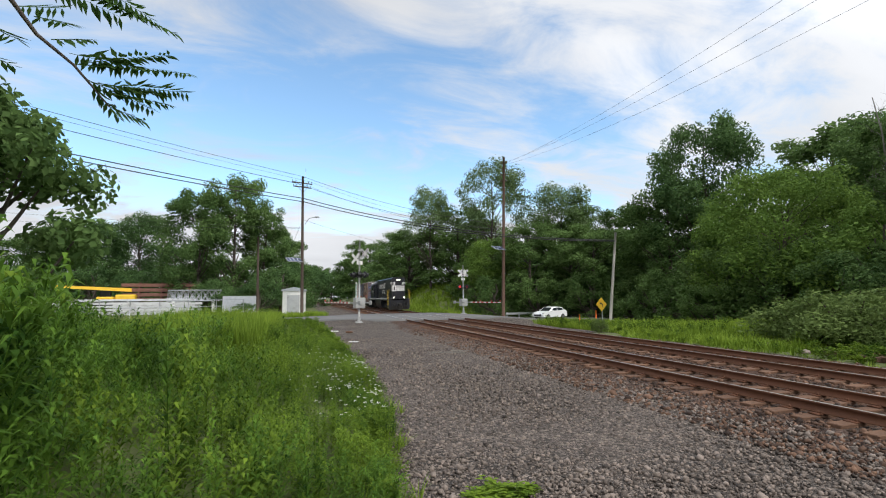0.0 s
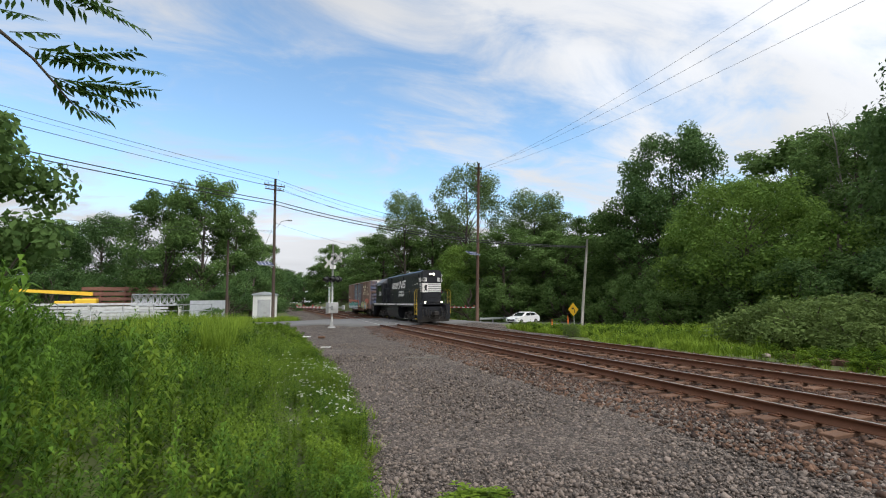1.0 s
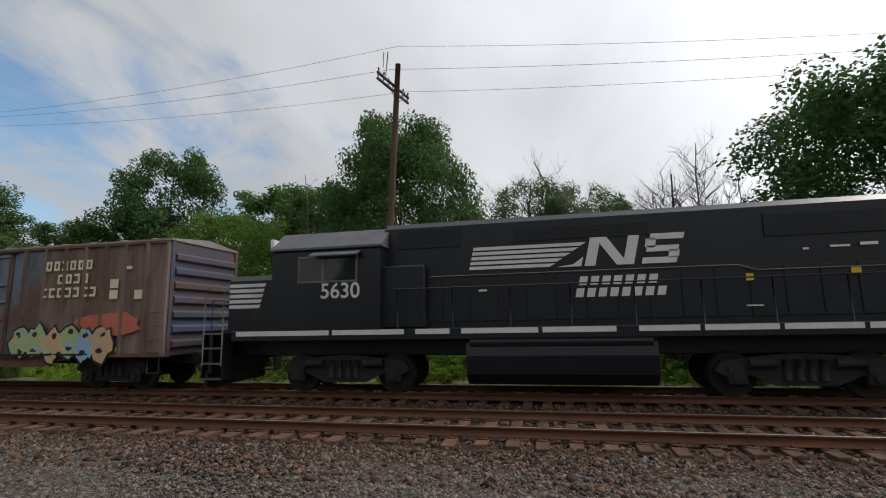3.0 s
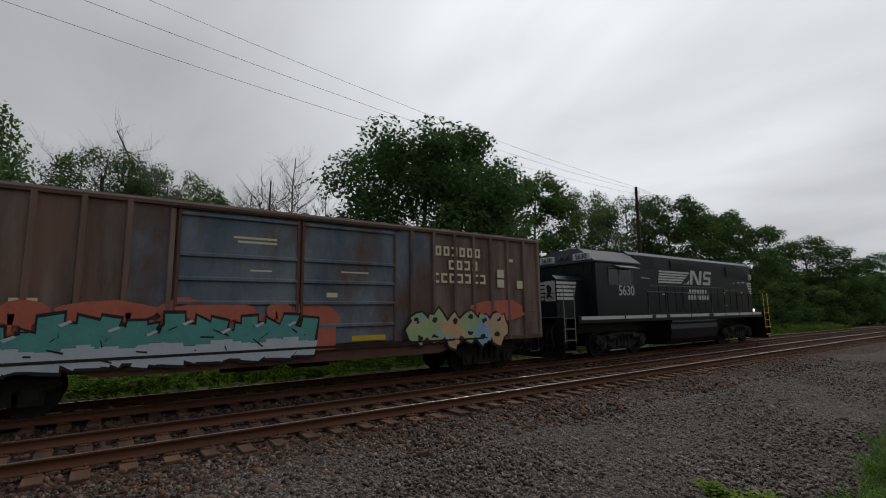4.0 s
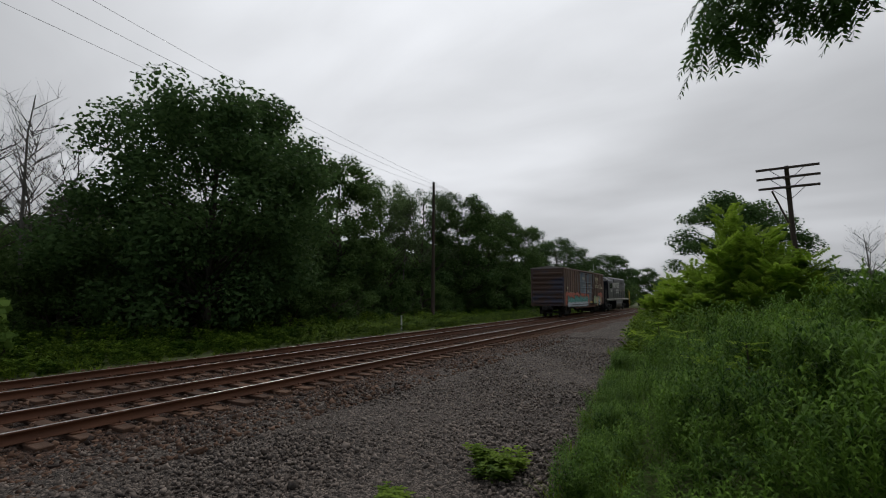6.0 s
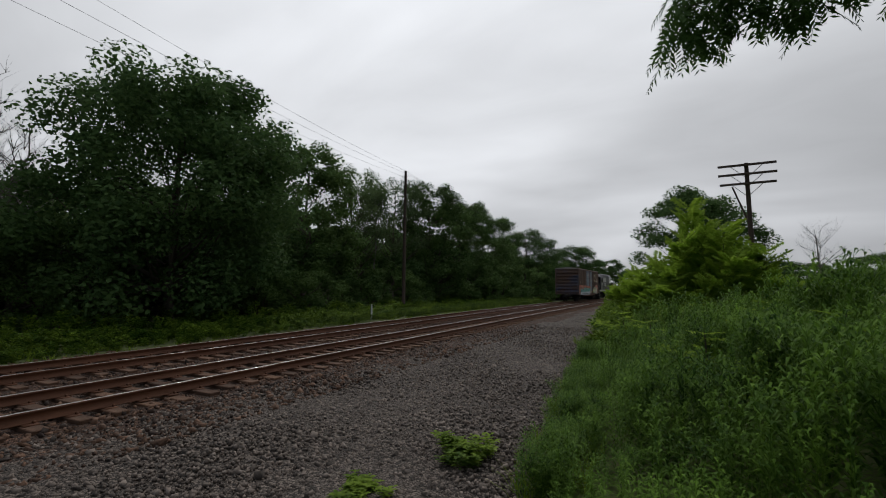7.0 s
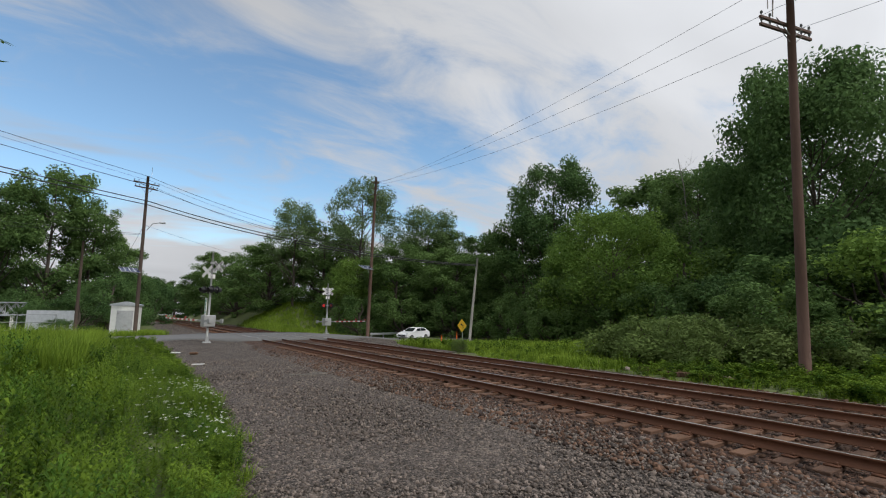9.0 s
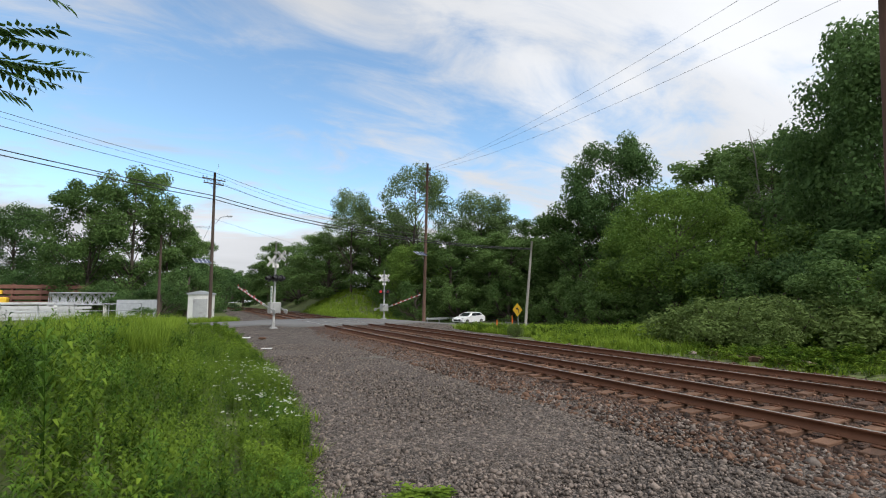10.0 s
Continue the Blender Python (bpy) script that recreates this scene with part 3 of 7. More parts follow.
for kind, x, y, h, r, turn, label in (
    ("tall", 10.4, 235, 17.5, 7, 10, GREEN), ("maple", 20, 182, 17.5, 7.5, 50, GREEN), ("maple", 20, 140, 19.5, 8.0, 100, GREEN),
    ("locust", 22.6, 81, 22.5, 4.4, 20, "tall thin-crowned tree with open branches"), ("maple", 20.8, 90, 15.5, 7.0, 140, GREEN),
    ("locust", 31.6, 73.5, 26.0, 5.8, 60, "tall thin-crowned tree with open branches"), ("maple", 29, 84, 19.5, 8.0, 210, GREEN),
    ("locust", 41.7, 68.2, 21.0, 6.5, 10, "tall thin-crowned tree with open branches"), ("maple", 42.5, 67, 17.0, 6.5, 300, GREEN),
    ("tall", 47, 59.6, 16.2, 5.0, 160, GREEN), ("maple", 32.5, 62, 13.0, 6.0, 250, GREEN), ("bright", 30.0, 69, 11, 5.2, 20, GREEN), ("maple", 38.5, 55, 12.0, 6, 100, GREEN),
    ("oak", 45.2, 42.4, 23.4, 6.0, 30, "large dense dark green tree"), ("maple", 43.0, 46, 16, 5.5, 330, GREEN)):
    tree(kind, x, y, -0.6 if y < 66 else 2.5, h + (0.6 if y < 66 else -2.5), r, turn, label)
for kind, x, y, h, r, turn, label in (
    ("bright", 38.5, 28.6, 12.4, 6.0, 0, "light green spreading young tree"), ("bright", 41, 34, 10.5, 5.0, 200, "light green spreading young tree"),
    ("tall", 63.5, 40, 24.0, 7.5, 90, GREEN), ("oak", 71, 36.7, 26.0, 7, 10, GREEN), ("maple", 58, 30, 21, 7, 140, GREEN), ("oak", 58, 20, 21, 7, 190, GREEN),
    ("full", 40.1, 12.5, 21.0, 6.2, 50, "large dense dark green tree"), ("maple", 47, 5, 13.0, 6.0, 50, GREEN), ("locust", 36.5, 0.9, 13.2, 3.2, 20, "half-bare thin tree with grey branches"),
    ("locust", 40, -3.2, 13.6, 3.4, 80, "half-bare thin tree with grey branches"), ("tall", 33.6, -5.1, 10.8, 1.7, 10, "narrow ivy-covered dead trunk"),
    ("full", 27.0, -17.6, 15.0, 7.2, 130, "large dense dark green tree"), ("tall", 30, -32.2, 15.6, 4.0, 0, GREEN), ("locust", 30.7, -39.5, 15, 4.0, 45, "thin-crowned tree with light showing between branches"),
    ("locust", 29.5, -46, 15, 4.5, 145, "thin-crowned tree with light showing between branches"), ("maple", 28.0, -52, 15.2, 5.0, 90, GREEN), ("maple", 27.5, -60, 14.5, 4.8, 200, GREEN),
    ("maple", 29.5, -74, 15.5, 5.5, 15, GREEN), ("oak", 26.8, -91, 13.4, 6.5, 65, GREEN), ("oak", 21.5, -113, 11.8, 6.0, 165, GREEN), ("oak", 19.5, -150, 10.5, 6, 115, GREEN)):
    tree(kind, x, y, -0.3, h + 0.3, r, turn, label)
for kind, x, y, h, r, turn, label in (
    ("oak", -2.3, -62, 13.8, 6.5, 0, "round dark green tree by the telegraph pole"), ("oak", -60, -190, 13, 14, 0, GREEN), ("oak", -95, -180, 12, 14, 90, GREEN), ("oak", -30, -210, 12, 14, 180, GREEN)):
    tree(kind, x, y, 0, h, r, turn, label, group="trees west of the tracks")
# ---- train ----
M_BLACK = material("black_paint", (0.0070, 0.0076, 0.0105), (0.0170, 0.0184, 0.0240), rough=0.36, scale=1.2, fine=14, bump=0.05, stain=(0.05, 0.045, 0.04), stain_at=0.72, stretch=(1, 1, 0.4))
M_GRIME = material("oily_grime", (0.008, 0.0075, 0.007), (0.038, 0.033, 0.029), rough=0.8, scale=3, fine=25, bump=0.5)
# lighter grey than the black body paint
M_CABROOF = material("grey_roof_paint", (0.05, 0.052, 0.06), (0.15, 0.155, 0.17), rough=0.6, scale=1.5, fine=20, bump=0.1)
M_WHITE = material("white_paint", (0.52, 0.51, 0.49), (0.80, 0.79, 0.77), rough=0.5, scale=2.5, fine=20, bump=0.05)
M_YELLOW = material("yellow_paint", (0.50, 0.33, 0.03), (0.75, 0.52, 0.05), rough=0.5, scale=5, fine=30, bump=0.05)
M_STEEL = material("worn_steel", (0.09, 0.085, 0.08), (0.26, 0.24, 0.22), rough=0.5, metal=0.6, scale=4, fine=30, bump=0.2)
M_GLASS = plain("dark_glass", (0.02, 0.025, 0.03), 0.06)
M_HEADLIGHT = plain("headlight_glow", (1.0, 0.93, 0.78), 0.3, emit=6.0)
M_MARKER = plain("red_marker", (0.7, 0.05, 0.03), 0.3, emit=0.4)
M_BOX = material("faded_brown_paint", (0.070, 0.044, 0.035), (0.30, 0.212, 0.170), rough=0.7, scale=1.6, fine=11, bump=0.12, contrast=2.5, stain=(0.21, 0.115, 0.080), stain_at=0.60, stretch=(1, 1, 0.16))
M_BOXDOOR = material("faded_blue_paint", (0.048, 0.080, 0.125), (0.225, 0.265, 0.300), rough=0.65, scale=0.9, fine=9, bump=0.12, contrast=2.0, stain=(0.13, 0.075, 0.055), stain_at=0.55, stretch=(1, 1, 0.5))
M_BOXEND = material("blue_end_paint", (0.030, 0.046, 0.095), (0.10, 0.12, 0.18), rough=0.65, scale=0.9, fine=9, bump=0.12, stain=(0.115, 0.068, 0.050), stain_at=0.50, stretch=(0.5, 0.5, 1.4))
M_BOXROOF = material("galvanised_roof", (0.20, 0.17, 0.15), (0.42, 0.38, 0.35), rough=0.6, metal=0.3, scale=1.0, fine=9, bump=0.1, stain=(0.25, 0.13, 0.08), stain_at=0.58)
M_RUST = material("rust_brown", (0.09, 0.04, 0.03), (0.22, 0.11, 0.08), rough=0.85, scale=2, fine=20, bump=0.2)
M_LETTER = plain("cream_letter_paint", (0.72, 0.66, 0.46), 0.7)
M_TEAL = material("teal_spray", (0.05, 0.24, 0.22), (0.16, 0.46, 0.40), rough=0.6, scale=2, fine=12, bump=0)
M_PALE = material("pale_spray", (0.42, 0.48, 0.55), (0.68, 0.72, 0.76), rough=0.6, scale=2, fine=12, bump=0)
M_RED = material("red_spray", (0.42, 0.085, 0.05), (0.62, 0.20, 0.13), rough=0.6, scale=2, fine=12, bump=0)
M_OUTLINE = plain("black_spray", (0.012, 0.012, 0.014), 0.6)
M_LIME = material("lime_spray", (0.28, 0.40, 0.16), (0.52, 0.58, 0.33), rough=0.6, scale=2, fine=12, bump=0)
M_PEACH = material("peach_spray", (0.52, 0.30, 0.16), (0.70, 0.50, 0.30), rough=0.6, scale=2, fine=12, bump=0)
M_SKYBLUE = material("light_blue_spray", (0.20, 0.36, 0.55), (0.40, 0.55, 0.68), rough=0.6, scale=2, fine=12, bump=0)


def flat_shape(bm, pts, x, thick=0.004, mi=0):
    """A thin painted outline (y, z) lying on a wall that faces -x, at x."""
    a = [bm.verts.new((x, y, z)) for y, z in pts]
    b = [bm.verts.new((x - thick, y, z)) for y, z in pts]
    n = len(pts)
    bm.faces.new(b).material_index = mi
    for i in range(n):
        bm.faces.new((a[i], a[(i + 1) % n], b[(i + 1) % n], b[i])).material_index = mi


def pieces(name, bm, mat, parent):
    """Each separate shape of a bmesh as a part of its own."""
    left = dict.fromkeys(bm.verts)
    while left:
        stack, isle = [left.popitem()[0]], []
        while stack:
            v = stack.pop()
            isle.append(v)
            for e in v.link_edges:
                o = e.other_vert(v)
                if o in left:
                    del left[o]
                    stack.append(o)
        num = {v: i for i, v in enumerate(isle)}
        faces = [[num[v] for v in f.verts] for f in {f for v in isle for f in v.link_faces}]
        one = bpy.data.meshes.new(name)
        one.from_pydata([tuple(v.co) for v in isle], [], sorted(faces))
        part_mesh(name, one, mat, parent)
    bm.free()


def text_mesh(s, size, m):
    """Letters of the built-in font as a flat mesh, placed by m."""
    cu = bpy.data.curves.new("lettering", "FONT")
    cu.body, cu.size, cu.align_x, cu.align_y, cu.extrude, cu.offset = s, size, "CENTER", "CENTER", 0.003, 0.012 * size
    ob = bpy.data.objects.new("lettering", cu)
    scene.collection.objects.link(ob)
    me = bpy.data.meshes.new_from_object(ob.evaluated_get(bpy.context.evaluated_depsgraph_get()))
    bpy.data.objects.remove(ob)
    me.transform(m)
    return me


def side_text(s, size, x, y, z):
    """Upright letters on a wall that faces -x."""
    return text_mesh(s, size, Matrix.Translation((x, y, z)) @ Matrix(((0, 0, -1, 0), (-1, 0, 0, 0), (0, 1, 0, 0), (0, 0, 0, 1))))


def end_text(s, size, x, y, z, way):
    """Upright letters on a wall that faces -y (way -1) or +y (way 1)."""
    return text_mesh(s, size, Matrix.Translation((x, y, z)) @ Matrix(((-way, 0, 0, 0), (0, 0, way, 0), (0, 1, 0, 0), (0, 0, 0, 1))))


def wheel_pair(parent, y, r):
    bm = bmesh.new()
    for s in (-1, 1):
        disc(bm, (s * 0.75, y, r), (1, 0, 0), r, 0.13, 28)
        disc(bm, (s * 0.69, y, r), (1, 0, 0), r + 0.028, 0.03, 28)
        disc(bm, (s * 0.83, y, r), (1, 0, 0), r * 0.36, 0.08, 16)
    tube(bm, [(-0.75, y, r), (0.75, y, r)], 0.09, 12)
    part("wheelset", bm, M_GRIME, parent)


def truck(parent, yc, base, r, heavy):
    """A two-axle truck with side frames, bolster, springs and boxes."""
    bm = bmesh.new()
    hb = base / 2
    for s in (-1, 1):
        x0, x1 = sorted((s * 0.95, s * 1.12))
        lo = 0.30 if heavy else 0.26
        prism(bm, [(yc - hb - 0.45, 0.62), (yc - hb - 0.3, 0.86), (yc - hb + 0.35, 0.92), (yc - 0.55, 0.98), (yc + 0.55, 0.98), (yc + hb - 0.35, 0.92), (yc + hb + 0.3, 0.86), (yc + hb + 0.45, 0.62), (yc + hb + 0.2, 0.48), (yc + hb - 0.3, 0.52), (yc + 0.6, lo), (yc - 0.6, lo), (yc - hb + 0.3, 0.52), (yc - hb - 0.2, 0.48)], x0, x1, "x")
        for a in (-hb, hb):
            box(bm, s * 1.04 - 0.14, s * 1.04 + 0.14, yc + a - 0.2, yc + a + 0.2, r - 0.2, r + 0.2, 0.03)
            disc(bm, (s * 1.2, yc + a, r), (1, 0, 0), 0.12, 0.06, 12)
        for k in range(4):
            tube(bm, [(s * 1.15, yc - 0.36 + 0.24 * k, 0.42), (s * 1.15, yc - 0.36 + 0.24 * k, 0.88)], 0.075, 8)
        if heavy:
            for a in (-0.85, 0.85):
                tube(bm, [(s * 1.2, yc + a - 0.28, 0.8), (s * 1.2, yc + a + 0.28, 0.8)], 0.1, 10)
                tube(bm, [(s * 1.17, yc + a * 1.3, 0.75), (s * 1.17, yc + a * 1.55, 0.4)], 0.035, 6)
    box(bm, -1.1, 1.1, yc - 0.3, yc + 0.3, 0.6, 1.0, 0.04)
    t = part("truck", bm, M_GRIME, parent, "grimy dark truck frame")
    for a in (-hb, hb):
        wheel_pair(t, yc + a, r)


def coupler(parent, y, way):
    bm = bmesh.new()
    box(bm, -0.16, 0.16, min(y, y + way * 0.7), max(y, y + way * 0.7), 0.72, 0.98, 0.03)
    box(bm, -0.24, 0.20, min(y + way * 0.6, y + way * 1.0), max(y + way * 0.6, y + way * 1.0), 0.66, 1.04, 0.06)
    tube(bm, [(0.45, y, 0.85), (0.5, y + way * 0.35, 0.55), (0.3, y + way * 0.7, 0.42), (0.1, y + way * 0.95, 0.55)], 0.035, 6)
    tube(bm, [(-0.45, y, 0.9), (-0.5, y + way * 0.3, 0.5), (-0.35, y + way * 0.6, 0.38), (-0.1, y + way * 0.9, 0.5)], 0.03, 6)
    part("coupler", bm, M_GRIME, parent, "rusty knuckle coupler with air hoses")


def build_locomotive():
    lo = empty("locomotive", (TRACKS[1], 63.8, RAIL_TOP), label="black diesel locomotive with white stripes, yellow handrails and grimy trucks", category="locomotive")
    LEN, SX = 18.2, 1.5
    bm = bmesh.new()
    box(bm, -SX, SX, 0.75, LEN - 0.75, 1.42, 1.69, 0.01)
    box(bm, -1.0, 1.0, 0.0, LEN, 1.40, 1.68, 0.02)
    box(bm, -0.55, 0.55, 0.3, LEN - 0.3, 0.95, 1.42, 0.03)
    for a, b in ((0.0, 0.12), (LEN - 0.12, LEN)):
        box(bm, -1.45, 1.45, a, b, 0.55, 1.62, 0.02)
    part("frame", bm, M_BLACK, lo)
    # long hood with chamfered top
    prof = [(-0.92, 1.69), (-0.92, 4.44), (-0.72, 4.60), (0.72, 4.60), (0.92, 4.44), (0.92, 1.69)]
    bm = bmesh.new()
    prism(bm, prof, 0.38, 13.1, "y")
    bmesh.ops.bevel(bm, geom=[e for e in bm.edges if abs(e.verts[0].co.y - e.verts[1].co.y) < 1e-4 and e.verts[0].co.y < 1], offset=0.09, segments=2, affect="EDGES")
    hood = part("long_hood", bm, M_BLACK, lo)
    for k in range(15):                                     # hood access doors
        y = 1.15 + k * 0.74
        for s in (-1, 1):
            bm = bmesh.new()
            x0, x1 = sorted((s * 0.915, s * 0.945))
            box(bm, x0, x1, y, y + 0.70, 1.85, 3.02, 0.008)
            part("hood_door", bm, M_BLACK, hood)
    for y0, y1, z0, z1 in ((6.2, 9.5, 3.95, 4.30), (11.0, 12.7, 3.9, 4.4), (1.2, 3.6, 3.75, 4.25)):
        for s in (-1, 1):
            bm = bmesh.new()
            x0, x1 = sorted((s * 0.9, s * 0.975))
            n = int((z1 - z0) / 0.05)
            box(bm, min(s * 0.9, s * 0.96), max(s * 0.9, s * 0.96), y0 - 0.04, y1 + 0.04, z0 - 0.04, z1 + 0.03)
            intake = part("air_intake", bm, M_BLACK, lo, "black slatted air intake")
            for k in range(n):
                bm = bmesh.new()
                box(bm, x0, x1, y0, y1, z0 + k * 0.05, z0 + k * 0.05 + 0.022)
                part("slat", bm, M_BLACK, intake)
    for y in (2.0, 3.2, 6.6):                               # fans on the roof
        bm = bmesh.new()
        disc(bm, (0, y, 4.56), (0, 0, 1), 0.55, 0.16, 24)
        part("roof_fan", bm, M_GRIME, hood)
    bm = bmesh.new()
    box(bm, -0.35, 0.35, 7.4, 8.0, 4.48, 4.68, 0.03); box(bm, -0.35, 0.35, 9.2, 9.8, 4.48, 4.66, 0.03); box(bm, -0.45, 0.45, 10.4, 11.6, 4.48, 4.58, 0.04)
    part("exhaust_stack", bm, M_GRIME, hood)
    bm = bmesh.new()                                        # thin conduit along the hood side
    tube(bm, [(-0.965, 0.9, 2.92), (-0.965, 3.9, 2.92), (-0.965, 4.3, 3.06), (-0.965, 11.8, 3.06)], 0.018, 6)
    part("conduit", bm, M_STEEL, hood)
    # electrical cabinet beside the cab
    bm = bmesh.new()
    box(bm, -1.25, 1.25, 11.9, 13.1, 1.69, 3.38, 0.05)
    part("electrical_cabinet", bm, M_BLACK, lo)
    # cab
    bm = bmesh.new()
    cab = [(-1.48, 1.69), (-1.48, 3.82), (-1.40, 3.95), (1.40, 3.95), (1.48, 3.82), (1.48, 1.69)]
    prism(bm, cab, 13.05, 16.25, "y")
    cabo = part("cab", bm, M_BLACK, lo)
    bm = bmesh.new()
    prism(bm, [(-1.50, 3.90), (-1.50, 3.96), (-0.75, 4.50), (0.75, 4.50), (1.50, 3.96), (1.50, 3.90)], 13.0, 16.35, "y")
    part("cab_roof", bm, M_CABROOF, cabo, "grey sloped cab roof")
    for y0, y1 in ((13.75, 14.65), (14.75, 15.4)):
        for s in (-1, 1):
            bm = bmesh.new()
            x0, x1 = sorted((s * 1.475, s * 1.492))
            box(bm, x0, x1, y0, y1, 3.02, 3.66)
            w = part("side_window", bm, M_GLASS, cabo)
            bm = bmesh.new()
            x0, x1 = sorted((s * 1.47, s * 1.505))
            for a, b, c, d in ((y0 - 0.05, y0, 2.97, 3.71), (y1, y1 + 0.05, 2.97, 3.71), (y0, y1, 2.97, 3.02), (y0, y1, 3.66, 3.71)):
                box(bm, x0, x1, a, b, c, d)
            part("window_frame", bm, M_STEEL, w)
    bm = bmesh.new()
    for s in (-1, 1):
        prism(bm, [(s * 1.48, 3.78), (s * 1.80, 3.66), (s * 1.80, 3.69), (s * 1.48, 3.82)], 13.6, 15.0, "y")
    part("sunshade", bm, M_CABROOF, cabo, "light grey window awning")
    bm = bmesh.new()                                        # windscreens over the short hood
    for x0, x1 in ((-1.30, -0.98), (-0.85, -0.2), (0.2, 0.85), (0.98, 1.30)):
        box(bm, x0, x1, 16.24, 16.27, 3.38, 3.80)
    part("windscreen", bm, M_GLASS, cabo)
    bm = bmesh.new()
    for x0, x1 in ((-1.36, -0.5), (0.5, 1.36)):
        box(bm, x0, x1, 16.3, 16.42, 3.98, 4.28, 0.02)
    nb = part("number_board", bm, M_WHITE, cabo, "white number board")
    for x in (-0.93, 0.93):
        part_mesh("road_number", end_text("5630", 0.30, x, 16.43, 4.13, 1), M_OUTLINE, nb)
    part_mesh("road_number", side_text("5630", 0.58, -1.487, 14.2, 2.72), M_WHITE, cabo, "white road number")
    bm = bmesh.new()
    disc(bm, (-0.16, 16.42, 4.20), (0, 1, 0), 0.11, 0.12, 14); disc(bm, (0.16, 16.42, 4.20), (0, 1, 0), 0.11, 0.12, 14)
    part("headlight", bm, M_STEEL, cabo)
    # short hood
    bm = bmesh.new()
    prism(bm, [(-0.92, 1.69), (-0.92, 3.16), (-0.72, 3.32), (0.72, 3.32), (0.92, 3.16), (0.92, 1.69)], 16.25, 18.0, "y")
    sh = part("short_hood", bm, M_BLACK, lo)
    # white stripes, tapering round each end
    bm = bmesh.new()
    for k in range(5):
        z = 3.20 + k * 0.128
        flat_shape(bm, [(10.75 - 0.03 * k, z), (8.65 - 0.20 * k, z), (8.50 - 0.20 * k, z + 0.085), (10.72 - 0.03 * k, z + 0.085)], -0.946)
        z = 2.72 + k * 0.155
        flat_shape(bm, [(0.72 + 0.07 * k, z), (0.42, z), (0.42, z + 0.10), (0.77 + 0.07 * k, z + 0.10)], -0.921)
        z = 2.35 + k * 0.155
        flat_shape(bm, [(17.99, z), (17.0 - 0.04 * k, z), (16.95 - 0.04 * k, z + 0.10), (17.99, z + 0.10)], -0.921)
    pieces("side_stripe", bm, M_WHITE, lo)
    # striped panels on both ends with a dark emblem
    for y0, y1, e0, e1, zb in ((0.366, 0.378, 0.350, 0.360, 2.72), (18.0, 18.012, 18.016, 18.026, 2.35)):
        bm = bmesh.new()
        for k in range(5):
            box(bm, -0.86, 0.86, y0, y1, zb + k * 0.155, zb + k * 0.155 + 0.10)
        box(bm, -0.86, -0.35, y0 - (0.003 if y0 < 1 else 0), y1 + (0.003 if y0 > 1 else 0), zb - 0.05, zb + 0.75)
        es = part("end_stripe", bm, M_WHITE, lo, "white striped end panel")
        bm = bmesh.new()
        prism(bm, [(-0.78, zb + 0.05), (-0.62, zb + 0.2), (-0.70, zb + 0.45), (-0.55, zb + 0.62), (-0.42, zb + 0.55), (-0.48, zb + 0.3), (-0.40, zb + 0.05), (-0.56, zb + 0.12)], e0, e1, "y")
        part("emblem", bm, M_OUTLINE, es)
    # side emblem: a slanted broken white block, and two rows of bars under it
    bm = bmesh.new()
    x = -0.948
    flat_shape(bm, [(7.78, 3.18), (7.52, 3.18), (7.34, 3.92), (7.60, 3.92)], x)
    flat_shape(bm, [(7.50, 3.92), (7.22, 3.92), (6.72, 3.18), (7.00, 3.18)], x - 0.001)
    flat_shape(bm, [(6.86, 3.18), (6.60, 3.18), (6.42, 3.92), (6.68, 3.92)], x - 0.002)
    flat_shape(bm, [(8.50, 3.18), (7.86, 3.18), (7.80, 3.42), (8.05, 3.24)], x)
    for a, b, c, d in ((5.62, 6.42, 3.18, 3.33), (5.56, 6.30, 3.47, 3.62), (5.42, 6.20, 3.77, 3.92), (5.56, 5.80, 3.31, 3.50), (6.08, 6.32, 3.58, 3.80)):
        flat_shape(bm, [(b, c), (a, c), (a - 0.04, d), (b - 0.04, d)], x - 0.004)
    pieces("side_emblem", bm, M_WHITE, lo)
    bm = bmesh.new()
    for y_end, n, z in ((7.95, 7, 2.70), (8.05, 8, 2.40)):
        for k in range(n):
            y = y_end - k * 0.275
            flat_shape(bm, [(y, z), (y - 0.19, z), (y - 0.24, z + 0.22), (y - 0.05, z + 0.22)], x - 0.001)
    pieces("lettering_bar", bm, M_WHITE, lo)
    for y0, y1 in ((0.9, 2.1), (2.2, 3.7), (3.8, 5.3), (5.4, 6.7), (7.2, 8.9), (9.0, 10.9), (11.2, 12.1), (12.4, 14.4), (14.5, 17.3)):
        for s in (-1, 1):
            bm = bmesh.new()
            x0, x1 = sorted((s * 1.497, s * 1.506))
            box(bm, x0, x1, y0, y1, 1.555, 1.685)
            part("sill_stripe", bm, M_WHITE, lo)
    bm = bmesh.new()
    for y, z, w in ((4.15, 2.68, 0.16), (2.0, 2.74, 0.20)):
        flat_shape(bm, [(y, z), (y - w, z), (y - w, z + 0.17), (y, z + 0.17)], -0.968)
    part("warning_plate", bm, M_YELLOW, lo)
    bm = bmesh.new()
    for y, z, w, hh in ((4.2, 2.08, 0.35, 0.03), (2.9, 3.35, 0.12, 0.05), (2.35, 3.38, 0.4, 0.05), (1.75, 3.40, 0.35, 0.07), (10.5, 2.62, 0.22, 0.05), (13.2, 2.25, 0.1, 0.06)):
        flat_shape(bm, [(y, z), (y - w, z), (y - w, z + hh), (y, z + hh)], -0.970)
    part("small_marking", bm, M_WHITE, lo)
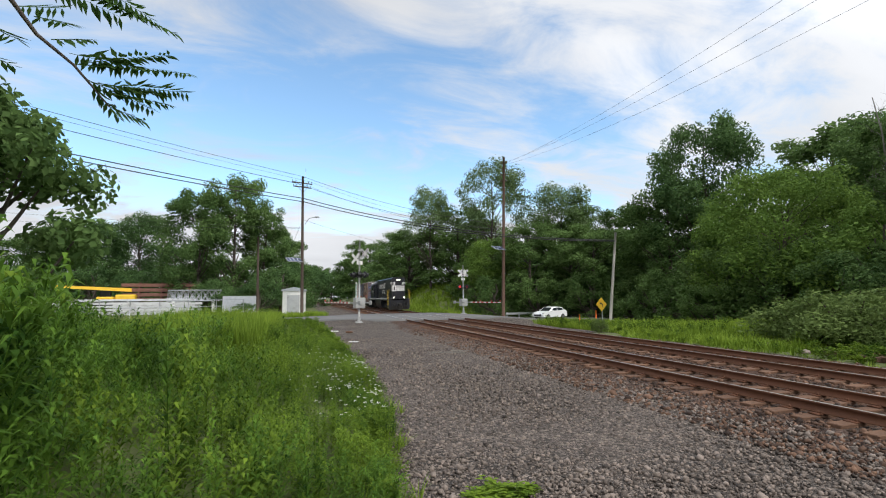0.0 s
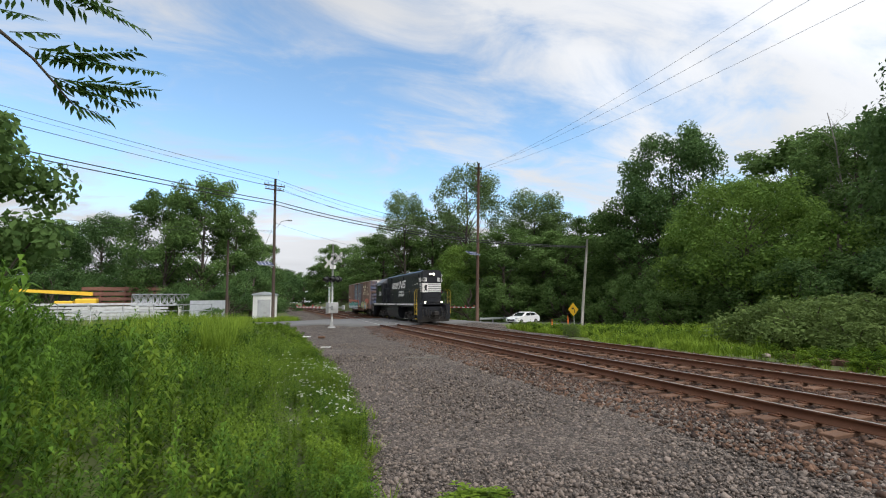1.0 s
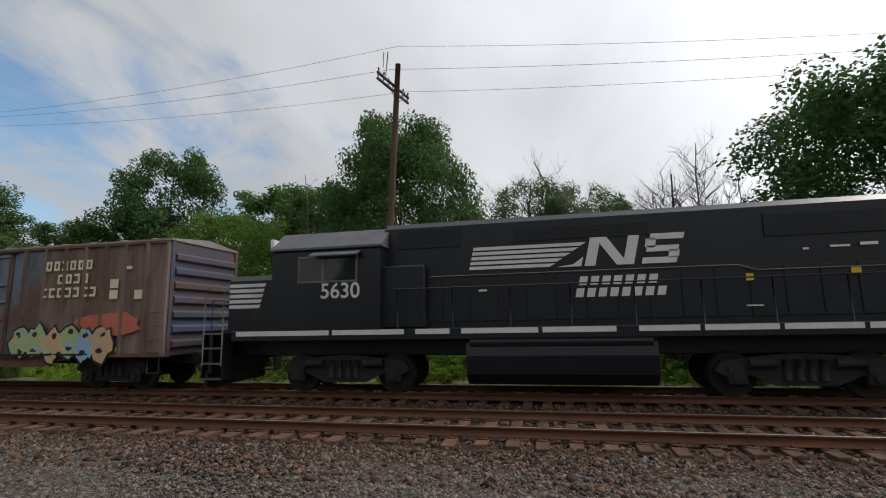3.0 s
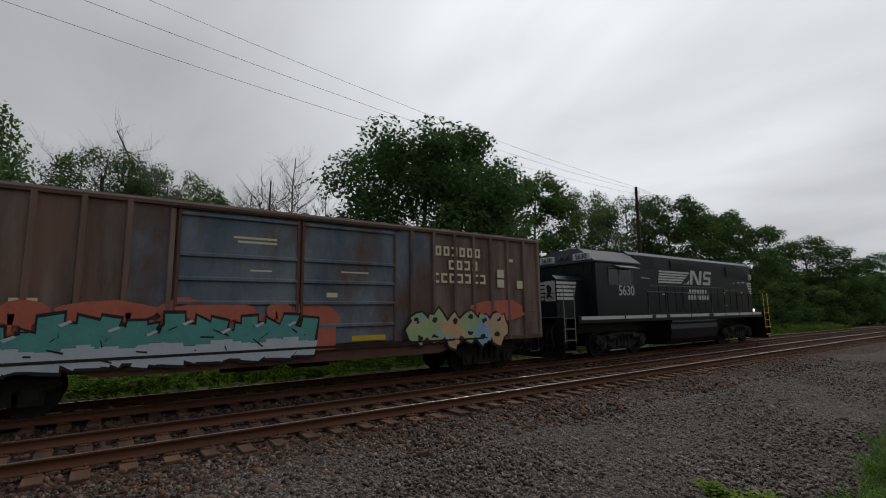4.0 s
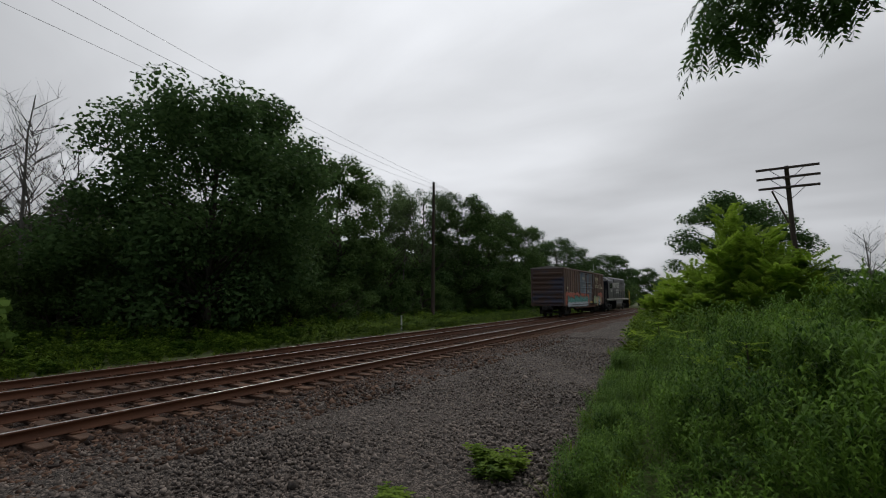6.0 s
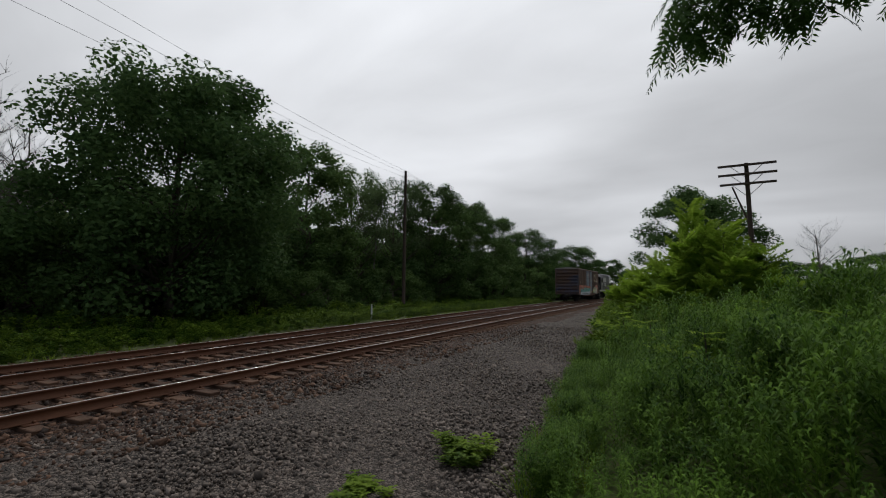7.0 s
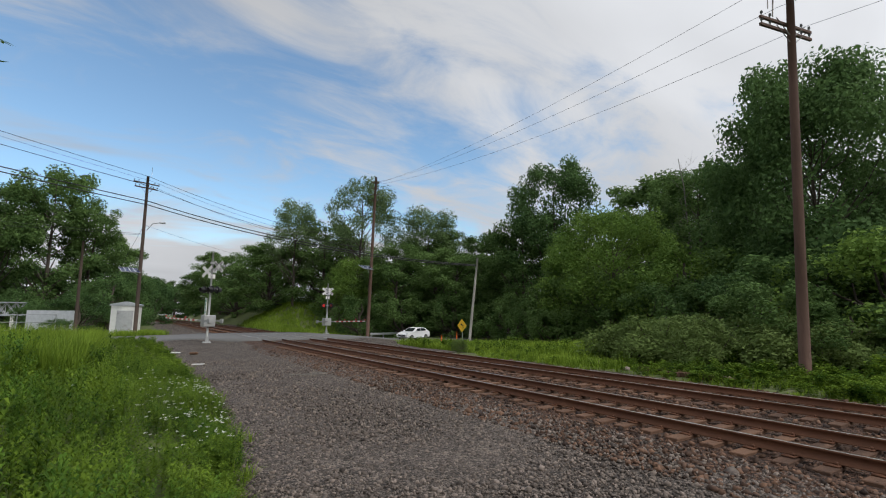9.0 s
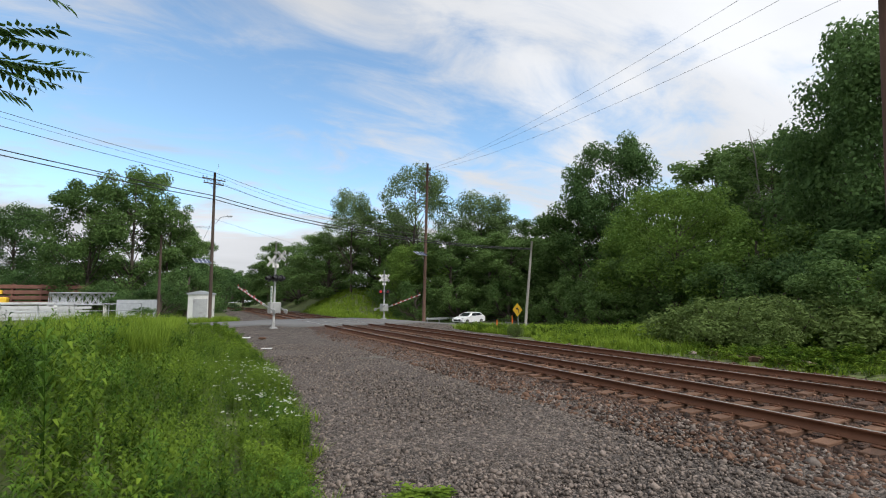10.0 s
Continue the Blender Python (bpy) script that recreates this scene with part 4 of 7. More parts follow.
    # end with number board and lit headlights
    for x in (-0.58, 0.58):
        corner = Matrix.Translation((math.copysign(0.79, x), 0.47, 3.76)) @ pose(0, 0, 0, 0, 0, math.copysign(45, x))
        bm = bmesh.new()
        box(bm, -0.36, 0.36, -0.06, 0.10, -0.17, 0.17, 0.03, corner)
        nb = part("number_board", bm, M_WHITE, lo, "white number board")
        part_mesh("road_number", text_mesh("5630", 0.31, corner @ Matrix(((1, 0, 0, 0), (0, 0, -1, -0.064), (0, 1, 0, 0), (0, 0, 0, 1)))), M_OUTLINE, nb)
    bm = bmesh.new()
    for x in (-0.15, 0.15):
        tube(bm, [(x, 0.40, 4.24), (x, 0.24, 4.24), (x, 0.22, 4.24)], [0.13, 0.13, 0.11], 16, caps=False)
    hl = part("headlight", bm, M_STEEL, lo)
    bm = bmesh.new()
    for x in (-0.15, 0.15):
        disc(bm, (x, 0.30, 4.24), (0, 1, 0), 0.09, 0.012, 16)
    pieces("lens", bm, M_HEADLIGHT, hl)
    bm = bmesh.new()
    for x in (-0.75, 0.75):
        tube(bm, [(x, 0.06, 1.80), (x, -0.12, 1.80), (x, -0.14, 1.80)], [0.11, 0.11, 0.10], 14, caps=False)
    dl = part("ditch_light", bm, M_BLACK, lo)
    bm = bmesh.new()
    for x in (-0.75, 0.75):
        disc(bm, (x, -0.05, 1.80), (0, 1, 0), 0.075, 0.008, 14)
    pieces("lens", bm, M_HEADLIGHT, dl)
    # tank, trucks, couplers, plough
    bm = bmesh.new()
    prism(bm, [(-1.40, 1.32), (-1.46, 1.0), (-1.40, 0.55), (-1.15, 0.28), (1.15, 0.28), (1.40, 0.55), (1.46, 1.0), (1.40, 1.32)], 6.3, 10.8, "y")
    part("fuel_tank", bm, M_BLACK, lo)
    bm = bmesh.new()
    for s in (-1, 1):
        tube(bm, [(s * 1.30, 6.4, 1.33), (s * 1.30, 10.7, 1.33)], 0.17, 12)
    pieces("air_reservoir", bm, M_BLACK, lo)
    for yc in (3.25, 14.2):
        truck(lo, yc, 2.74, 0.508, True)
    coupler(lo, 0.0, -1); coupler(lo, LEN, 1)
    for y, w in ((-0.12, -1), (LEN + 0.12, 1)):
        bm = bmesh.new()
        prism(bm, [(-1.4, 0.16), (0, 0.14), (1.4, 0.16), (1.4, 0.62), (-1.4, 0.62)], min(y, y - w * 0.1), max(y, y - w * 0.1), "y")
        for x in (-1.0, -0.7, 0.7, 1.0):
            tube(bm, [(x, y - w * 0.05, 1.3), (x, y + w * 0.12, 0.95), (x, y + w * 0.08, 0.55)], 0.03, 6)
        part("plough", bm, M_GRIME, lo)
        hr = random.Random(5 if w < 0 else 6)
        for k in range(9):
            x = -1.15 + k * 0.28 + hr.uniform(-0.08, 0.08)
            z0, dip = 1.35 + hr.uniform(-0.2, 0.15), hr.uniform(0.45, 0.85)
            bm = bmesh.new()
            tube(bm, [(x, y, z0), (x + 0.03, y + w * 0.22, z0 - dip * 0.3), (x + hr.uniform(-0.1, 0.1), y + w * 0.34, z0 - dip), (x + hr.uniform(-0.16, 0.16), y + w * 0.18, z0 - dip * 0.8)], 0.026, 6)
            part("air_hose", bm, M_GRIME, lo)
    # steps at the four corners
    for s in (-1, 1):
        for y0 in (-0.15, LEN - 0.50):
            bm = bmesh.new()
            for k, z in enumerate((0.38, 0.80, 1.22, 1.62)):
                x0, x1 = sorted((s * 1.10, s * 1.50))
                box(bm, x0, x1, y0, y0 + 0.64, z, z + 0.035, 0.006, mi=1)
                x0, x1 = sorted((s * 1.49, s * 1.53))
                box(bm, x0, x1, y0, y0 + 0.64, z - 0.01, z + 0.04, mi=0)
            for y in (y0 - 0.02, y0 + 0.64):
                x0, x1 = sorted((s * 1.08, s * 1.50))
                box(bm, x0, x1, y, y + 0.03, 0.36, 1.66, mi=1)
            st = part("step", bm, [M_YELLOW if y0 < 1 else M_STEEL, M_BLACK], lo, "dark corner steps with yellow edges" if y0 < 1 else "grimy corner steps")
            for y in (y0 + 0.02, y0 + 0.62):
                bm = bmesh.new()
                tube(bm, [(s * 1.52, y, 0.75), (s * 1.52, y, 2.75), (s * 1.35, y, 2.95)], 0.019, 8)
                part("grab_rail", bm, M_YELLOW if y0 < 1 else M_STEEL, st)
    # side and end handrails
    for s in (-1, 1):
        bm = bmesh.new()
        tube(bm, [(s * 1.47, 0.8, 2.72), (s * 1.47, 12.7, 2.72)], 0.02, 6)
        for k in range(9):
            y = 0.9 + k * 1.46
            tube(bm, [(s * 1.47, y, 1.68), (s * 1.47, y, 2.72)], 0.02, 6)
        part("handrail", bm, M_BLACK, lo)
    for y in (-0.05, LEN + 0.05):
        bm = bmesh.new()
        tube(bm, [(-1.3, y, 1.6), (-1.3, y, 2.6), (-0.5, y, 2.6), (-0.5, y, 2.2), (0.5, y, 2.2), (0.5, y, 2.6), (1.3, y, 2.6), (1.3, y, 1.6)], 0.022, 6)
        part("end_rail", bm, M_GRIME, lo)
    bm = bmesh.new()
    for y in (15.7,):
        box(bm, -0.2, 0.2, y, y + 0.25, 4.5, 4.62, 0.03)
    tube(bm, [(-0.3, 14.2, 4.5), (-0.3, 14.2, 4.62)], 0.05, 8)
    part("horn", bm, M_STEEL, cabo)
    return lo


def blob(rng, y, z, w, h, n=12, jag=0.25):
    return [(y - w / 2 * math.cos(a) * (1 + rng.uniform(-jag, jag)), z + h / 2 * math.sin(a) * (1 + rng.uniform(-jag, jag))) for a in [i * math.tau / n for i in range(n)]]


def build_boxcar():
    Y0, L = 0.0, 16.75                        # local y = 0 at the leading end
    bx = empty("boxcar", (TRACKS[1], 83.3, RAIL_TOP), label="weathered brown boxcar with blue doors and spray-painted graffiti", category="boxcar")
    SX = 1.50
    bm = bmesh.new()
    box(bm, -SX, SX, 0.0, L, 1.02, 4.42, 0.01)
    body = part("body", bm, M_BOX, bx)
    doors = ((5.95, 8.68), (8.74, 11.45))
    ys = [0.06, 0.78, 1.55, 2.30, 3.05, 3.80, 4.60, 5.40, 11.55, 12.35, 13.12, 13.90, 14.67, 15.44, 16.1, 16.69]
    for y in ys:
        for s in (-1, 1):
            bm = bmesh.new()
            x0, x1 = s * SX, s * (SX + 0.085)
            prism(bm, [(x0, y - 0.075), (x1, y - 0.045), (x1, y + 0.045), (x0, y + 0.075)], 1.04, 4.38, "z")
            part("side_post", bm, M_BOX, body)
    bm = bmesh.new()
    for s in (-1, 1):
        x0, x1 = sorted((s * (SX - 0.02), s * (SX + 0.075)))
        box(bm, x0, x1, 0, L, 4.34, 4.48, 0.01)
        box(bm, x0, x1, 0, L, 1.00, 1.12, 0.01)
        prism(bm, [(3.2, 1.02), (13.8, 1.02), (12.6, 0.72), (4.4, 0.72)], min(s * 1.42, s * 1.48), max(s * 1.42, s * 1.48), "x")
    part("side_sill", bm, M_RUST, body, "rust-brown side sills")
    for s in (-1, 1):
        for y0, y1 in doors:
            bm = bmesh.new()
            x0, x1 = sorted((s * (SX + 0.01), s * (SX + 0.06)))
            box(bm, x0, x1, y0, y1, 1.16, 4.30, 0.008)
            d = part("sliding_door", bm, M_BOXDOOR, bx, "faded blue ribbed sliding door")
            for z in (1.62, 2.20, 2.74, 3.28, 4.2):
                bm = bmesh.new()
                x0, x1 = s * (SX + 0.06), s * (SX + 0.12)
                prism(bm, [(x0, z - 0.06), (x1, z - 0.03), (x1, z + 0.03), (x0, z + 0.06)], y0 + 0.06, y1 - 0.06, "y")
                part("door_rib", bm, M_BOXDOOR, d)
            for y in (y0 + 0.03, y1 - 0.03):
                bm = bmesh.new()
                x0, x1 = sorted((s * (SX + 0.055), s * (SX + 0.10)))
                box(bm, x0, x1, y - 0.03, y + 0.03, 1.16, 4.30)
                part("door_stile", bm, M_RUST, d)
    bm = bmesh.new()                                        # door track
    for s in (-1, 1):
        x0, x1 = sorted((s * SX, s * (SX + 0.13)))
        box(bm, x0, x1, 2.6, 14.6, 1.06, 1.12)
        box(bm, x0, x1, 5.8, 11.6, 4.30, 4.35)
    part("door_track", bm, M_GRIME, bx)
    for y, w in ((0.0, -1), (L, 1)):                        # corrugated ends
        bm = bmesh.new()
        box(bm, -1.36, 1.36, min(y, y + w * 0.012), max(y, y + w * 0.012), 1.05, 4.44)
        ew = part("end_wall", bm, M_BOXEND, bx, "dark blue corrugated end wall")
        for k in range(7):
            z = 1.34 + k * 0.43
            bm = bmesh.new()
            prism(bm, [(y + w * 0.01, z - 0.13), (y + w * 0.11, z - 0.06), (y + w * 0.11, z + 0.08), (y + w * 0.01, z + 0.15)], -1.36, 1.36, "x")
            part("corrugation", bm, M_BOXEND, ew)
        for s in (-1, 1):
            bm = bmesh.new()
            x0, x1 = sorted((s * 1.38, s * 1.51))
            box(bm, x0, x1, min(y, y + w * 0.05), max(y, y + w * 0.05), 1.0, 4.44)
            part("corner_post", bm, M_BOXEND, ew)
    bm = bmesh.new()
    prism(bm, [(-1.58, 4.42), (-1.58, 4.47), (0, 4.64), (1.58, 4.47), (1.58, 4.42)], -0.05, L + 0.05, "y")
    for k in range(15):
        y = 0.6 + k * 1.13
        prism(bm, [(-1.57, 4.47), (0, 4.64), (1.57, 4.47), (1.57, 4.51), (0, 4.68), (-1.57, 4.51)], y, y + 0.07, "y")
    part("roof", bm, M_BOXROOF, bx, "weathered ribbed metal roof")
    bm = bmesh.new()
    for s in (-1, 1):
        for y in (0.35, L - 0.35):
            for k in range(4):
                z = 1.15 + k * 0.38
                tube(bm, [(s * (SX + 0.02), y - 0.22, z), (s * (SX + 0.12), y - 0.2, z), (s * (SX + 0.12), y + 0.2, z), (s * (SX + 0.02), y + 0.22, z)], 0.014, 5)
            tube(bm, [(s * 1.52, y - 0.2, 1.05), (s * 1.52, y - 0.2, 0.55), (s * 1.52, y + 0.2, 0.55), (s * 1.52, y + 0.2, 1.05)], 0.02, 5)
    part("ladder", bm, M_STEEL, bx)
    bm = bmesh.new()
    box(bm, -0.35, 0.35, -0.2, L + 0.2, 0.72, 1.02, 0.02)
    box(bm, -0.9, -0.3, 7.6, 8.6, 0.55, 0.95, 0.05)
    tube(bm, [(-0.75, 9.2, 0.75), (-0.75, 10.3, 0.75)], 0.2, 12)
    part("underframe", bm, M_GRIME, bx)
    for yc in (2.2, L - 2.2):
        truck(bx, yc, 1.75, 0.43, False)
    coupler(bx, -0.1, -1); coupler(bx, L + 0.1, 1)
    for y0, y1 in ((4.70, 5.90), (11.60, 12.28)):           # blue repainted panels beside the doors
        for s in (-1, 1):
            bm = bmesh.new()
            x0, x1 = sorted((s * SX, s * (SX + 0.012)))
            box(bm, x0, x1, y0, y1, 1.14, 4.32)
            part("side_panel", bm, M_BOXDOOR, body)
    # lettering bars and panels on the side
    x = -(SX + 0.056)
    bm = bmesh.new()
    rng = random.Random(11)
    for y_end, n, z in ((4.55, 6, 3.66), (4.05, 4, 3.24), (4.65, 7, 2.82)):
        for k in range(n):
            y = y_end - k * 0.31
            v = rng.random()
            if v < 0.6:
                flat_shape(bm, [(y, z), (y - 0.07, z), (y - 0.07, z + 0.30), (y, z + 0.30)], x)
            flat_shape(bm, [(y, z + 0.23), (y - 0.22, z + 0.23), (y - 0.22, z + 0.30), (y, z + 0.30)], x - 0.001)
            flat_shape(bm, [(y, z), (y - 0.22, z), (y - 0.22, z + 0.07), (y, z + 0.07)], x - 0.001)
            if v > 0.4:
                flat_shape(bm, [(y - 0.15, z + 0.05), (y - 0.22, z + 0.05), (y - 0.22, z + 0.25), (y - 0.15, z + 0.25)], x - 0.002)
    for y, z, w, h in ((2.05, 3.05, 0.30, 0.27), (2.05, 2.72, 0.30, 0.27), (1.15, 2.70, 0.28, 0.27), (1.5, 3.6, 0.2, 0.1)):
        flat_shape(bm, [(y, z), (y - w, z), (y - w, z + h), (y, z + h)], x)
    for y, z, w in ((16.05, 2.50, 0.16), (15.82, 2.50, 0.16), (16.05, 2.06, 0.16), (15.82, 2.06, 0.16), (15.0, 2.06, 0.16), (14.78, 2.06, 0.16), (14.1, 2.06, 0.16), (13.85, 2.06, 0.16)):
        flat_shape(bm, [(y, z), (y - 0.05, z), (y - 0.05, z + 0.24), (y, z + 0.24)], x)
        flat_shape(bm, [(y, z + 0.18), (y - w, z + 0.18), (y - w, z + 0.24), (y, z + 0.24)], x - 0.001)
        flat_shape(bm, [(y - w + 0.05, z), (y - w, z), (y - w, z + 0.2), (y - w + 0.05, z + 0.2)], x - 0.002)
    for y, z, w, h in ((10.3, 3.72, 1.0, 0.05), (10.2, 3.62, 0.9, 0.05), (7.6, 3.0, 0.8, 0.04), (8.0, 2.35, 0.3, 0.12), (9.9, 2.95, 0.5, 0.04)):
        flat_shape(bm, [(y, z), (y - w, z), (y - w, z + h), (y, z + h)], -(SX + 0.064))
    pieces("lettering_bar", bm, M_LETTER, bx)
    # graffiti: angular teal and pale letters with black outlines, red clouds over them
    g = empty("graffiti", label="teal, pale and red spray-painted graffiti")
    g.parent = bx
    red, dark, teal, pale = (bmesh.new() for _ in range(4))
    xs = -(SX + 0.068)
    for k in range(9):
        flat_shape(red, [(min(16.6, y), max(1.08, z)) for y, z in blob(rng, 15.9 - k * 0.95, 1.72 + rng.uniform(-0.15, 0.25), 1.25, 0.62 + rng.uniform(0, 0.25), 16, 0.18)], xs - 0.0002 * k)
    for k, (cy, w) in enumerate(((15.2, 1.9), (12.6, 1.7), (10.6, 1.7), (9.2, 0.6), (13.9, 0.8))):
        flat_shape(red, blob(rng, cy, 2.02, w, 0.46, 18, 0.10), -(SX + 0.110) - 0.0004 * k)
        for j in range(3):
            u = cy + w * rng.uniform(-0.35, 0.35)
            flat_shape(red, [(u + 0.05, 2.0), (u - 0.05, 2.0), (u - 0.02, 1.62 - 0.1 * j), (u + 0.02, 1.62 - 0.1 * j)], -(SX + 0.110) - 0.0004 * k - 0.0001 * j)
    flat_shape(red, [(16.62, 1.06), (15.4, 1.06), (15.5, 1.5), (16.1, 1.75), (16.62, 1.66)], xs - 0.0025)
    flat_shape(red, [(8.6, 1.02), (7.75, 1.02), (7.75, 1.60), (8.6, 1.66)], -(SX + 0.112))
    flat_shape(red, [(max(0.15, y), z) for y, z in blob(rng, 1.9, 1.95, 2.4, 0.7)], xs - 0.001)
    y = 15.95
    for k in range(10):
        w = rng.uniform(0.62, 0.98)
        t0, b0 = 1.95 + rng.uniform(-0.22, 0.16), 0.90 + rng.uniform(-0.06, 0.05)
        xo = -(SX + 0.112) - 0.0006 * k
        lean = rng.uniform(-0.25, 0.25)
        # strokes of one letter: bowl, stem and crossbar, with dark rims
        strokes = [blob(rng, y - w * 0.5, (t0 + b0) / 2 - 0.1, w * 1.05, (t0 - b0) * 0.80, 14, 0.20),
                   [(y + 0.06, b0), (y - w * 0.42, b0 - 0.05), (y - w * 0.5 - lean, t0), (y - 0.02 - lean, t0 + rng.uniform(-0.1, 0.12))],
                   [(y - w * 0.55, b0 + 0.02), (y - w - 0.08, b0), (y - w - 0.1 - lean * 0.5, t0 - rng.uniform(0, 0.3)), (y - w * 0.62 - lean * 0.5, t0 - 0.05)]]
        for q, st in enumerate(strokes):
            cy, cz = sum(p[0] for p in st) / len(st), sum(p[1] for p in st) / len(st)
            flat_shape(dark, st, xo - 0.0002 * q)
            inn = [(cy + (u - cy) * 0.84, cz + (v - cz) * 0.88) for u, v in st]
            edge = 1.34 + 0.06 * math.sin(cy * 5)
            top, bot = [(u, max(v, edge)) for u, v in inn], [(u, min(v, edge - 0.01)) for u, v in inn]
            if max(v for _, v in inn) > edge + 0.05:
                flat_shape(teal, top, xo - 0.006 - 0.0002 * q)
            if min(v for _, v in inn) < edge - 0.05:
                flat_shape(pale, bot, xo - 0.006 - 0.0002 * q)
        for q in range(3):
            u, v = y - w * rng.uniform(0.2, 0.8), rng.uniform(1.02, 1.72)
            du, dv = rng.uniform(-0.28, 0.28), rng.uniform(-0.16, 0.16)
            flat_shape(dark, [(u, v), (u + 0.02, v - 0.035), (u + du, v + dv - 0.01), (u + du, v + dv + 0.02)], xo - 0.013 - 0.0003 * q)
        flat_shape(pale, [(y - w * 0.3, t0 - 0.28), (y - w * 0.3 - 0.05, t0 - 0.33), (y - w * 0.3 - 0.22, t0 - 0.24), (y - w * 0.3 - 0.18, t0 - 0.20)], xo - 0.015)
        y -= w * 0.86
    for nm, b, mm in (("red_cloud", red, M_RED), ("outline", dark, M_OUTLINE), ("teal_letter", teal, M_TEAL), ("pale_letter", pale, M_PALE)):
        pieces(nm, b, mm, g)
    g2 = empty("graffiti", label="lime, peach and pale blue spray-painted letters with dark outlines")
    g2.parent = bx
    rim, hollow, fills = bmesh.new(), bmesh.new(), (bmesh.new(), bmesh.new(), bmesh.new())
    for k in range(6):
        y = 5.55 - k * 0.62
        cz = 1.45 + rng.uniform(-0.12, 0.12)
        out = blob(rng, y - 0.35, cz, 0.86, 1.10, 14, 0.30)
        flat_shape(rim, out, xs - 0.045 - 0.0006 * k)
        flat_shape(fills[(0, 0, 1, 0, 2, 1)[k]], [(y - 0.35 + (u - y + 0.35) * 0.84, cz + (v - cz) * 0.88) for u, v in out], xs - 0.050 - 0.0006 * k)
        for j in range(2):
            flat_shape(hollow, blob(rng, y - 0.35 + rng.uniform(-0.1, 0.1), cz - 0.25 + 0.5 * j, 0.22, 0.17, 9, 0.3), xs - 0.053 - 0.0006 * k)
        for j in range(3):
            flat_shape(fills[(j + k) % 3], blob(rng, y - 0.35 + rng.uniform(-0.25, 0.25), cz + rng.uniform(-0.4, 0.4), 0.24, 0.16, 9, 0.3), xs - 0.055 - 0.0006 * k - 0.001 * j)
    pieces("letter_shadow", hollow, M_OUTLINE, g2)
    pieces("outline", rim, M_OUTLINE, g2)
    for nm, b, mm in (("lime_letter", fills[0], M_LIME), ("peach_letter", fills[1], M_PEACH), ("blue_letter", fills[2], M_SKYBLUE)):
        pieces(nm, b, mm, g2)
    bm = bmesh.new()
    flat_shape(bm, [(7.3, 1.20), (6.3, 1.20), (6.3, 1.34), (7.3, 1.34)], -(SX + 0.112)); flat_shape(bm, [(1.95, 1.15), (1.5, 1.15), (1.5, 1.3), (1.95, 1.3)], x - 0.02)
    part("yellow_panel", bm, M_YELLOW, bx)
    return bx


locomotive = build_locomotive()
boxcar = build_boxcar()
# ---- crossing, poles and wires ----
M_ALU = material("grey_signal_paint", (0.26, 0.265, 0.26), (0.44, 0.445, 0.435), rough=0.5, metal=0.2, scale=3, fine=25, bump=0.05)
M_SIGNRED = plain("red_reflective", (0.42, 0.05, 0.045), 0.4)
M_LAMPRED = plain("lit_red_lamp", (0.9, 0.03, 0.02), 0.3, emit=0.5)
M_SHED = material("white_shed_paint", (0.55, 0.55, 0.53), (0.78, 0.78, 0.75), rough=0.6, scale=1.5, fine=15, bump=0.1, stain=(0.40, 0.36, 0.30), stain_at=0.68)
M_SOLAR = plain("solar_cell", (0.03, 0.045, 0.10), 0.15)
M_SIGNYEL = plain("yellow_sign", (0.80, 0.48, 0.02), 0.45)
M_ORANGE = plain("orange_marker", (0.75, 0.16, 0.03), 0.5)
M_CARWHITE = plain("white_car_paint", (0.78, 0.79, 0.80), 0.22)
M_TYRE = plain("tyre_rubber", (0.02, 0.02, 0.02), 0.8)
M_CHROME = plain("alloy", (0.45, 0.46, 0.48), 0.3, 0.9)
M_GALV = material("galvanised_steel", (0.30, 0.32, 0.35), (0.60, 0.62, 0.65), rough=0.45, metal=0.5, scale=3, fine=25, bump=0.05)
M_PLANT_YEL = material("machine_yellow", (0.60, 0.36, 0.02), (0.85, 0.55, 0.05), rough=0.5, scale=2, fine=20, bump=0.05)
M_BEAM = material("grey_white_beam_paint", (0.30, 0.31, 0.32), (0.56, 0.57, 0.57), rough=0.6, scale=1.5, fine=12, bump=0.1, stain=(0.22, 0.20, 0.18), stain_at=0.6, objrand=0.5)
M_INSUL = plain("insulator", (0.12, 0.13, 0.13), 0.3)


def crossbuck(parent, at, turn, size=1.1, name="crossbuck"):
    """Two crossed boards with a red-lettered bar pattern, facing -y before the turn."""
    bm = bmesh.new()
    for a in (42, -42):
        m = Matrix.Translation(at) @ pose(0, 0, 0, 0, 0, turn) @ pose(0, 0, 0, 0, a, 0)
        box(bm, -size / 2, size / 2, -0.012 + (0.016 if a > 0 else 0), 0.004 + (0.016 if a > 0 else 0), -0.115, 0.115, 0.0, m)
    cb = part(name, bm, M_WHITE, parent, "white crossed warning boards")
    bm = bmesh.new()
    for a in (42, -42):
        for s in (-1, 1):
            for k in range(3):
                m = Matrix.Translation(at) @ pose(0, 0, 0, 0, 0, turn) @ pose(0, 0, 0, 0, a, 0)
                box(bm, s * (0.20 + 0.11 * k), s * (0.20 + 0.11 * k) + 0.055, -0.020, -0.014, -0.06, 0.06, 0.0, m)
    part("lettering_bar", bm, M_OUTLINE, cb)


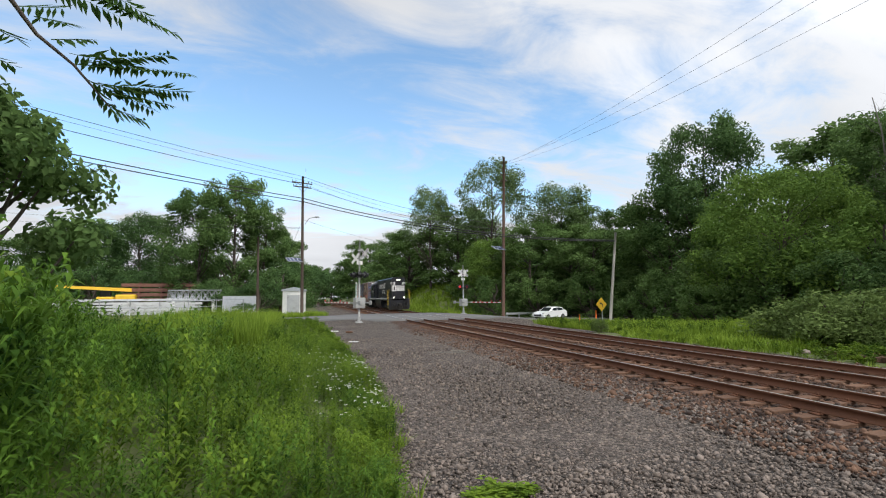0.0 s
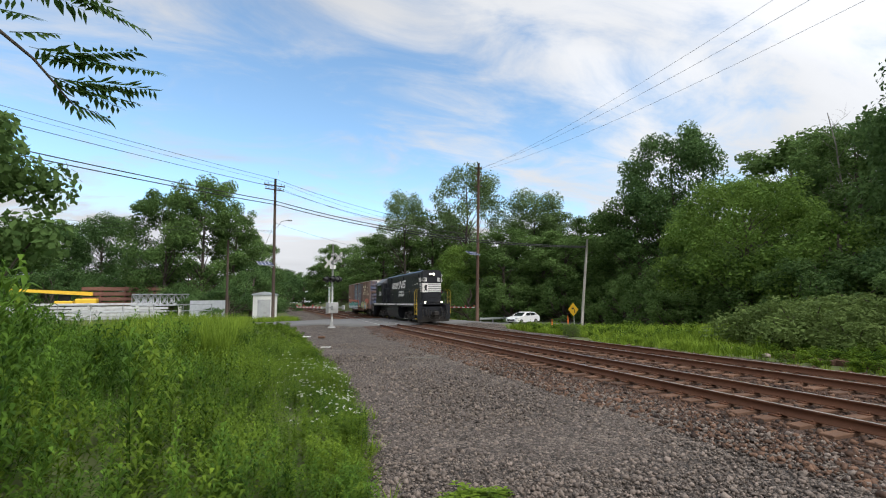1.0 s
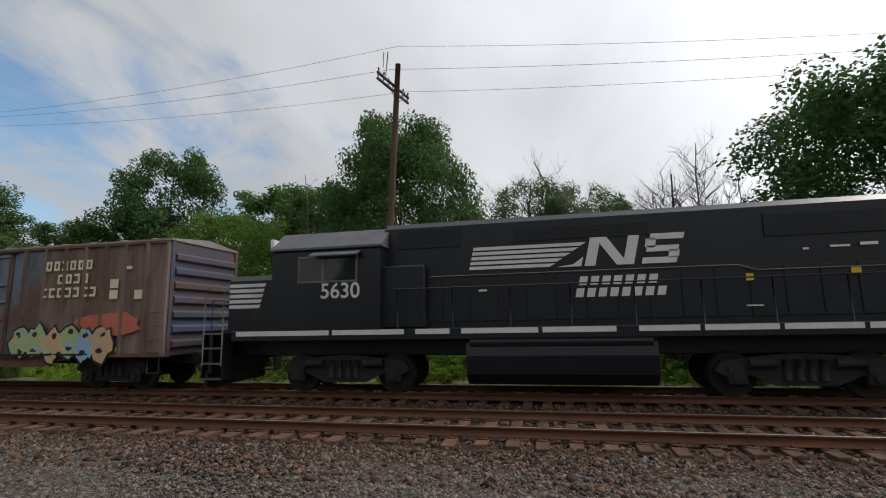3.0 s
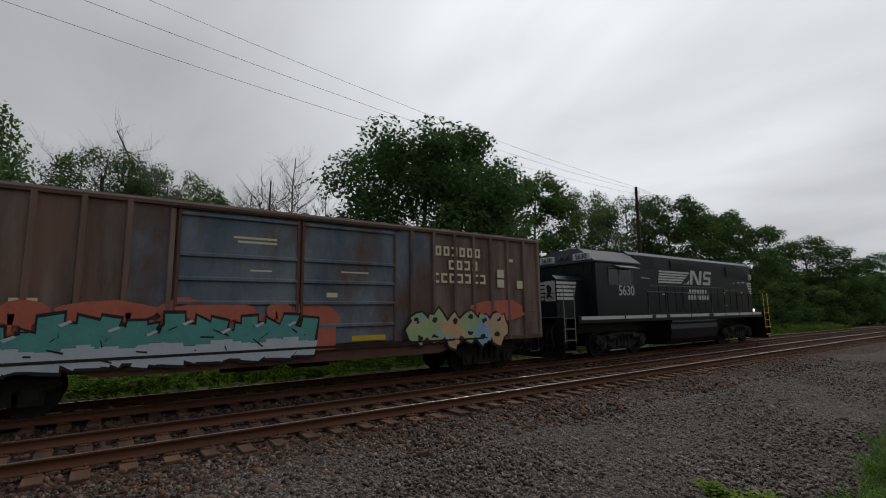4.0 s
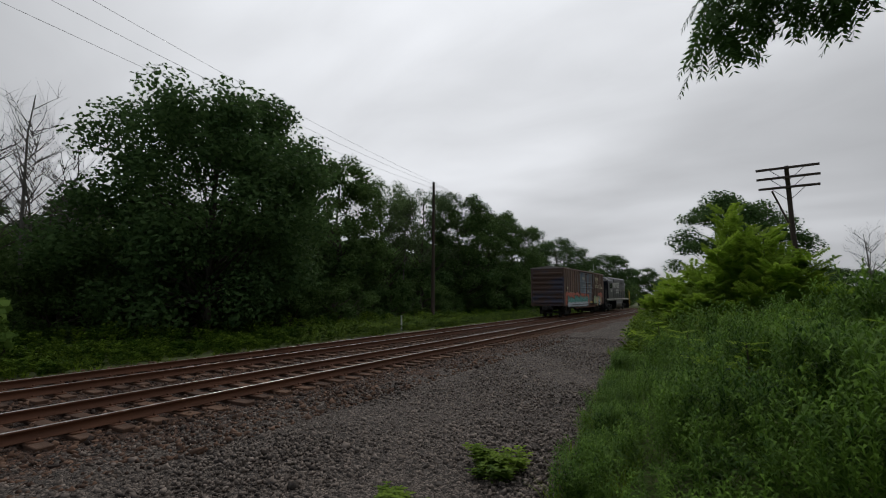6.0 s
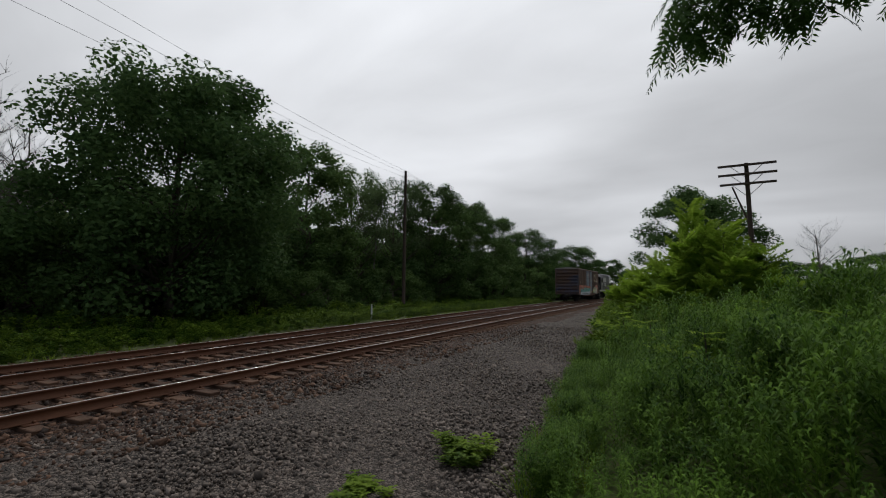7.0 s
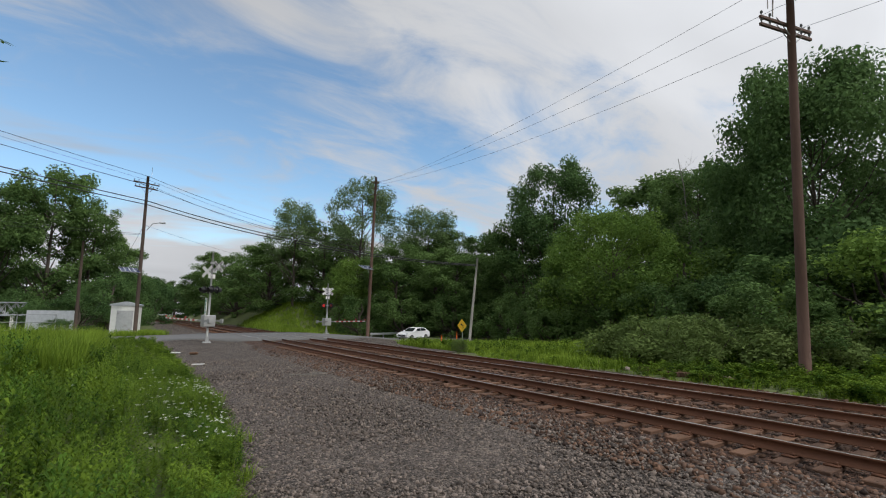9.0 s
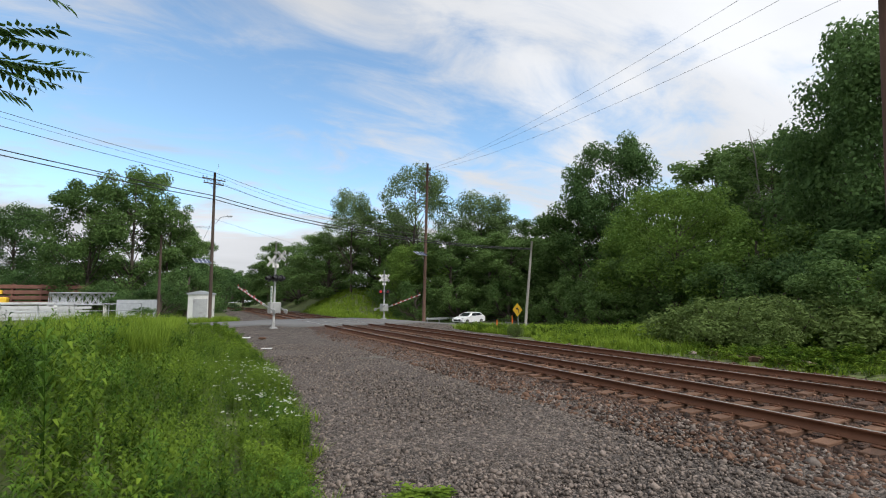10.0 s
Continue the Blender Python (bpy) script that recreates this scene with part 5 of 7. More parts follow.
def lamp_pair(parent, at, turn, lit):
    """Two round lamps with black backing discs and hoods on a cross bar."""
    m = Matrix.Translation(at) @ pose(0, 0, 0, 0, 0, turn)
    bm = bmesh.new()
    tube(bm, [m @ Vector((-0.55, 0, 0)), m @ Vector((0.55, 0, 0))], 0.035, 8)
    arm = part("lamp_bar", bm, M_ALU, parent)
    for s in (-1, 1):
        bm = bmesh.new()
        c = m @ Vector((s * 0.40, -0.10, 0)); ax = m.to_3x3() @ Vector((0, 1, 0))
        disc(bm, c, ax, 0.27, 0.03, 24)
        tube(bm, [c - ax * 0.02, c - ax * 0.32], [0.17, 0.15], 16, caps=False)
        disc(bm, c + ax * 0.12, ax, 0.15, 0.2, 16)
        lp = part("lamp", bm, plain_black, arm, "black round flasher with hood")
        bm = bmesh.new()
        disc(bm, c - ax * 0.03, ax, 0.145, 0.03, 18)
        part("lens", bm, M_LAMPRED if s == lit else M_SIGNRED, lp)


plain_black = plain("black_enamel", (0.015, 0.015, 0.016), 0.5)


def gate(at, turn, height, buck_z, lamp_z, box_z, buck_turns, lamp_turns, arm_len, lit, bucks=((0.13, -0.1, 0), (-0.13, 0.1, 0))):
    g = empty("crossing_signal", at, label="grey level crossing signal with crossbuck, red flashers and striped gate arm", category="crossing signal", group="crossing signals")
    bm = bmesh.new()
    tube(bm, [(0, 0, 0), (0, 0, height)], [0.085, 0.07], 12)
    disc(bm, (0, 0, height + 0.03), (0, 0, 1), 0.05, 0.1, 10)
    part("mast", bm, M_ALU, g)
    bm = bmesh.new()
    box(bm, -0.28, 0.28, -0.28, 0.28, -0.15, 0.06, 0.02)
    for sx in (-0.2, 0.2):
        for sy in (-0.2, 0.2):
            tube(bm, [(sx, sy, 0.06), (sx, sy, 0.14)], 0.025, 6)
    prism(bm, [(-0.13, 0.05), (0.13, 0.05), (0.09, 0.45), (-0.09, 0.45)], -0.09, 0.09, "y")
    part("base", bm, M_ALU, g)
    for (dx, dy, dz), tr in zip(bucks, buck_turns):
        crossbuck(g, (dx, dy, buck_z + dz), tr)
    for tr in lamp_turns:
        off = pose(0, 0, 0, 0, 0, tr) @ Vector((0, -0.12, 0))
        lamp_pair(g, (off.x, off.y, lamp_z), tr, lit)
    bm = bmesh.new()
    box(bm, -0.24, 0.24, -0.06, 0.02, buck_z - 0.85, buck_z - 0.55, 0.0, pose(0, 0, 0, 0, 0, turn))
    part("track_count_sign", bm, M_WHITE, g)
    bm = bmesh.new()
    disc(bm, (0, 0, height - 0.75), (0, 0, 1), 0.15, 0.16, 14)
    part("bell", bm, M_ALU, g)
    bm = bmesh.new()
    box(bm, -0.42, 0.42, -0.30, 0.30, box_z - 0.45, box_z + 0.40, 0.04, pose(0, 0, 0, 0, 0, turn))
    box(bm, -0.2, 0.2, -0.34, -0.28, box_z - 0.2, box_z + 0.2, 0.02, pose(0, 0, 0, 0, 0, turn))
    part("gate_mechanism", bm, M_ALU, g)
    # the arm turns about its own local x; it points along local +y
    arm = empty("gate_arm", label="red and white striped gate arm")
    arm.parent = g
    arm.matrix_basis = pose(0, 0, box_z, 0, 0, turn)
    bm = bmesh.new()
    for sx in (-0.48, 0.44):
        box(bm, sx, sx + 0.04, -1.0, 0.9, -0.06, 0.06)
        box(bm, sx - 0.03, sx + 0.07, -1.35, -0.95, -0.16, 0.16, 0.02)
    part("counterweight", bm, M_ALU, arm)
    n = int(arm_len / 0.41)
    for k in range(n):
        bm = bmesh.new()
        y = 0.8 + k * 0.41
        s = 0.075 - 0.03 * k / n
        box(bm, -0.48, -0.44, y, y + 0.41, -s, s)
        part("red_stripe" if k % 2 else "white_stripe", bm, M_SIGNRED if k % 2 else M_WHITE, arm)
    for k in (0.35, 0.7, 0.98):
        bm = bmesh.new()
        box(bm, -0.50, -0.42, 0.8 + arm_len * k - 0.06, 0.8 + arm_len * k + 0.06, 0.08, 0.22, 0.02)
        part("arm_lamp", bm, M_SIGNRED, arm)
    return arm


ARM_A_TURN, ARM_B_TURN = 16.0, 196.0
arm_a = gate((4.66, 38.3, ground_z(4.66, 38.3)), ARM_A_TURN, 6.62, 5.54, 3.85, 1.60, (-52, 128), (-58, 122), 6.2, 0, ((0.40, -0.1, 0.05), (-0.30, 0.1, -0.35)))
arm_b = gate((18.4, 51.8, ground_z(18.4, 51.8)), ARM_B_TURN, 5.6, 4.75, 3.15, 1.35, (-18, 162), (-18, 162), 5.4, -1)

# sign bar on the west mast
bm = bmesh.new()
box(bm, -0.04, 0.0, -0.19, 0.19, 0, 1.25, 0.0, pose(4.47, 38.5, 2.0 + ground_z(4.66, 38.3), 0, 0, 10))
sb = part("emergency_sign", bm, M_WHITE)
tagged(sb, "narrow white sign with green bars on the signal mast", "sign")
bm = bmesh.new()
for k in range(4):
    box(bm, -0.046, -0.042, -0.10, 0.10, 0.15 + 0.27 * k, 0.32 + 0.27 * k, 0.0, pose(4.47, 38.5, 2.0 + ground_z(4.66, 38.3), 0, 0, 10))
part("lettering_bar", bm, plain("sign_green", (0.05, 0.30, 0.16), 0.5), sb)


def pole(name, base, top, r, mat, label, arms=(), arm_dir=(1, 0, 0), pins=2):
    """A utility pole with crossarms (height from the top, length) and insulators."""
    b, t = Vector(base), Vector(top)
    p = empty(name, base, label=label, category="utility pole", group="utility poles")
    bm = bmesh.new()
    v = t - b
    tube(bm, [v * f + Vector((0, 0, -0.4 if f == 0 else 0)) for f in (0, 0.25, 0.5, 0.75, 1)], [r, r * 0.92, r * 0.84, r * 0.76, r * 0.68], 12)
    part("shaft", bm, mat, p)
    d = Vector(arm_dir).normalized()
    ang = math.degrees(math.atan2(d.y, d.x))
    for down, length in arms:
        c = v * (1 - down / v.length)
        bm = bmesh.new()
        box(bm, -length / 2, length / 2, r * 0.7, r * 0.7 + 0.1, -0.06, 0.06, 0.008, Matrix.Translation(c) @ pose(0, 0, 0, 0, 0, ang))
        a = part("crossarm", bm, mat, p)
        for k in range(pins):
            for s in (-1, 1):
                bm = bmesh.new()
                q = c + d * s * length * (0.47 - 0.16 * k) + Vector((-d.y, d.x, 0)) * r * 0.9
                tube(bm, [q, q + Vector((0, 0, 0.14)), q + Vector((0, 0, 0.16)), q + Vector((0, 0, 0.25))], [0.02, 0.02, 0.055, 0.04], 8)
                part("insulator", bm, M_INSUL, a)
        bm = bmesh.new()
        for s in (-1, 1):
            tube(bm, [c + d * s * length * 0.28, c + Vector((0, 0, -0.7))], 0.018, 5)
        part("brace", bm, M_STEEL, a)
    return p


P1B, P1T = Vector((0.35, 57, 0)), Vector((0.15, 57, 16.6))
pole1 = pole("utility_pole", P1B, P1T, 0.19, M_POLE, "brown wooden utility pole with short crossarms and street lamp", ((0.75, 2.5), (1.25, 2.2)), (0.93, 0.36, 0))
P2B, P2T = Vector((24.7, 54.6, -0.7)), Vector((25.2, 54.4, 20.2))
pole2 = pole("utility_pole", P2B, P2T, 0.22, M_POLE_RED, "tall reddish wooden utility pole with solar panel", ((0.7, 0.9), (1.5, 0.9), (2.3, 0.9), (3.1, 0.9)), (0.9, -0.42, 0), 1)
pole("light_pole", (31.0, 41.8, -0.8), (31.75, 41.2, 8.7), 0.16, M_POLE_GREY, "pale grey leaning wooden pole among the trees")
P4B, P4T = Vector((20.7, 7.35, -0.2)), Vector((20.95, 6.65, 15.0))
pole4 = pole("utility_pole", P4B, P4T, 0.20, M_POLE_RED, "tall reddish wooden pole with double crossarm", ((1.1, 3.0), (1.4, 3.0)), (0.975, -0.22, 0))
PRB, PRT = Vector((23.5, -38.4, -0.3)), Vector((23.45, -38.5, 13.35))
poleR = pole("utility_pole", PRB, PRT, 0.18, M_POLE, "dark wooden utility pole at the wood's edge")
PXT = Vector((-3.55, -29.8, 8.95))
poleX = pole("telegraph_pole", (-3.75, -29.9, 0), PXT, 0.15, M_POLE, "old dark telegraph pole with three crossarms", ((0.12, 2.7), (0.62, 2.7), (1.15, 2.6)), (0.998, -0.06, 0), 0)
bm = bmesh.new()
tube(bm, [(0.0, 0, 5.2), (0.85, -0.3, 7.75)], 0.05, 6)
part("strut", bm, M_POLE, poleX)
pole("stub_pole", (-4.7, 60, 0), (-4.85, 60, 9.6), 0.16, M_POLE, "short dark wooden pole without wires")
bm = bmesh.new()
tube(bm, [(0.1, 0, 16.6), (0.12, 0, 17.6)], 0.02, 6)
tube(bm, [(0.1, -0.1, 10.8), (0.6, -0.5, 11.5), (1.3, -1.0, 11.6)], 0.04, 8)
la = part("lamp_arm", bm, M_GALV, pole1)
bm = bmesh.new()
box(bm, 1.2, 1.75, -1.25, -0.95, 11.5, 11.68, 0.05)
part("lamp_head", bm, M_GALV, la)


def solar_panel(parent, at, turn, w=1.7):
    bm = bmesh.new()
    m = Matrix.Translation(at) @ pose(0, 0, 0, 0, 0, turn) @ pose(0, 0, 0, 28, 0, 0)
    box(bm, -w / 2, w / 2, -0.55, 0.55, -0.03, 0.03, 0.0, m)
    s = part("solar_panel", bm, M_GALV, parent, "tilted solar panel on a bracket")
    bm = bmesh.new()
    for i in range(4):
        for j in range(3):
            box(bm, -w / 2 + 0.04 + i * w / 4, -w / 2 + w / 4 - 0.02 + i * w / 4, -0.52 + j * 0.355, -0.19 + j * 0.355, 0.031, 0.034, 0.0, m)
    part("solar_cell", bm, M_SOLAR, s)
    bm = bmesh.new()
    tube(bm, [at, (0, 0, at[2] - 0.6)], 0.035, 6)
    part("bracket", bm, M_GALV, s)


solar_panel(pole1, (-1.0, -0.4, 6.6), 20)
solar_panel(pole2, (-0.75, -0.7, 8.9), 20)
bm = bmesh.new()
tube(bm, [(0.1, -0.1, 14.6), (0.15, -0.2, 15.9)], 0.03, 6)
tube(bm, [(0.0, 0.0, 15.0), (0.1, 0.0, 15.9)], 0.022, 6)
part("pole_top_pin", bm, M_STEEL, pole4)


def wire(a, b, sag, r=0.012, name="wire"):
    a, b = Vector(a), Vector(b)
    bm = bmesh.new()
    n = 28
    tube(bm, [a.lerp(b, i / n) - Vector((0, 0, 4 * sag * (i / n) * (1 - i / n))) for i in range(n + 1)], r, 5, caps=False)
    tagged(part(name, bm, M_WIRE), "dark overhead wire slung between poles", "wire", group="overhead wires")


FAR_W = Vector((-46, 14, 0))
for dz, r, off, sag in ((16.6, 0.022, (0, 0), 0.7), (15.9, 0.026, (-0.7, 0.6), 0.8), (15.9, 0.012, (0.7, -0.6), 0.7), (15.4, 0.012, (0.6, -0.5), 0.8), (13.9, 0.046, (0.2, -0.2), 0.9), (13.5, 0.046, (0.2, -0.2), 0.9)):
    o = Vector((off[0], off[1], 0))
    wire(P1T + o - Vector((0, 0, 16.6 - dz)), FAR_W + o + Vector((0, 0, dz + 0.3)), sag, r)
    wire(P1T + o - Vector((0, 0, 16.6 - dz)), Vector((31.7, 41.2, 8.55 - (16.6 - dz) * 0.25)) if dz < 15 else P2T + Vector((0.3, 0, dz - 25.5)), sag * 1.3, r)
for off, dz in (((0.0, 0.0), 1.0), ((-1.15, 0.0), -1.0), ((1.15, 0.0), -1.0)):
    o = Vector((off[0], off[1], 0))
    wire(P4T + o + Vector((0, 0, dz + (0 if dz > 0 else 0.1))), P2T + o * 0.4 + Vector((0, 0, -0.9)), 0.9, 0.0085)
    wire(P4T + o + Vector((0, 0, dz + (0 if dz > 0 else 0.1))), PRT + o * 0.4 + Vector((0, 0, 0.0 if dz > 0 else -0.45)), 0.7, 0.0085)
    wire(PRT + o * 0.4 + Vector((0, 0, 0.0 if dz > 0 else -0.45)), (23 + off[0], -95, 10.5), 0.7, 0.012)
wire((-62, 92, 17.5), P1T - Vector((0, 0, 6.2)), 0.5, 0.014)
wire((-62, 92, 15.8), P1T - Vector((0, 0, 6.3)), 0.5, 0.014)
wire(P1T - Vector((0, 0, 5.4)), P1B + Vector((-4.5, 3, 0)), 0.1, 0.014, "guy_wire")
wire(P1T - Vector((0, 0, 5.2)), (30, 120, 15), 0.6, 0.014)


def build_shed(at, turn):
    s = empty("relay_shed", at, turn, label="small white metal relay shed with low roof", category="shed")
    bm = bmesh.new()
    box(bm, -1.4, 1.4, -1.0, 1.0, 0.0, 2.75, 0.02)
    part("wall", bm, M_SHED, s)
    bm = bmesh.new()
    for k in range(8):
        x = -1.35 + k * 0.38
        box(bm, x, x + 0.04, -1.02, -0.99, 0.05, 2.7)
        box(bm, x, x + 0.04, 0.99, 1.02, 0.05, 2.7)
    pieces("rib", bm, M_SHED, s)
    bm = bmesh.new()
    prism(bm, [(-1.55, 2.72), (-1.55, 2.86), (0, 3.12), (1.55, 2.86), (1.55, 2.72)], -1.12, 1.12, "y")
    part("roof", bm, M_GALV, s, "pale grey metal roof")
    bm = bmesh.new()
    box(bm, 1.395, 1.43, -0.45, 0.45, 0.1, 2.2, 0.008)
    d = part("door", bm, M_SHED, s)
    bm = bmesh.new()
    box(bm, -0.75, 0.95, -1.07, -1.02, 0.06, 2.25, 0.01)
    part("front_panel", bm, M_BEAM, s, "raised grey-white front panel")
    bm = bmesh.new()
    box(bm, 1.43, 1.47, 0.28, 0.36, 1.0, 1.15, 0.01)
    part("handle", bm, M_STEEL, d)
    for o in s.children_recursive:
        o.data.transform(Matrix.Diagonal((0.86, 0.9, 1.08, 1)))


build_shed((-0.55, 60.5, 0.1), -12)


def build_car(at, turn):
    """A compact hatchback; the nose points along local -x."""
    c = empty("car", at, turn, label="white compact hatchback waiting on the road", category="car")
    side = [(-2.22, 0.36), (-2.26, 0.62), (-2.12, 0.78), (-1.35, 0.93), (-0.95, 0.98), (-0.30, 1.38), (0.55, 1.47), (1.35, 1.40), (2.0, 1.02), (2.2, 0.92), (2.24, 0.5), (2.15, 0.33), (1.72, 0.28), (1.0, 0.26), (-1.0, 0.26), (-1.75, 0.28)]
    bm = bmesh.new()
    rows = []
    for y, sh in ((-0.86, 0.955), (-0.80, 0.99), (-0.55, 1.0), (0, 1.005), (0.55, 1.0), (0.80, 0.99), (0.86, 0.955)):
        row = []
        for x, z in side:
            tuck = max(0, (z - 0.95)) * 0.36
            yy = y * (1 - tuck)
            row.append(bm.verts.new((x * sh, yy, 0.3 + (z - 0.3) * (1 if abs(y) < 0.85 else 0.985))))
        rows.append(row)
    n = len(side)
    for a, b in zip(rows, rows[1:]):
        for k in range(n):
            bm.faces.new((a[k], a[(k + 1) % n], b[(k + 1) % n], b[k]))
    bm.faces.new(rows[0][::-1]); bm.faces.new(rows[-1])
    bmesh.ops.recalc_face_normals(bm, faces=bm.faces[:])
    body = part("body", bm, M_CARWHITE, c)
    for s in (-1, 1):
        for pts in (((-0.72, 1.02), (-0.22, 1.33), (0.35, 1.38), (0.35, 1.02)), ((0.42, 1.02), (0.42, 1.38), (1.15, 1.34), (1.55, 1.10))):
            bm = bmesh.new()
            v = [bm.verts.new((x, s * (0.875 - max(0, z - 0.95) * 0.30), z)) for x, z in pts]
            bm.faces.new(v if s < 0 else v[::-1])
            part("side_window", bm, M_GLASS, body)
    bm = bmesh.new()
    v = [bm.verts.new(p) for p in ((-0.98, -0.68, 1.0), (-0.98, 0.68, 1.0), (-0.36, 0.58, 1.375), (-0.36, -0.58, 1.375))]
    bm.faces.new(v)
    part("windscreen", bm, M_GLASS, body)
    bm = bmesh.new()
    box(bm, -2.262, -2.20, -0.55, 0.55, 0.42, 0.66, 0.02)
    part("grille", bm, plain_black, body)
    for s in (-1, 1):
        bm = bmesh.new()
        box(bm, -2.20, -2.0, s * 0.72 - 0.13, s * 0.72 + 0.13, 0.66, 0.80, 0.03)
        part("headlight", bm, M_CHROME, body)
        bm = bmesh.new()
        box(bm, -0.75, -0.58, min(s * 0.88, s * 1.02), max(s * 0.88, s * 1.02), 0.98, 1.12, 0.03)
        part("wing_mirror", bm, M_CARWHITE, body)
        for x in (-1.36, 1.32):
            bm = bmesh.new()
            disc(bm, (x, s * 0.79, 0.31), (0, 1, 0), 0.31, 0.2, 24)
            w = part("wheel", bm, M_TYRE, c)
            bm = bmesh.new()
            disc(bm, (x, s * 0.895, 0.31), (0, 1, 0), 0.2, 0.02, 18)
            part("rim", bm, M_CHROME, w)


build_car((28.7, 50.0, road_z(28.7) + 0.03), 21)


def curve_sign(at, turn):
    s = empty("curve_sign", at, turn, label="yellow diamond road sign with black bent arrow on an orange-marked post", category="sign")
    bm = bmesh.new()
    tube(bm, [(0, 0, -0.9), (0, 0, 1.9)], 0.035, 8)
    part("post", bm, M_GALV, s)
    m = pose(0, -0.05, 1.62, 0, 45, 0)
    bm = bmesh.new()
    box(bm, -0.40, 0.40, -0.006, 0.006, -0.40, 0.40, 0.0, m)
    p = part("plate", bm, M_SIGNYEL, s)
    bm = bmesh.new()
    prism(bm, [(0.12, 1.34), (0.18, 1.34), (0.18, 1.63), (0.02, 1.75), (0.02, 1.82), (-0.18, 1.71), (0.02, 1.60), (0.02, 1.68), (0.12, 1.60)], -0.064, -0.058, "y")
    part("arrow", bm, plain_black, p)


curve_sign((23.4, 32.5, ground_z(23.4, 32.5) + 0.62), -80)


def marker_post(x, y, h, mat, label):
    bm = bmesh.new()
    tube(bm, [(0, 0, -0.1), (0, 0, h * 0.75), (0, 0, h)], [0.05, 0.05, 0.045], 8)
    ob = part("marker_post", bm, mat)
    ob.matrix_basis = pose(x, y, ground_z(x, y))
    tagged(ob, label, "post", group="marker posts")


marker_post(22.6, 32.2, 1.7, M_ORANGE, "orange plastic marker post in the verge")
marker_post(20.7, 31.6, 1.25, M_ORANGE, "orange plastic marker post in the verge")
marker_post(17.6, -24.9, 1.0, M_WHITE, "short white marker post beside the track")


def build_guard_rail():
    g = empty("guard_rail", (25.5, 55.5, -0.7), 16, label="low galvanised road guard rail", category="guard rail")
    bm = bmesh.new()
    prism(bm, [(0.0, 0.42), (0.06, 0.47), (0.0, 0.55), (0.06, 0.63), (0.0, 0.70), (-0.02, 0.56)], 0, 9, "x")
    part("rail", bm, M_GALV, g)
    for k in range(5):
        bm = bmesh.new()
        box(bm, 0.2 + k * 2.1, 0.32 + k * 2.1, 0.06, 0.2, -0.2, 0.75, 0.01)
        part("post", bm, M_GALV, g)


build_guard_rail()

# ---- yard west of the road ----


def beam_stack(at, turn, rows, cols, length, size, mat, label, name):
    s = empty(name, at, turn, label=label, category="stack", group="stacked goods in the yard")
    bm = bmesh.new()
    box(bm, 0, length, 0, size, 0, size * 0.9, 0.02)
    me = bpy.data.meshes.new("beam"); bm.to_mesh(me); bm.free(); me.materials.append(mat)
    rng = random.Random(len(label) + rows)
    for f in (0.2, 0.5, 0.8):
        bm = bmesh.new()
        box(bm, length * f - 0.08, length * f + 0.08, -0.06, cols * size * 1.08 + 0.02, 0.0, rows * size * 1.3, 0.01)
        part("bearer", bm, mat, s)
    for j in range(rows):
        for i in range(cols):
            ob = new("beam", me)
            ob.parent = s
            ob.matrix_basis = pose(rng.uniform(-0.4, 0.4), i * size * 1.08, j * size * 1.3 + 0.1)


beam_stack((-29, 70, 0.2), 12, 5, 2, 15, 0.32, M_BEAM, "white steel beams stacked in rows in the yard", "beam_stack")
beam_stack((-21, 65.5, 0.2), 8, 4, 2, 9, 0.30, M_BEAM, "white steel beams stacked in rows in the yard", "beam_stack")
beam_stack((-24.5, 79, 1.8), 8, 4, 3, 9.5, 0.55, M_RUST, "rust-brown pipes stacked on a rack in the yard", "pipe_stack")
beam_stack((-40, 74, 0.4), 10, 4, 2, 9, 0.32, M_BEAM, "white steel beams stacked in rows in the yard", "beam_stack")


def truss(at, turn, length, h):
    t = empty("truss_section", at, turn, label="silver lattice tower section lying in the yard", category="truss")
    bm = bmesh.new()
    n = int(length / 0.8)
    for y in (0, h):
        for z in (0, h):
            tube(bm, [(0, y, z), (length, y, z)], 0.06, 6)
    part("chord", bm, M_GALV, t)
    bm = bmesh.new()
    for k in range(n):
        x0, x1 = k * length / n, (k + 1) * length / n
        for y in (0, h):
            tube(bm, [(x0, y, 0), (x1, y, h)], 0.035, 5); tube(bm, [(x0, y, h), (x1, y, 0)], 0.035, 5)
        for z in (0, h):
            tube(bm, [(x0, 0, z), (x1, h, z)], 0.035, 5)
        tube(bm, [(x0, 0, 0), (x0, 0, h)], 0.035, 5)
    part("lacing", bm, M_GALV, t)


truss((-17.2, 72.5, 1.9), 4, 6.6, 1.5)
truss((-17.6, 74.8, 1.9), 4, 6.6, 1.5)
for k, (x, y) in enumerate(((-16.5, 72.6), (-11.6, 73))):
    bm = bmesh.new()
    box(bm, -0.15, 0.15, -0.3, 2.8, 0, 1.85, 0.02)
    ob = part("trestle", bm, M_SHED); ob.matrix_basis = pose(x, y, 0.05, 0, 0, 4)
    tagged(ob, "white steel trestle under the lattice section", "trestle", group="trestles")


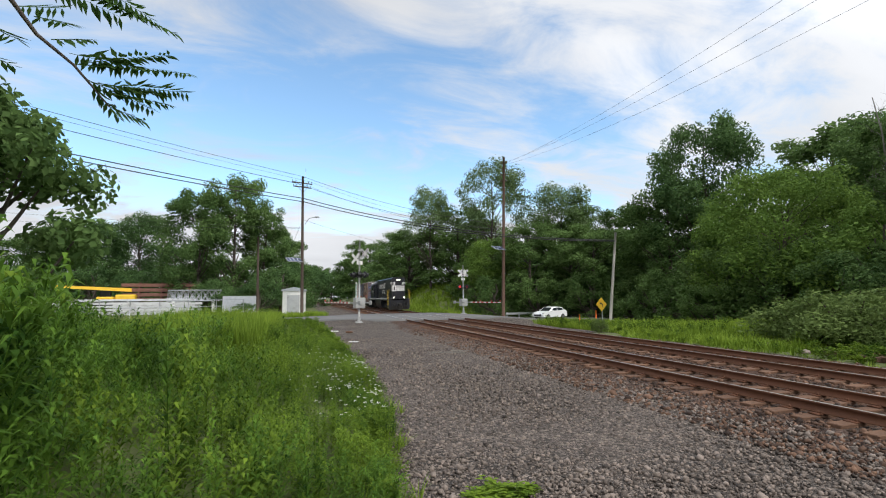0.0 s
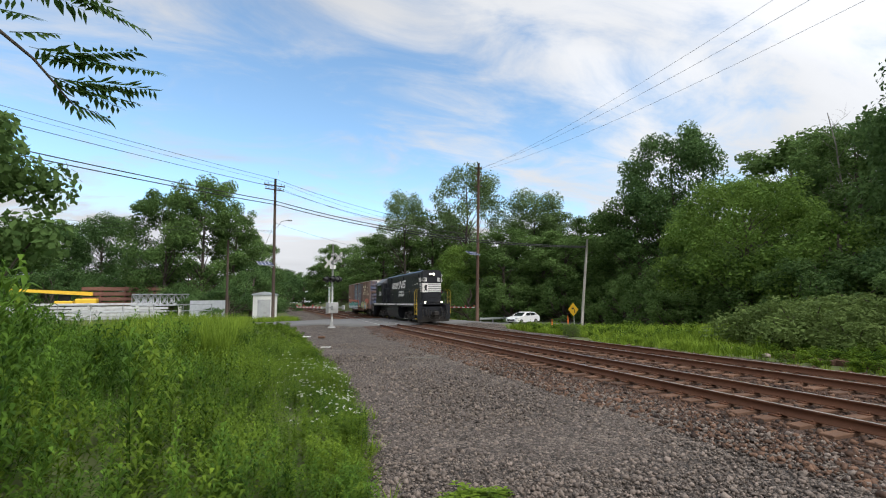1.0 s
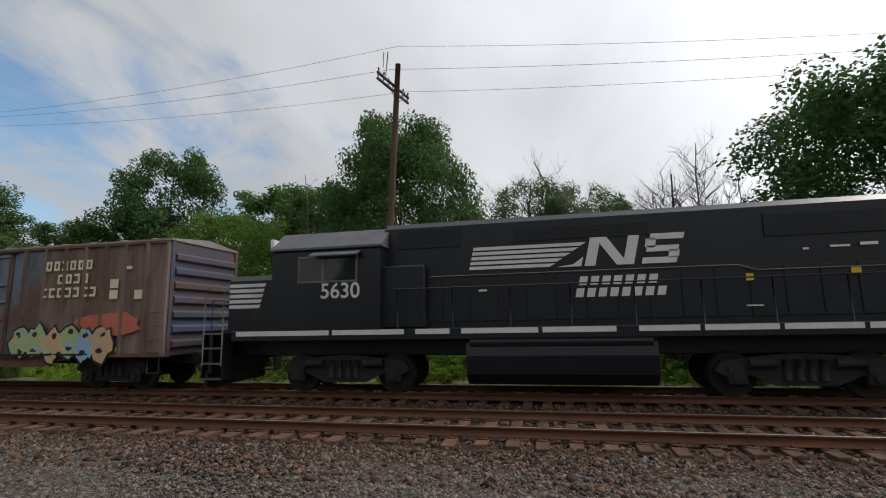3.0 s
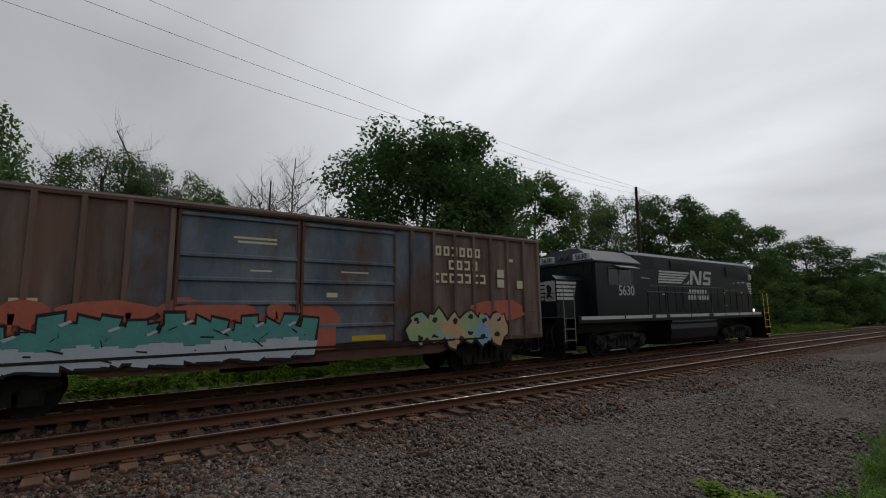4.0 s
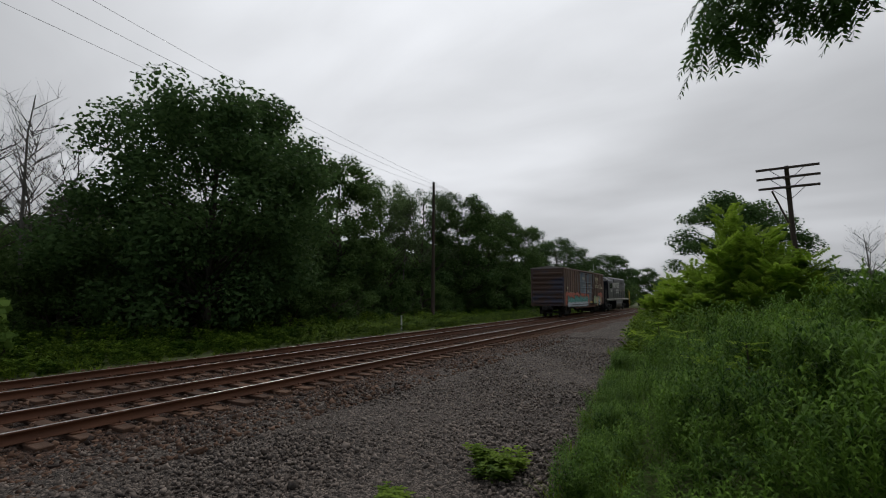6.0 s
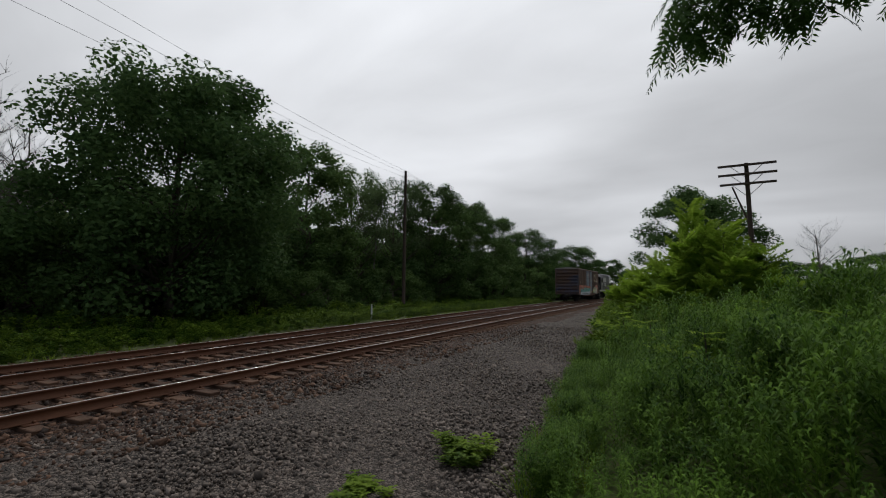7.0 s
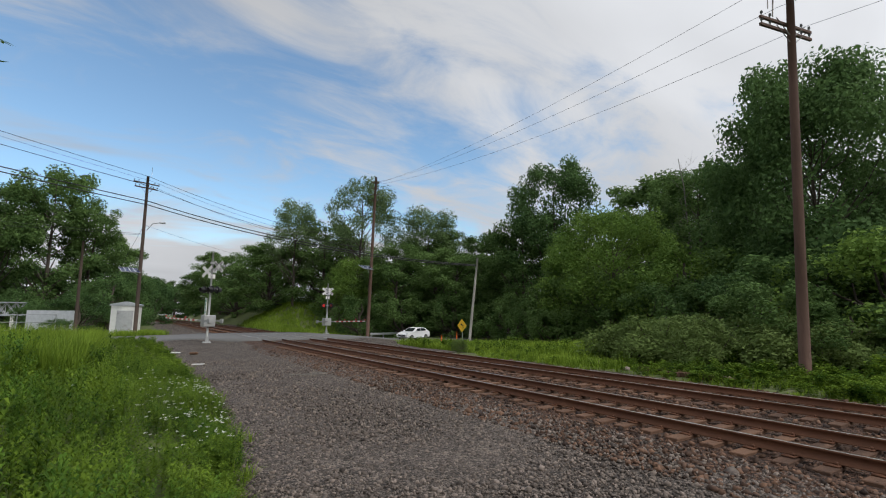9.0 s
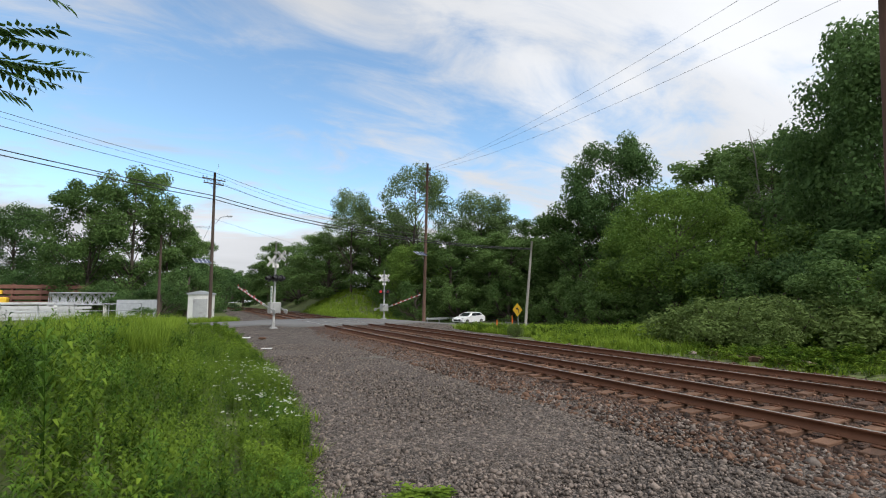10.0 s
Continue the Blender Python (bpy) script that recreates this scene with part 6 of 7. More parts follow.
def build_crane(at, turn):
    c = empty("crane", at, turn, label="yellow mobile crane with lowered boom", category="crane")
    bm = bmesh.new()
    box(bm, -3.5, 3.5, -1.2, 1.2, 0.8, 1.7, 0.08)
    part("chassis", bm, M_GRIME, c)
    bm = bmesh.new()
    box(bm, 0.6, 3.0, -1.0, 1.0, 1.7, 2.6, 0.12); box(bm, -1.6, 0.4, -1.0, 0.6, 1.7, 2.3, 0.1)
    part("upperworks", bm, M_PLANT_YEL, c)
    bm = bmesh.new()
    box(bm, -1.5, -0.2, 0.62, 1.15, 1.8, 3.2, 0.06)
    part("cab", bm, M_GLASS, c)
    bm = bmesh.new()
    prism(bm, [(2.4, 3.0), (2.4, 3.5), (-7.5, 4.0), (-7.5, 3.65)], -0.3, 0.3, "y")
    box(bm, -8.6, -7.2, -0.45, 0.45, 3.3, 4.2, 0.06)
    part("boom", bm, M_PLANT_YEL, c)
    for x in (-2.6, -1.2, 1.2, 2.6):
        for s in (-1, 1):
            bm = bmesh.new()
            disc(bm, (x, s * 1.1, 0.55), (0, 1, 0), 0.55, 0.4, 18)
            part("wheel", bm, M_TYRE, c)


build_crane((-25.5, 77.5, 0.3), 8)
bm = bmesh.new()
for k in range(14):
    prism(bm, [(-9.4 + k * 0.30, 0), (-9.12 + k * 0.30, 0.04), (-9.10 + k * 0.30, 0.06), (-9.38 + k * 0.30, 0.02)], 0.1, 2.5, "z")
fp = part("yard_fence", bm, M_GALV)
fp.matrix_basis = pose(0.0, 66, 0.0)
tagged(fp, "grey corrugated metal yard fence panel", "fence")
bm = bmesh.new()
for k in range(6):
    tube(bm, [(-20 + k * 3.0, 0, 0), (-20 + k * 3.0, 0, 2.0)], 0.05, 6)
for z in (0.4, 1.2, 1.95):
    tube(bm, [(-20, 0, z), (-5, 0, z)], 0.035, 5)
fr = part("pipe_fence", bm, M_GALV)
fr.matrix_basis = pose(-1.5, 62.0, 0.1)
tagged(fr, "grey pipe rail fence along the yard", "fence")
# yellow machine behind the southern bushes


def build_excavator(at, turn):
    e = empty("excavator", at, turn, label="yellow tracked excavator behind the bushes", category="excavator")
    bm = bmesh.new()
    box(bm, -2.0, 1.4, -1.1, 1.1, 1.1, 2.2, 0.15)
    part("upperworks", bm, M_PLANT_YEL, e)
    bm = bmesh.new()
    box(bm, 0.2, 1.6, 0.2, 1.1, 1.2, 2.9, 0.1)
    part("cab", bm, M_GLASS, e)
    for sy in (-1, 1):
        bm = bmesh.new()
        y0, y1 = sorted((sy * 0.75, sy * 1.3))
        prism(bm, [(-1.9, 0.0), (1.9, 0.0), (2.3, 0.45), (1.9, 0.9), (-1.9, 0.9), (-2.3, 0.45)], y0, y1, "y")
        part("track", bm, M_GRIME, e)
    bm = bmesh.new()
    prism(bm, [(1.3, 1.6), (1.3, 2.1), (3.6, 4.0), (5.6, 3.6), (5.5, 3.2), (3.7, 3.5)], -0.55, -0.15, "y")
    part("boom", bm, M_PLANT_YEL, e)
    bm = bmesh.new()
    prism(bm, [(5.3, 3.7), (5.7, 3.6), (5.2, 1.4), (4.9, 1.4)], -0.5, -0.2, "y")
    part("stick", bm, M_PLANT_YEL, e)


build_excavator((-17.5, -38, 0.3), 60)
# ---- undergrowth ----
rng = random.Random(21)
for y in np.arange(-118, 34, 4.3):
    for row, (x0, h0) in enumerate(((26.5, 3.6), (31.0, 6.2), (37.0, 8.0))):
        x = x0 + rng.uniform(-1.3, 1.3) - (0.05 * max(0, -y - 40))
        yy = float(y) + rng.uniform(-1, 1)
        if (row == 0 and (-24 < yy < -3 or yy > 12)) or (row == 1 and yy > 24) or (row == 1 and -12 < yy < -6) or (row == 2 and -15 < yy < -6):
            continue
        h = h0 * rng.uniform(0.75, 1.25)
        tree("light_bush" if yy > -7 and rng.random() < 0.3 else "bush" if row == 0 or rng.random() < 0.4 else "shrub", x, yy, -0.35, h, h * rng.uniform(0.46, 0.6) + 1.1, rng.uniform(0, 360), "dense green shrub at the wood's edge", "shrub", "shrubs at the wood's edge")
for x, y, h in ((26, 60, 6), (31, 57, 5.5), (36, 52, 6), (40, 47, 6.5), (38, 41, 6), (36, 36, 5), (34.5, 32, 4.2), (28.5, 73, 7), (34, 66, 8), (44, 55, 9), (19, 112, 9), (20, 128, 9), (33, 90, 12), (24, 104, 12)):
    tree("bush", x, y, ground_z(x, y) - 0.2, h, h * 0.55 + 0.8, rng.uniform(0, 360), "dense green shrub at the wood's edge", "shrub", "shrubs at the wood's edge")
for x, y, h in ((33, -8.5, 4.6), (36, -11, 5.6), (31.5, -11.8, 4.4), (40, -9, 6.4), (36, -6.5, 5.4), (30.5, -7.5, 3.4), (39.5, -12.5, 6.6), (33.5, -13.5, 5.0), (43, -10.5, 7.5), (43, -6, 7)):
    tree("bush", x, y, -0.35, h, h * 0.4 + 0.9, rng.uniform(0, 360), "dense green shrub at the wood's edge", "shrub", "shrubs at the wood's edge")
for x, y, h in ((-9, 70, 3.2), (-12, 78, 5), (-5.5, 72, 4.5), (-2.5, 78, 7), (-18, 88, 7), (-26, 92, 7), (-34, 95, 8), (-42, 90, 8), (-6.5, 63, 1.6), (-2.8, 84, 9), (2.5, 120, 9), (-1, 105, 9)):
    tree("shrub", x, y, 0, h, h * 0.5 + 0.8, rng.uniform(0, 360), "green shrub behind the yard", "shrub", "shrubs round the yard")
for x, y, h, r in ((21.4, 14.6, 1.8, 2.0), (22.6, 14.0, 2.3, 3.2), (24.6, 11.4, 2.5, 3.4), (25.2, 8.6, 2.1, 2.8), (21.8, 11.8, 1.7, 2.2)):
    tree("hedge", x, y, -0.3, h + 0.2, r, rng.uniform(0, 360), "low spreading grey-green thicket beside the track", "thicket", "low thickets")
tree("hedge", 17.0, 24.0, -0.1, 0.9, 0.45, 30, "small dark spiky bush beside the track", "bush", "low thickets")
for x, y, h, r in ((18.9, -4.8, 2.5, 0.95), (20.2, -5.6, 1.7, 0.7), (19.5, 2.2, 0.9, 0.6), (21.0, -0.5, 1.0, 0.6)):
    tree("broad_sapling", x, y, -0.25, h + 0.2, r, rng.uniform(0, 360), "light green broad-leaved sapling in the verge", "sapling", "saplings in the verge")
for x, y, h, r in ((-0.6, -24.5, 5.5, 1.6), (-1.8, -23.0, 4.4, 1.6), (-1.2, -24.6, 4.6, 1.5), (0.9, -27.0, 3.4, 1.6), (2.2, -30.5, 3.0, 1.4), (-3.2, -22.5, 3.4, 1.6), (3.2, -34.5, 2.6, 1.3), (0.2, -22.5, 2.6, 1.4)):
    tree("heaven", x, y, 0.1, h * 1.05, r * 1.1, rng.uniform(0, 360), "bright green young tree of heaven", "sapling", "young trees in the weeds")
for x, y, h, r in ((-2.2, -4.6, 1.35, 0.75), (-3.1, -4.3, 1.6, 0.8), (-2.9, -6.0, 1.6, 0.8), (-1.0, -7.2, 1.3, 0.7), (-0.4, -9.5, 1.4, 0.8), (-2.2, -8.8, 1.6, 0.8), (0.6, -12.0, 1.5, 0.8), (-1.6, -12.5, 1.7, 0.9), (1.6, -16.0, 1.6, 0.9), (-3.8, -10.5, 1.7, 0.9), (-4.2, 5.2, 1.5, 0.8), (-5.6, 8.0, 1.6, 0.9), (-6.2, 10.6, 1.5, 0.9), (-4.9, 12.5, 1.4, 0.8)):
    tree("sprout", x, y, ground_z(x, y) - 0.02, h * (0.76 if y < 0 else 1), r, rng.uniform(0, 360), "green sprout with long compound leaves among the weeds", "sapling", "sprouts in the weeds")
for x, y, h, r in ((50, 100, 15, 8), (40, 98, 15, 8), (62, 84, 16, 8), (56, 66, 13, 7), (52, 78, 14, 7), (2, 138, 12, 4.5), (-1, 155, 13, 6), (-4, 180, 14, 7), (14, 222, 15, 7), (24, 205, 16, 8), (0, 232, 14, 8), (30, 165, 15, 8), (27, 125, 14, 7)):
    tree("far", x, y, 0, h, r, rng.uniform(0, 360), "distant green tree of the wood", "tree", "distant wood")
for y in np.arange(-150, 150, 10.0):
    x = 62 + rng.uniform(-4, 4) + (14 if y > 30 else 0)
    tree("far", x, float(y), -0.5, rng.uniform(13, 17) * (0.65 if -25 < y < -10 else 1), rng.uniform(6.5, 8.5), rng.uniform(0, 360), "distant green tree of the wood", "tree", "distant wood")
for y in np.arange(-110, 20, 9.0):
    tree("far", 45 + rng.uniform(-3, 3), float(y), -0.5, rng.uniform(9, 12.5) * (0.6 if -18 < y < -8 else 1), rng.uniform(5.5, 7), rng.uniform(0, 360), "distant green tree of the wood", "tree", "distant wood")
for x in np.arange(-150, 60, 14.0):
    tree("far", float(x), 265 + rng.uniform(-15, 15), 0, rng.uniform(13, 18), rng.uniform(9, 11), rng.uniform(0, 360), "distant green tree of the wood", "tree", "distant wood")
for x in np.arange(-150, 20, 15.0):
    tree("far", float(x), -235 + rng.uniform(-10, 10), 0, rng.uniform(9, 12), rng.uniform(9, 11), rng.uniform(0, 360), "distant green tree of the wood", "tree", "distant wood")
for y in np.arange(-230, 260, 22.0):
    tree("far", -120 + rng.uniform(-15, 15), float(y), 0, rng.uniform(12, 16), rng.uniform(9, 12), rng.uniform(0, 360), "distant green tree of the wood", "tree", "distant wood")


def bare_tree(x, y, h, seed, mat, label, r0=0.16, limbs=16, spread=2.2, bend=0.5):
    rg = random.Random(seed)
    ls = []
    for k in range(limbs):
        z = h * rg.uniform(0.40, 0.92)
        a = rg.uniform(0, math.tau)
        d = spread * (1.15 - z / h) * rg.uniform(0.6, 1.4) + 0.3
        c = Vector((d * math.cos(a), d * math.sin(a), z + d * rg.uniform(0.5, 1.2)))
        b = Vector((0, 0, z))
        ls.append((b, (b + c) / 2 + Vector((rg.uniform(-0.2, 0.2), rg.uniform(-0.2, 0.2), rg.uniform(-0.1, 0.3))), c))
    me = wood_mesh("trunk", ls, h, r0, seed, bend, True)
    t = empty("dead_tree", (x, y, -0.4), label=label, category="tree", group="bare trees")
    part_mesh("trunk", me, mat, t)
    return t


for y in np.arange(-150, -56, 7.0):
    tree("bush", 25.5 + 0.055 * (float(y) + 56) + rng.uniform(-1, 1), float(y), -0.3, rng.uniform(5.5, 8.5), rng.uniform(3.6, 4.8), rng.uniform(0, 360), "dense green shrub at the wood's edge", "shrub", "shrubs at the wood's edge")
bare_tree(35.0, -8.6, 12.9, 5, M_BARK, "dark crooked dead tree with broken limbs", 0.26, 20, 2.4, 1.3)
bare_tree(33.5, -10.6, 14.6, 6, M_DEADWOOD, "pale bare dead tree with fine twigs", 0.16, 34, 3.2)
bare_tree(36.0, -0.2, 15.0, 7, M_DEADWOOD, "grey half-dead tree with bare branches", 0.20, 32, 3.6, 0.8)
bare_tree(38.5, 3.2, 13.5, 9, M_DEADWOOD, "grey half-dead tree with bare branches", 0.16, 28, 3.2, 0.7)
bare_tree(34.2, -13.0, 12.5, 15, M_DEADWOOD, "grey half-dead tree with bare branches", 0.14, 26, 2.8, 0.6)
bare_tree(37.5, -4.5, 12.0, 16, M_BARK, "dark bare tree behind the shrubs", 0.16, 24, 2.6, 0.8)
for x, y, h, k in ((33.0, -7.4, 11.0, 31), (36.4, -11.8, 13.2, 32), (34.8, -9.7, 12.2, 33), (38.0, -7.0, 11.5, 34), (37.2, -13.6, 12.0, 35), (35.5, -2.0, 13.0, 36), (38.0, 0.8, 14.2, 37)):
    bare_tree(x, y, h, k, M_BARK if k % 2 else M_DEADWOOD, "thin bare grey tree with tangled twigs", 0.12, 44, 3.2, 0.8)
bare_tree(-16, -73, 10.2, 41, M_DEADWOOD, "small grey bare tree beyond the weeds", 0.16, 30, 3.4, 0.6)
bare_tree(54, 29.5, 22.0, 8, M_DEADWOOD, "grey bare dead treetop above the wood", 0.2, 20, 2.6)
bare_tree(29.0, -41.5, 13.0, 10, M_DEADWOOD, "pale slender bare trunk at the wood's edge", 0.13, 14, 1.8)
bare_tree(29.5, 1.5, 8.0, 12, M_DEADWOOD, "pale slender bare trunk at the wood's edge", 0.10, 8, 1.5)

# ---- near tree and overhanging branches west of the camera ----
tree_kind("near", 12, M_LEAF, leaves=13500, clumps=70, low=0.04, r=2.4, top=6.0, leaf=(0.20, 0.12))
KIND_SIZE["near"] = (6, 2.4)
tree("near", -6.7, 11.9, 0.4, 6.3, 2.2, 40, "young broad-leaved tree with withered brown clusters, standing in the weeds", group="trees west of the tracks")
tree("near", -7.9, 10.4, 0.4, 4.0, 2.0, 250, "young broad-leaved tree with withered brown clusters, standing in the weeds", group="trees west of the tracks")
tree("near", -9.2, 11.6, 0.4, 6.6, 2.5, 160, "young broad-leaved tree with withered brown clusters, standing in the weeds", group="trees west of the tracks")
M_DRY = material("withered_leaf", (0.12, 0.07, 0.03), (0.30, 0.19, 0.09), rough=0.9, scale=3, fine=30, bump=0, island=0.6)
nrg = np.random.default_rng(5)
for (x, y, z) in ((-6.7, 10.9, 3.3), (-6.2, 11.2, 3.0), (-7.3, 10.8, 2.9)):
    C = nrg.normal(0, 1, (90, 3)) * [0.12, 0.12, 0.34] + [x, y, z]
    V, F = leaf_quads(nrg, C, nrg.normal(0, 1, (90, 3)), 0.16, 0.07)
    tagged(part_mesh("withered_cluster", arrays_mesh("withered_cluster", V, F), M_DRY), "brown withered leaf cluster hanging in the tree", "leaf cluster", group="withered clusters")


M_FROND = leaf_material("frond_leaf", (0.03, 0.07, 0.018), (0.08, 0.15, 0.035))


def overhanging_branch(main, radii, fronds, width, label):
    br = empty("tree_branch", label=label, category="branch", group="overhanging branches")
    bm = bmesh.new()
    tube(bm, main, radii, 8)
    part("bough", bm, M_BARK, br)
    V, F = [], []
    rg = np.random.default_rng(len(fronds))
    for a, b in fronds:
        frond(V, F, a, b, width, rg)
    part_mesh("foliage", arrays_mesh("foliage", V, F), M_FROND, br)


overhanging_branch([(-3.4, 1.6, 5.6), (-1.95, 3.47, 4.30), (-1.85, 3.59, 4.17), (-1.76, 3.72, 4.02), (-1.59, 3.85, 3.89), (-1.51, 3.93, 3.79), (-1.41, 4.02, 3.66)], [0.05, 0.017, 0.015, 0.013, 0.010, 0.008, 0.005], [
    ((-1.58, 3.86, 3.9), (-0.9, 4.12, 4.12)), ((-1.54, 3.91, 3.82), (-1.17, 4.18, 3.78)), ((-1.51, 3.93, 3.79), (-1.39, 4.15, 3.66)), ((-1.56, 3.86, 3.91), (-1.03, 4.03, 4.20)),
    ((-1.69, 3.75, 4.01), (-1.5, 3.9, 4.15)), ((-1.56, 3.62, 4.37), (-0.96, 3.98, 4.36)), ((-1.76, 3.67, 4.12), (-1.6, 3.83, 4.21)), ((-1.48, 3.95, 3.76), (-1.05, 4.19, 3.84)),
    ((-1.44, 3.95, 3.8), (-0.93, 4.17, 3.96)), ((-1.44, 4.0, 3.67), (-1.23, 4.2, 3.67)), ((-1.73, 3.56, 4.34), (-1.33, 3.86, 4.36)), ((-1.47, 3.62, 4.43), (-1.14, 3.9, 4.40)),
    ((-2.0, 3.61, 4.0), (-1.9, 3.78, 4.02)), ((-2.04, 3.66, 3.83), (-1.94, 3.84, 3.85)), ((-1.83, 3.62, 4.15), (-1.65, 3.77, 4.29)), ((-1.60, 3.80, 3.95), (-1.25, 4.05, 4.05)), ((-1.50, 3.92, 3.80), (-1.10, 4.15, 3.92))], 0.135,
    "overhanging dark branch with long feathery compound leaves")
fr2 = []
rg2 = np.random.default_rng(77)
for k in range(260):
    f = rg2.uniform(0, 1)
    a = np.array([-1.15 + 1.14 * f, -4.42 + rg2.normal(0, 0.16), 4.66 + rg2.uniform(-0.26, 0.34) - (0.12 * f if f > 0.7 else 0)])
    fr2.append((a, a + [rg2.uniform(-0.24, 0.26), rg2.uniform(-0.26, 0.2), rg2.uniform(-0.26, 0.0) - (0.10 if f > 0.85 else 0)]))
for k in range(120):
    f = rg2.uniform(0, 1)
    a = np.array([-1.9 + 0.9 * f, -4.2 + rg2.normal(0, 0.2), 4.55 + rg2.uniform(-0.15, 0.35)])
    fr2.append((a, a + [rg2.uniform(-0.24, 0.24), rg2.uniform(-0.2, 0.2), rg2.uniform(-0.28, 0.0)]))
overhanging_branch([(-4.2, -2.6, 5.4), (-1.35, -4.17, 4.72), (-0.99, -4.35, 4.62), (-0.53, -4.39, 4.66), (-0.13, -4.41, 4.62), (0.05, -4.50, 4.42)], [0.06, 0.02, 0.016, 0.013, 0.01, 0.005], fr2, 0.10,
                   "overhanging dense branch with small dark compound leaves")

# ---- weeds and grass ----


def weed_template(seed, h=1.0, leaves=46, length=0.15, width=0.026, branchy=0):
    rg = np.random.default_rng(seed)
    V, F = [], []
    stems = [((0, 0, 0), (rg.normal(0, 0.08), rg.normal(0, 0.08), h))]
    for k in range(branchy):
        z = h * rg.uniform(0.35, 0.75); a = rg.uniform(0, math.tau)
        stems.append(((0, 0, z), (0.25 * math.cos(a), 0.25 * math.sin(a), z + h * 0.3)))
    for si, (b, t) in enumerate(stems):
        b, t = np.array(b), np.array(t)
        i = len(V)
        V += [b + [0.004, 0, 0], b - [0.004, 0, 0], t - [0.002, 0, 0], t + [0.002, 0, 0]]
        F.append((i, i + 1, i + 2, i + 3))
        n = leaves if si == 0 else leaves // 3
        for k in range(n):
            f = 0.12 + 0.88 * (k / n)
            p = b + (t - b) * f
            a = k * 2.4 + rg.uniform(-0.4, 0.4)
            L = length * (1.15 - 0.75 * f ** 3) * rg.uniform(0.7, 1.25)
            d = np.array([math.cos(a), math.sin(a), 0.95 - 0.6 * rg.uniform(0, 1)]); d /= np.linalg.norm(d)
            s = np.array([-math.sin(a), math.cos(a), 0.0])
            w = width * rg.uniform(0.7, 1.3)
            i = len(V)
            V += [p, p + d * L * 0.5 + s * w + [0, 0, 0.02], p + d * L - [0, 0, L * 0.25], p + d * L * 0.5 - s * w + [0, 0, 0.02]]
            F.append((i, i + 1, i + 2, i + 3))
    return np.array(V), np.array(F)


def grass_template(seed, blades=14, h=1.0, spread=0.10, width=0.012):
    rg = np.random.default_rng(seed)
    V, F = [], []
    for k in range(blades):
        a = rg.uniform(0, math.tau); r = spread * rg.uniform(0, 1)
        p = np.array([r * math.cos(a), r * math.sin(a), 0])
        L = h * rg.uniform(0.6, 1.1); lean = rg.uniform(0.05, 0.45)
        d = np.array([math.cos(a) * lean, math.sin(a) * lean, 1.0])
        s = np.array([-math.sin(a), math.cos(a), 0]) * width
        i = len(V)
        m = p + d * L * 0.55
        V += [p - s, p + s, m + s * 0.8, m - s * 0.8, p + np.array([d[0] * 1.5, d[1] * 1.5, 0.92]) * L]
        F += [(i, i + 1, i + 2, i + 3), (i + 3, i + 2, i + 4, i + 4)]
    V = np.array(V)
    F = [f for f in F]
    return V, np.array([f if f[2] != f[3] else (f[0], f[1], f[2], f[0]) for f in F])


def scatter(name, templates, spots, mat, label, category):
    """Many plants in one mesh; spots: rows of x, y, z, height, turn, template number."""
    Vs, Fs, base = [], [], 0
    for x, y, z, h, turn, k in spots:
        V, F = templates[int(k)]
        c, s = math.cos(turn), math.sin(turn)
        w = 0.35 + 0.65 * h
        Vs.append(np.column_stack([(V[:, 0] * c - V[:, 1] * s) * w + x, (V[:, 0] * s + V[:, 1] * c) * w + y, V[:, 2] * h + z]))
        Fs.append(F + base); base += len(V)
    V, F = np.concatenate(Vs), np.concatenate(Fs)
    me = bpy.data.meshes.new(name)
    tri = F[:, 3] == F[:, 0]
    me.vertices.add(len(V)); me.vertices.foreach_set("co", V.astype(np.float32).ravel())
    sizes = np.where(tri, 3, 4)
    loops = np.concatenate([F[i, :sizes[i]] for i in range(0)] or [F.ravel()]) if not tri.any() else F[np.arange(4)[None, :] < sizes[:, None]]
    starts = np.concatenate([[0], np.cumsum(sizes)[:-1]])
    me.loops.add(len(loops)); me.loops.foreach_set("vertex_index", loops.astype(np.int32))
    me.polygons.add(len(F)); me.polygons.foreach_set("loop_start", starts.astype(np.int32)); me.polygons.foreach_set("loop_total", sizes.astype(np.int32))
    me.update(calc_edges=True)
    tagged(part_mesh(name, me, mat), label, category, kind="stuff")


weeds = [weed_template(s, leaves=44, length=0.15, width=0.0165) for s in (1, 2)] + [weed_template(s, leaves=26, length=0.12, width=0.019, branchy=3) for s in (3, 4)]
deep = [weed_template(s, leaves=50, length=0.17, width=0.0125) for s in (11, 12)] + [weed_template(s, leaves=30, length=0.15, width=0.014, branchy=3) for s in (13, 14)]
leafy = [weed_template(s, leaves=20, length=0.24, width=0.065, branchy=2) for s in (7, 8, 9)]
coarse = [weed_template(s, leaves=22, length=0.26, width=0.05, branchy=2) for s in (5, 6)]
grasses = [grass_template(s) for s in (1, 2, 3)]


def weed_height(x, y):
    d = weed_edge(y) - x
    return (0.48 + (0.75 if y < 0 else 0.58) * min(1.0, d / 2.4) + 0.28 * min(1.0, max(0.0, -x - 1.0) / 2)) * (0.9 + 0.75 * noise.noise(Vector((x * 1.1, y * 1.1, 2)))) * (1.08 if y < 0 else 1.12 - 0.32 * yard_gap(x, y))


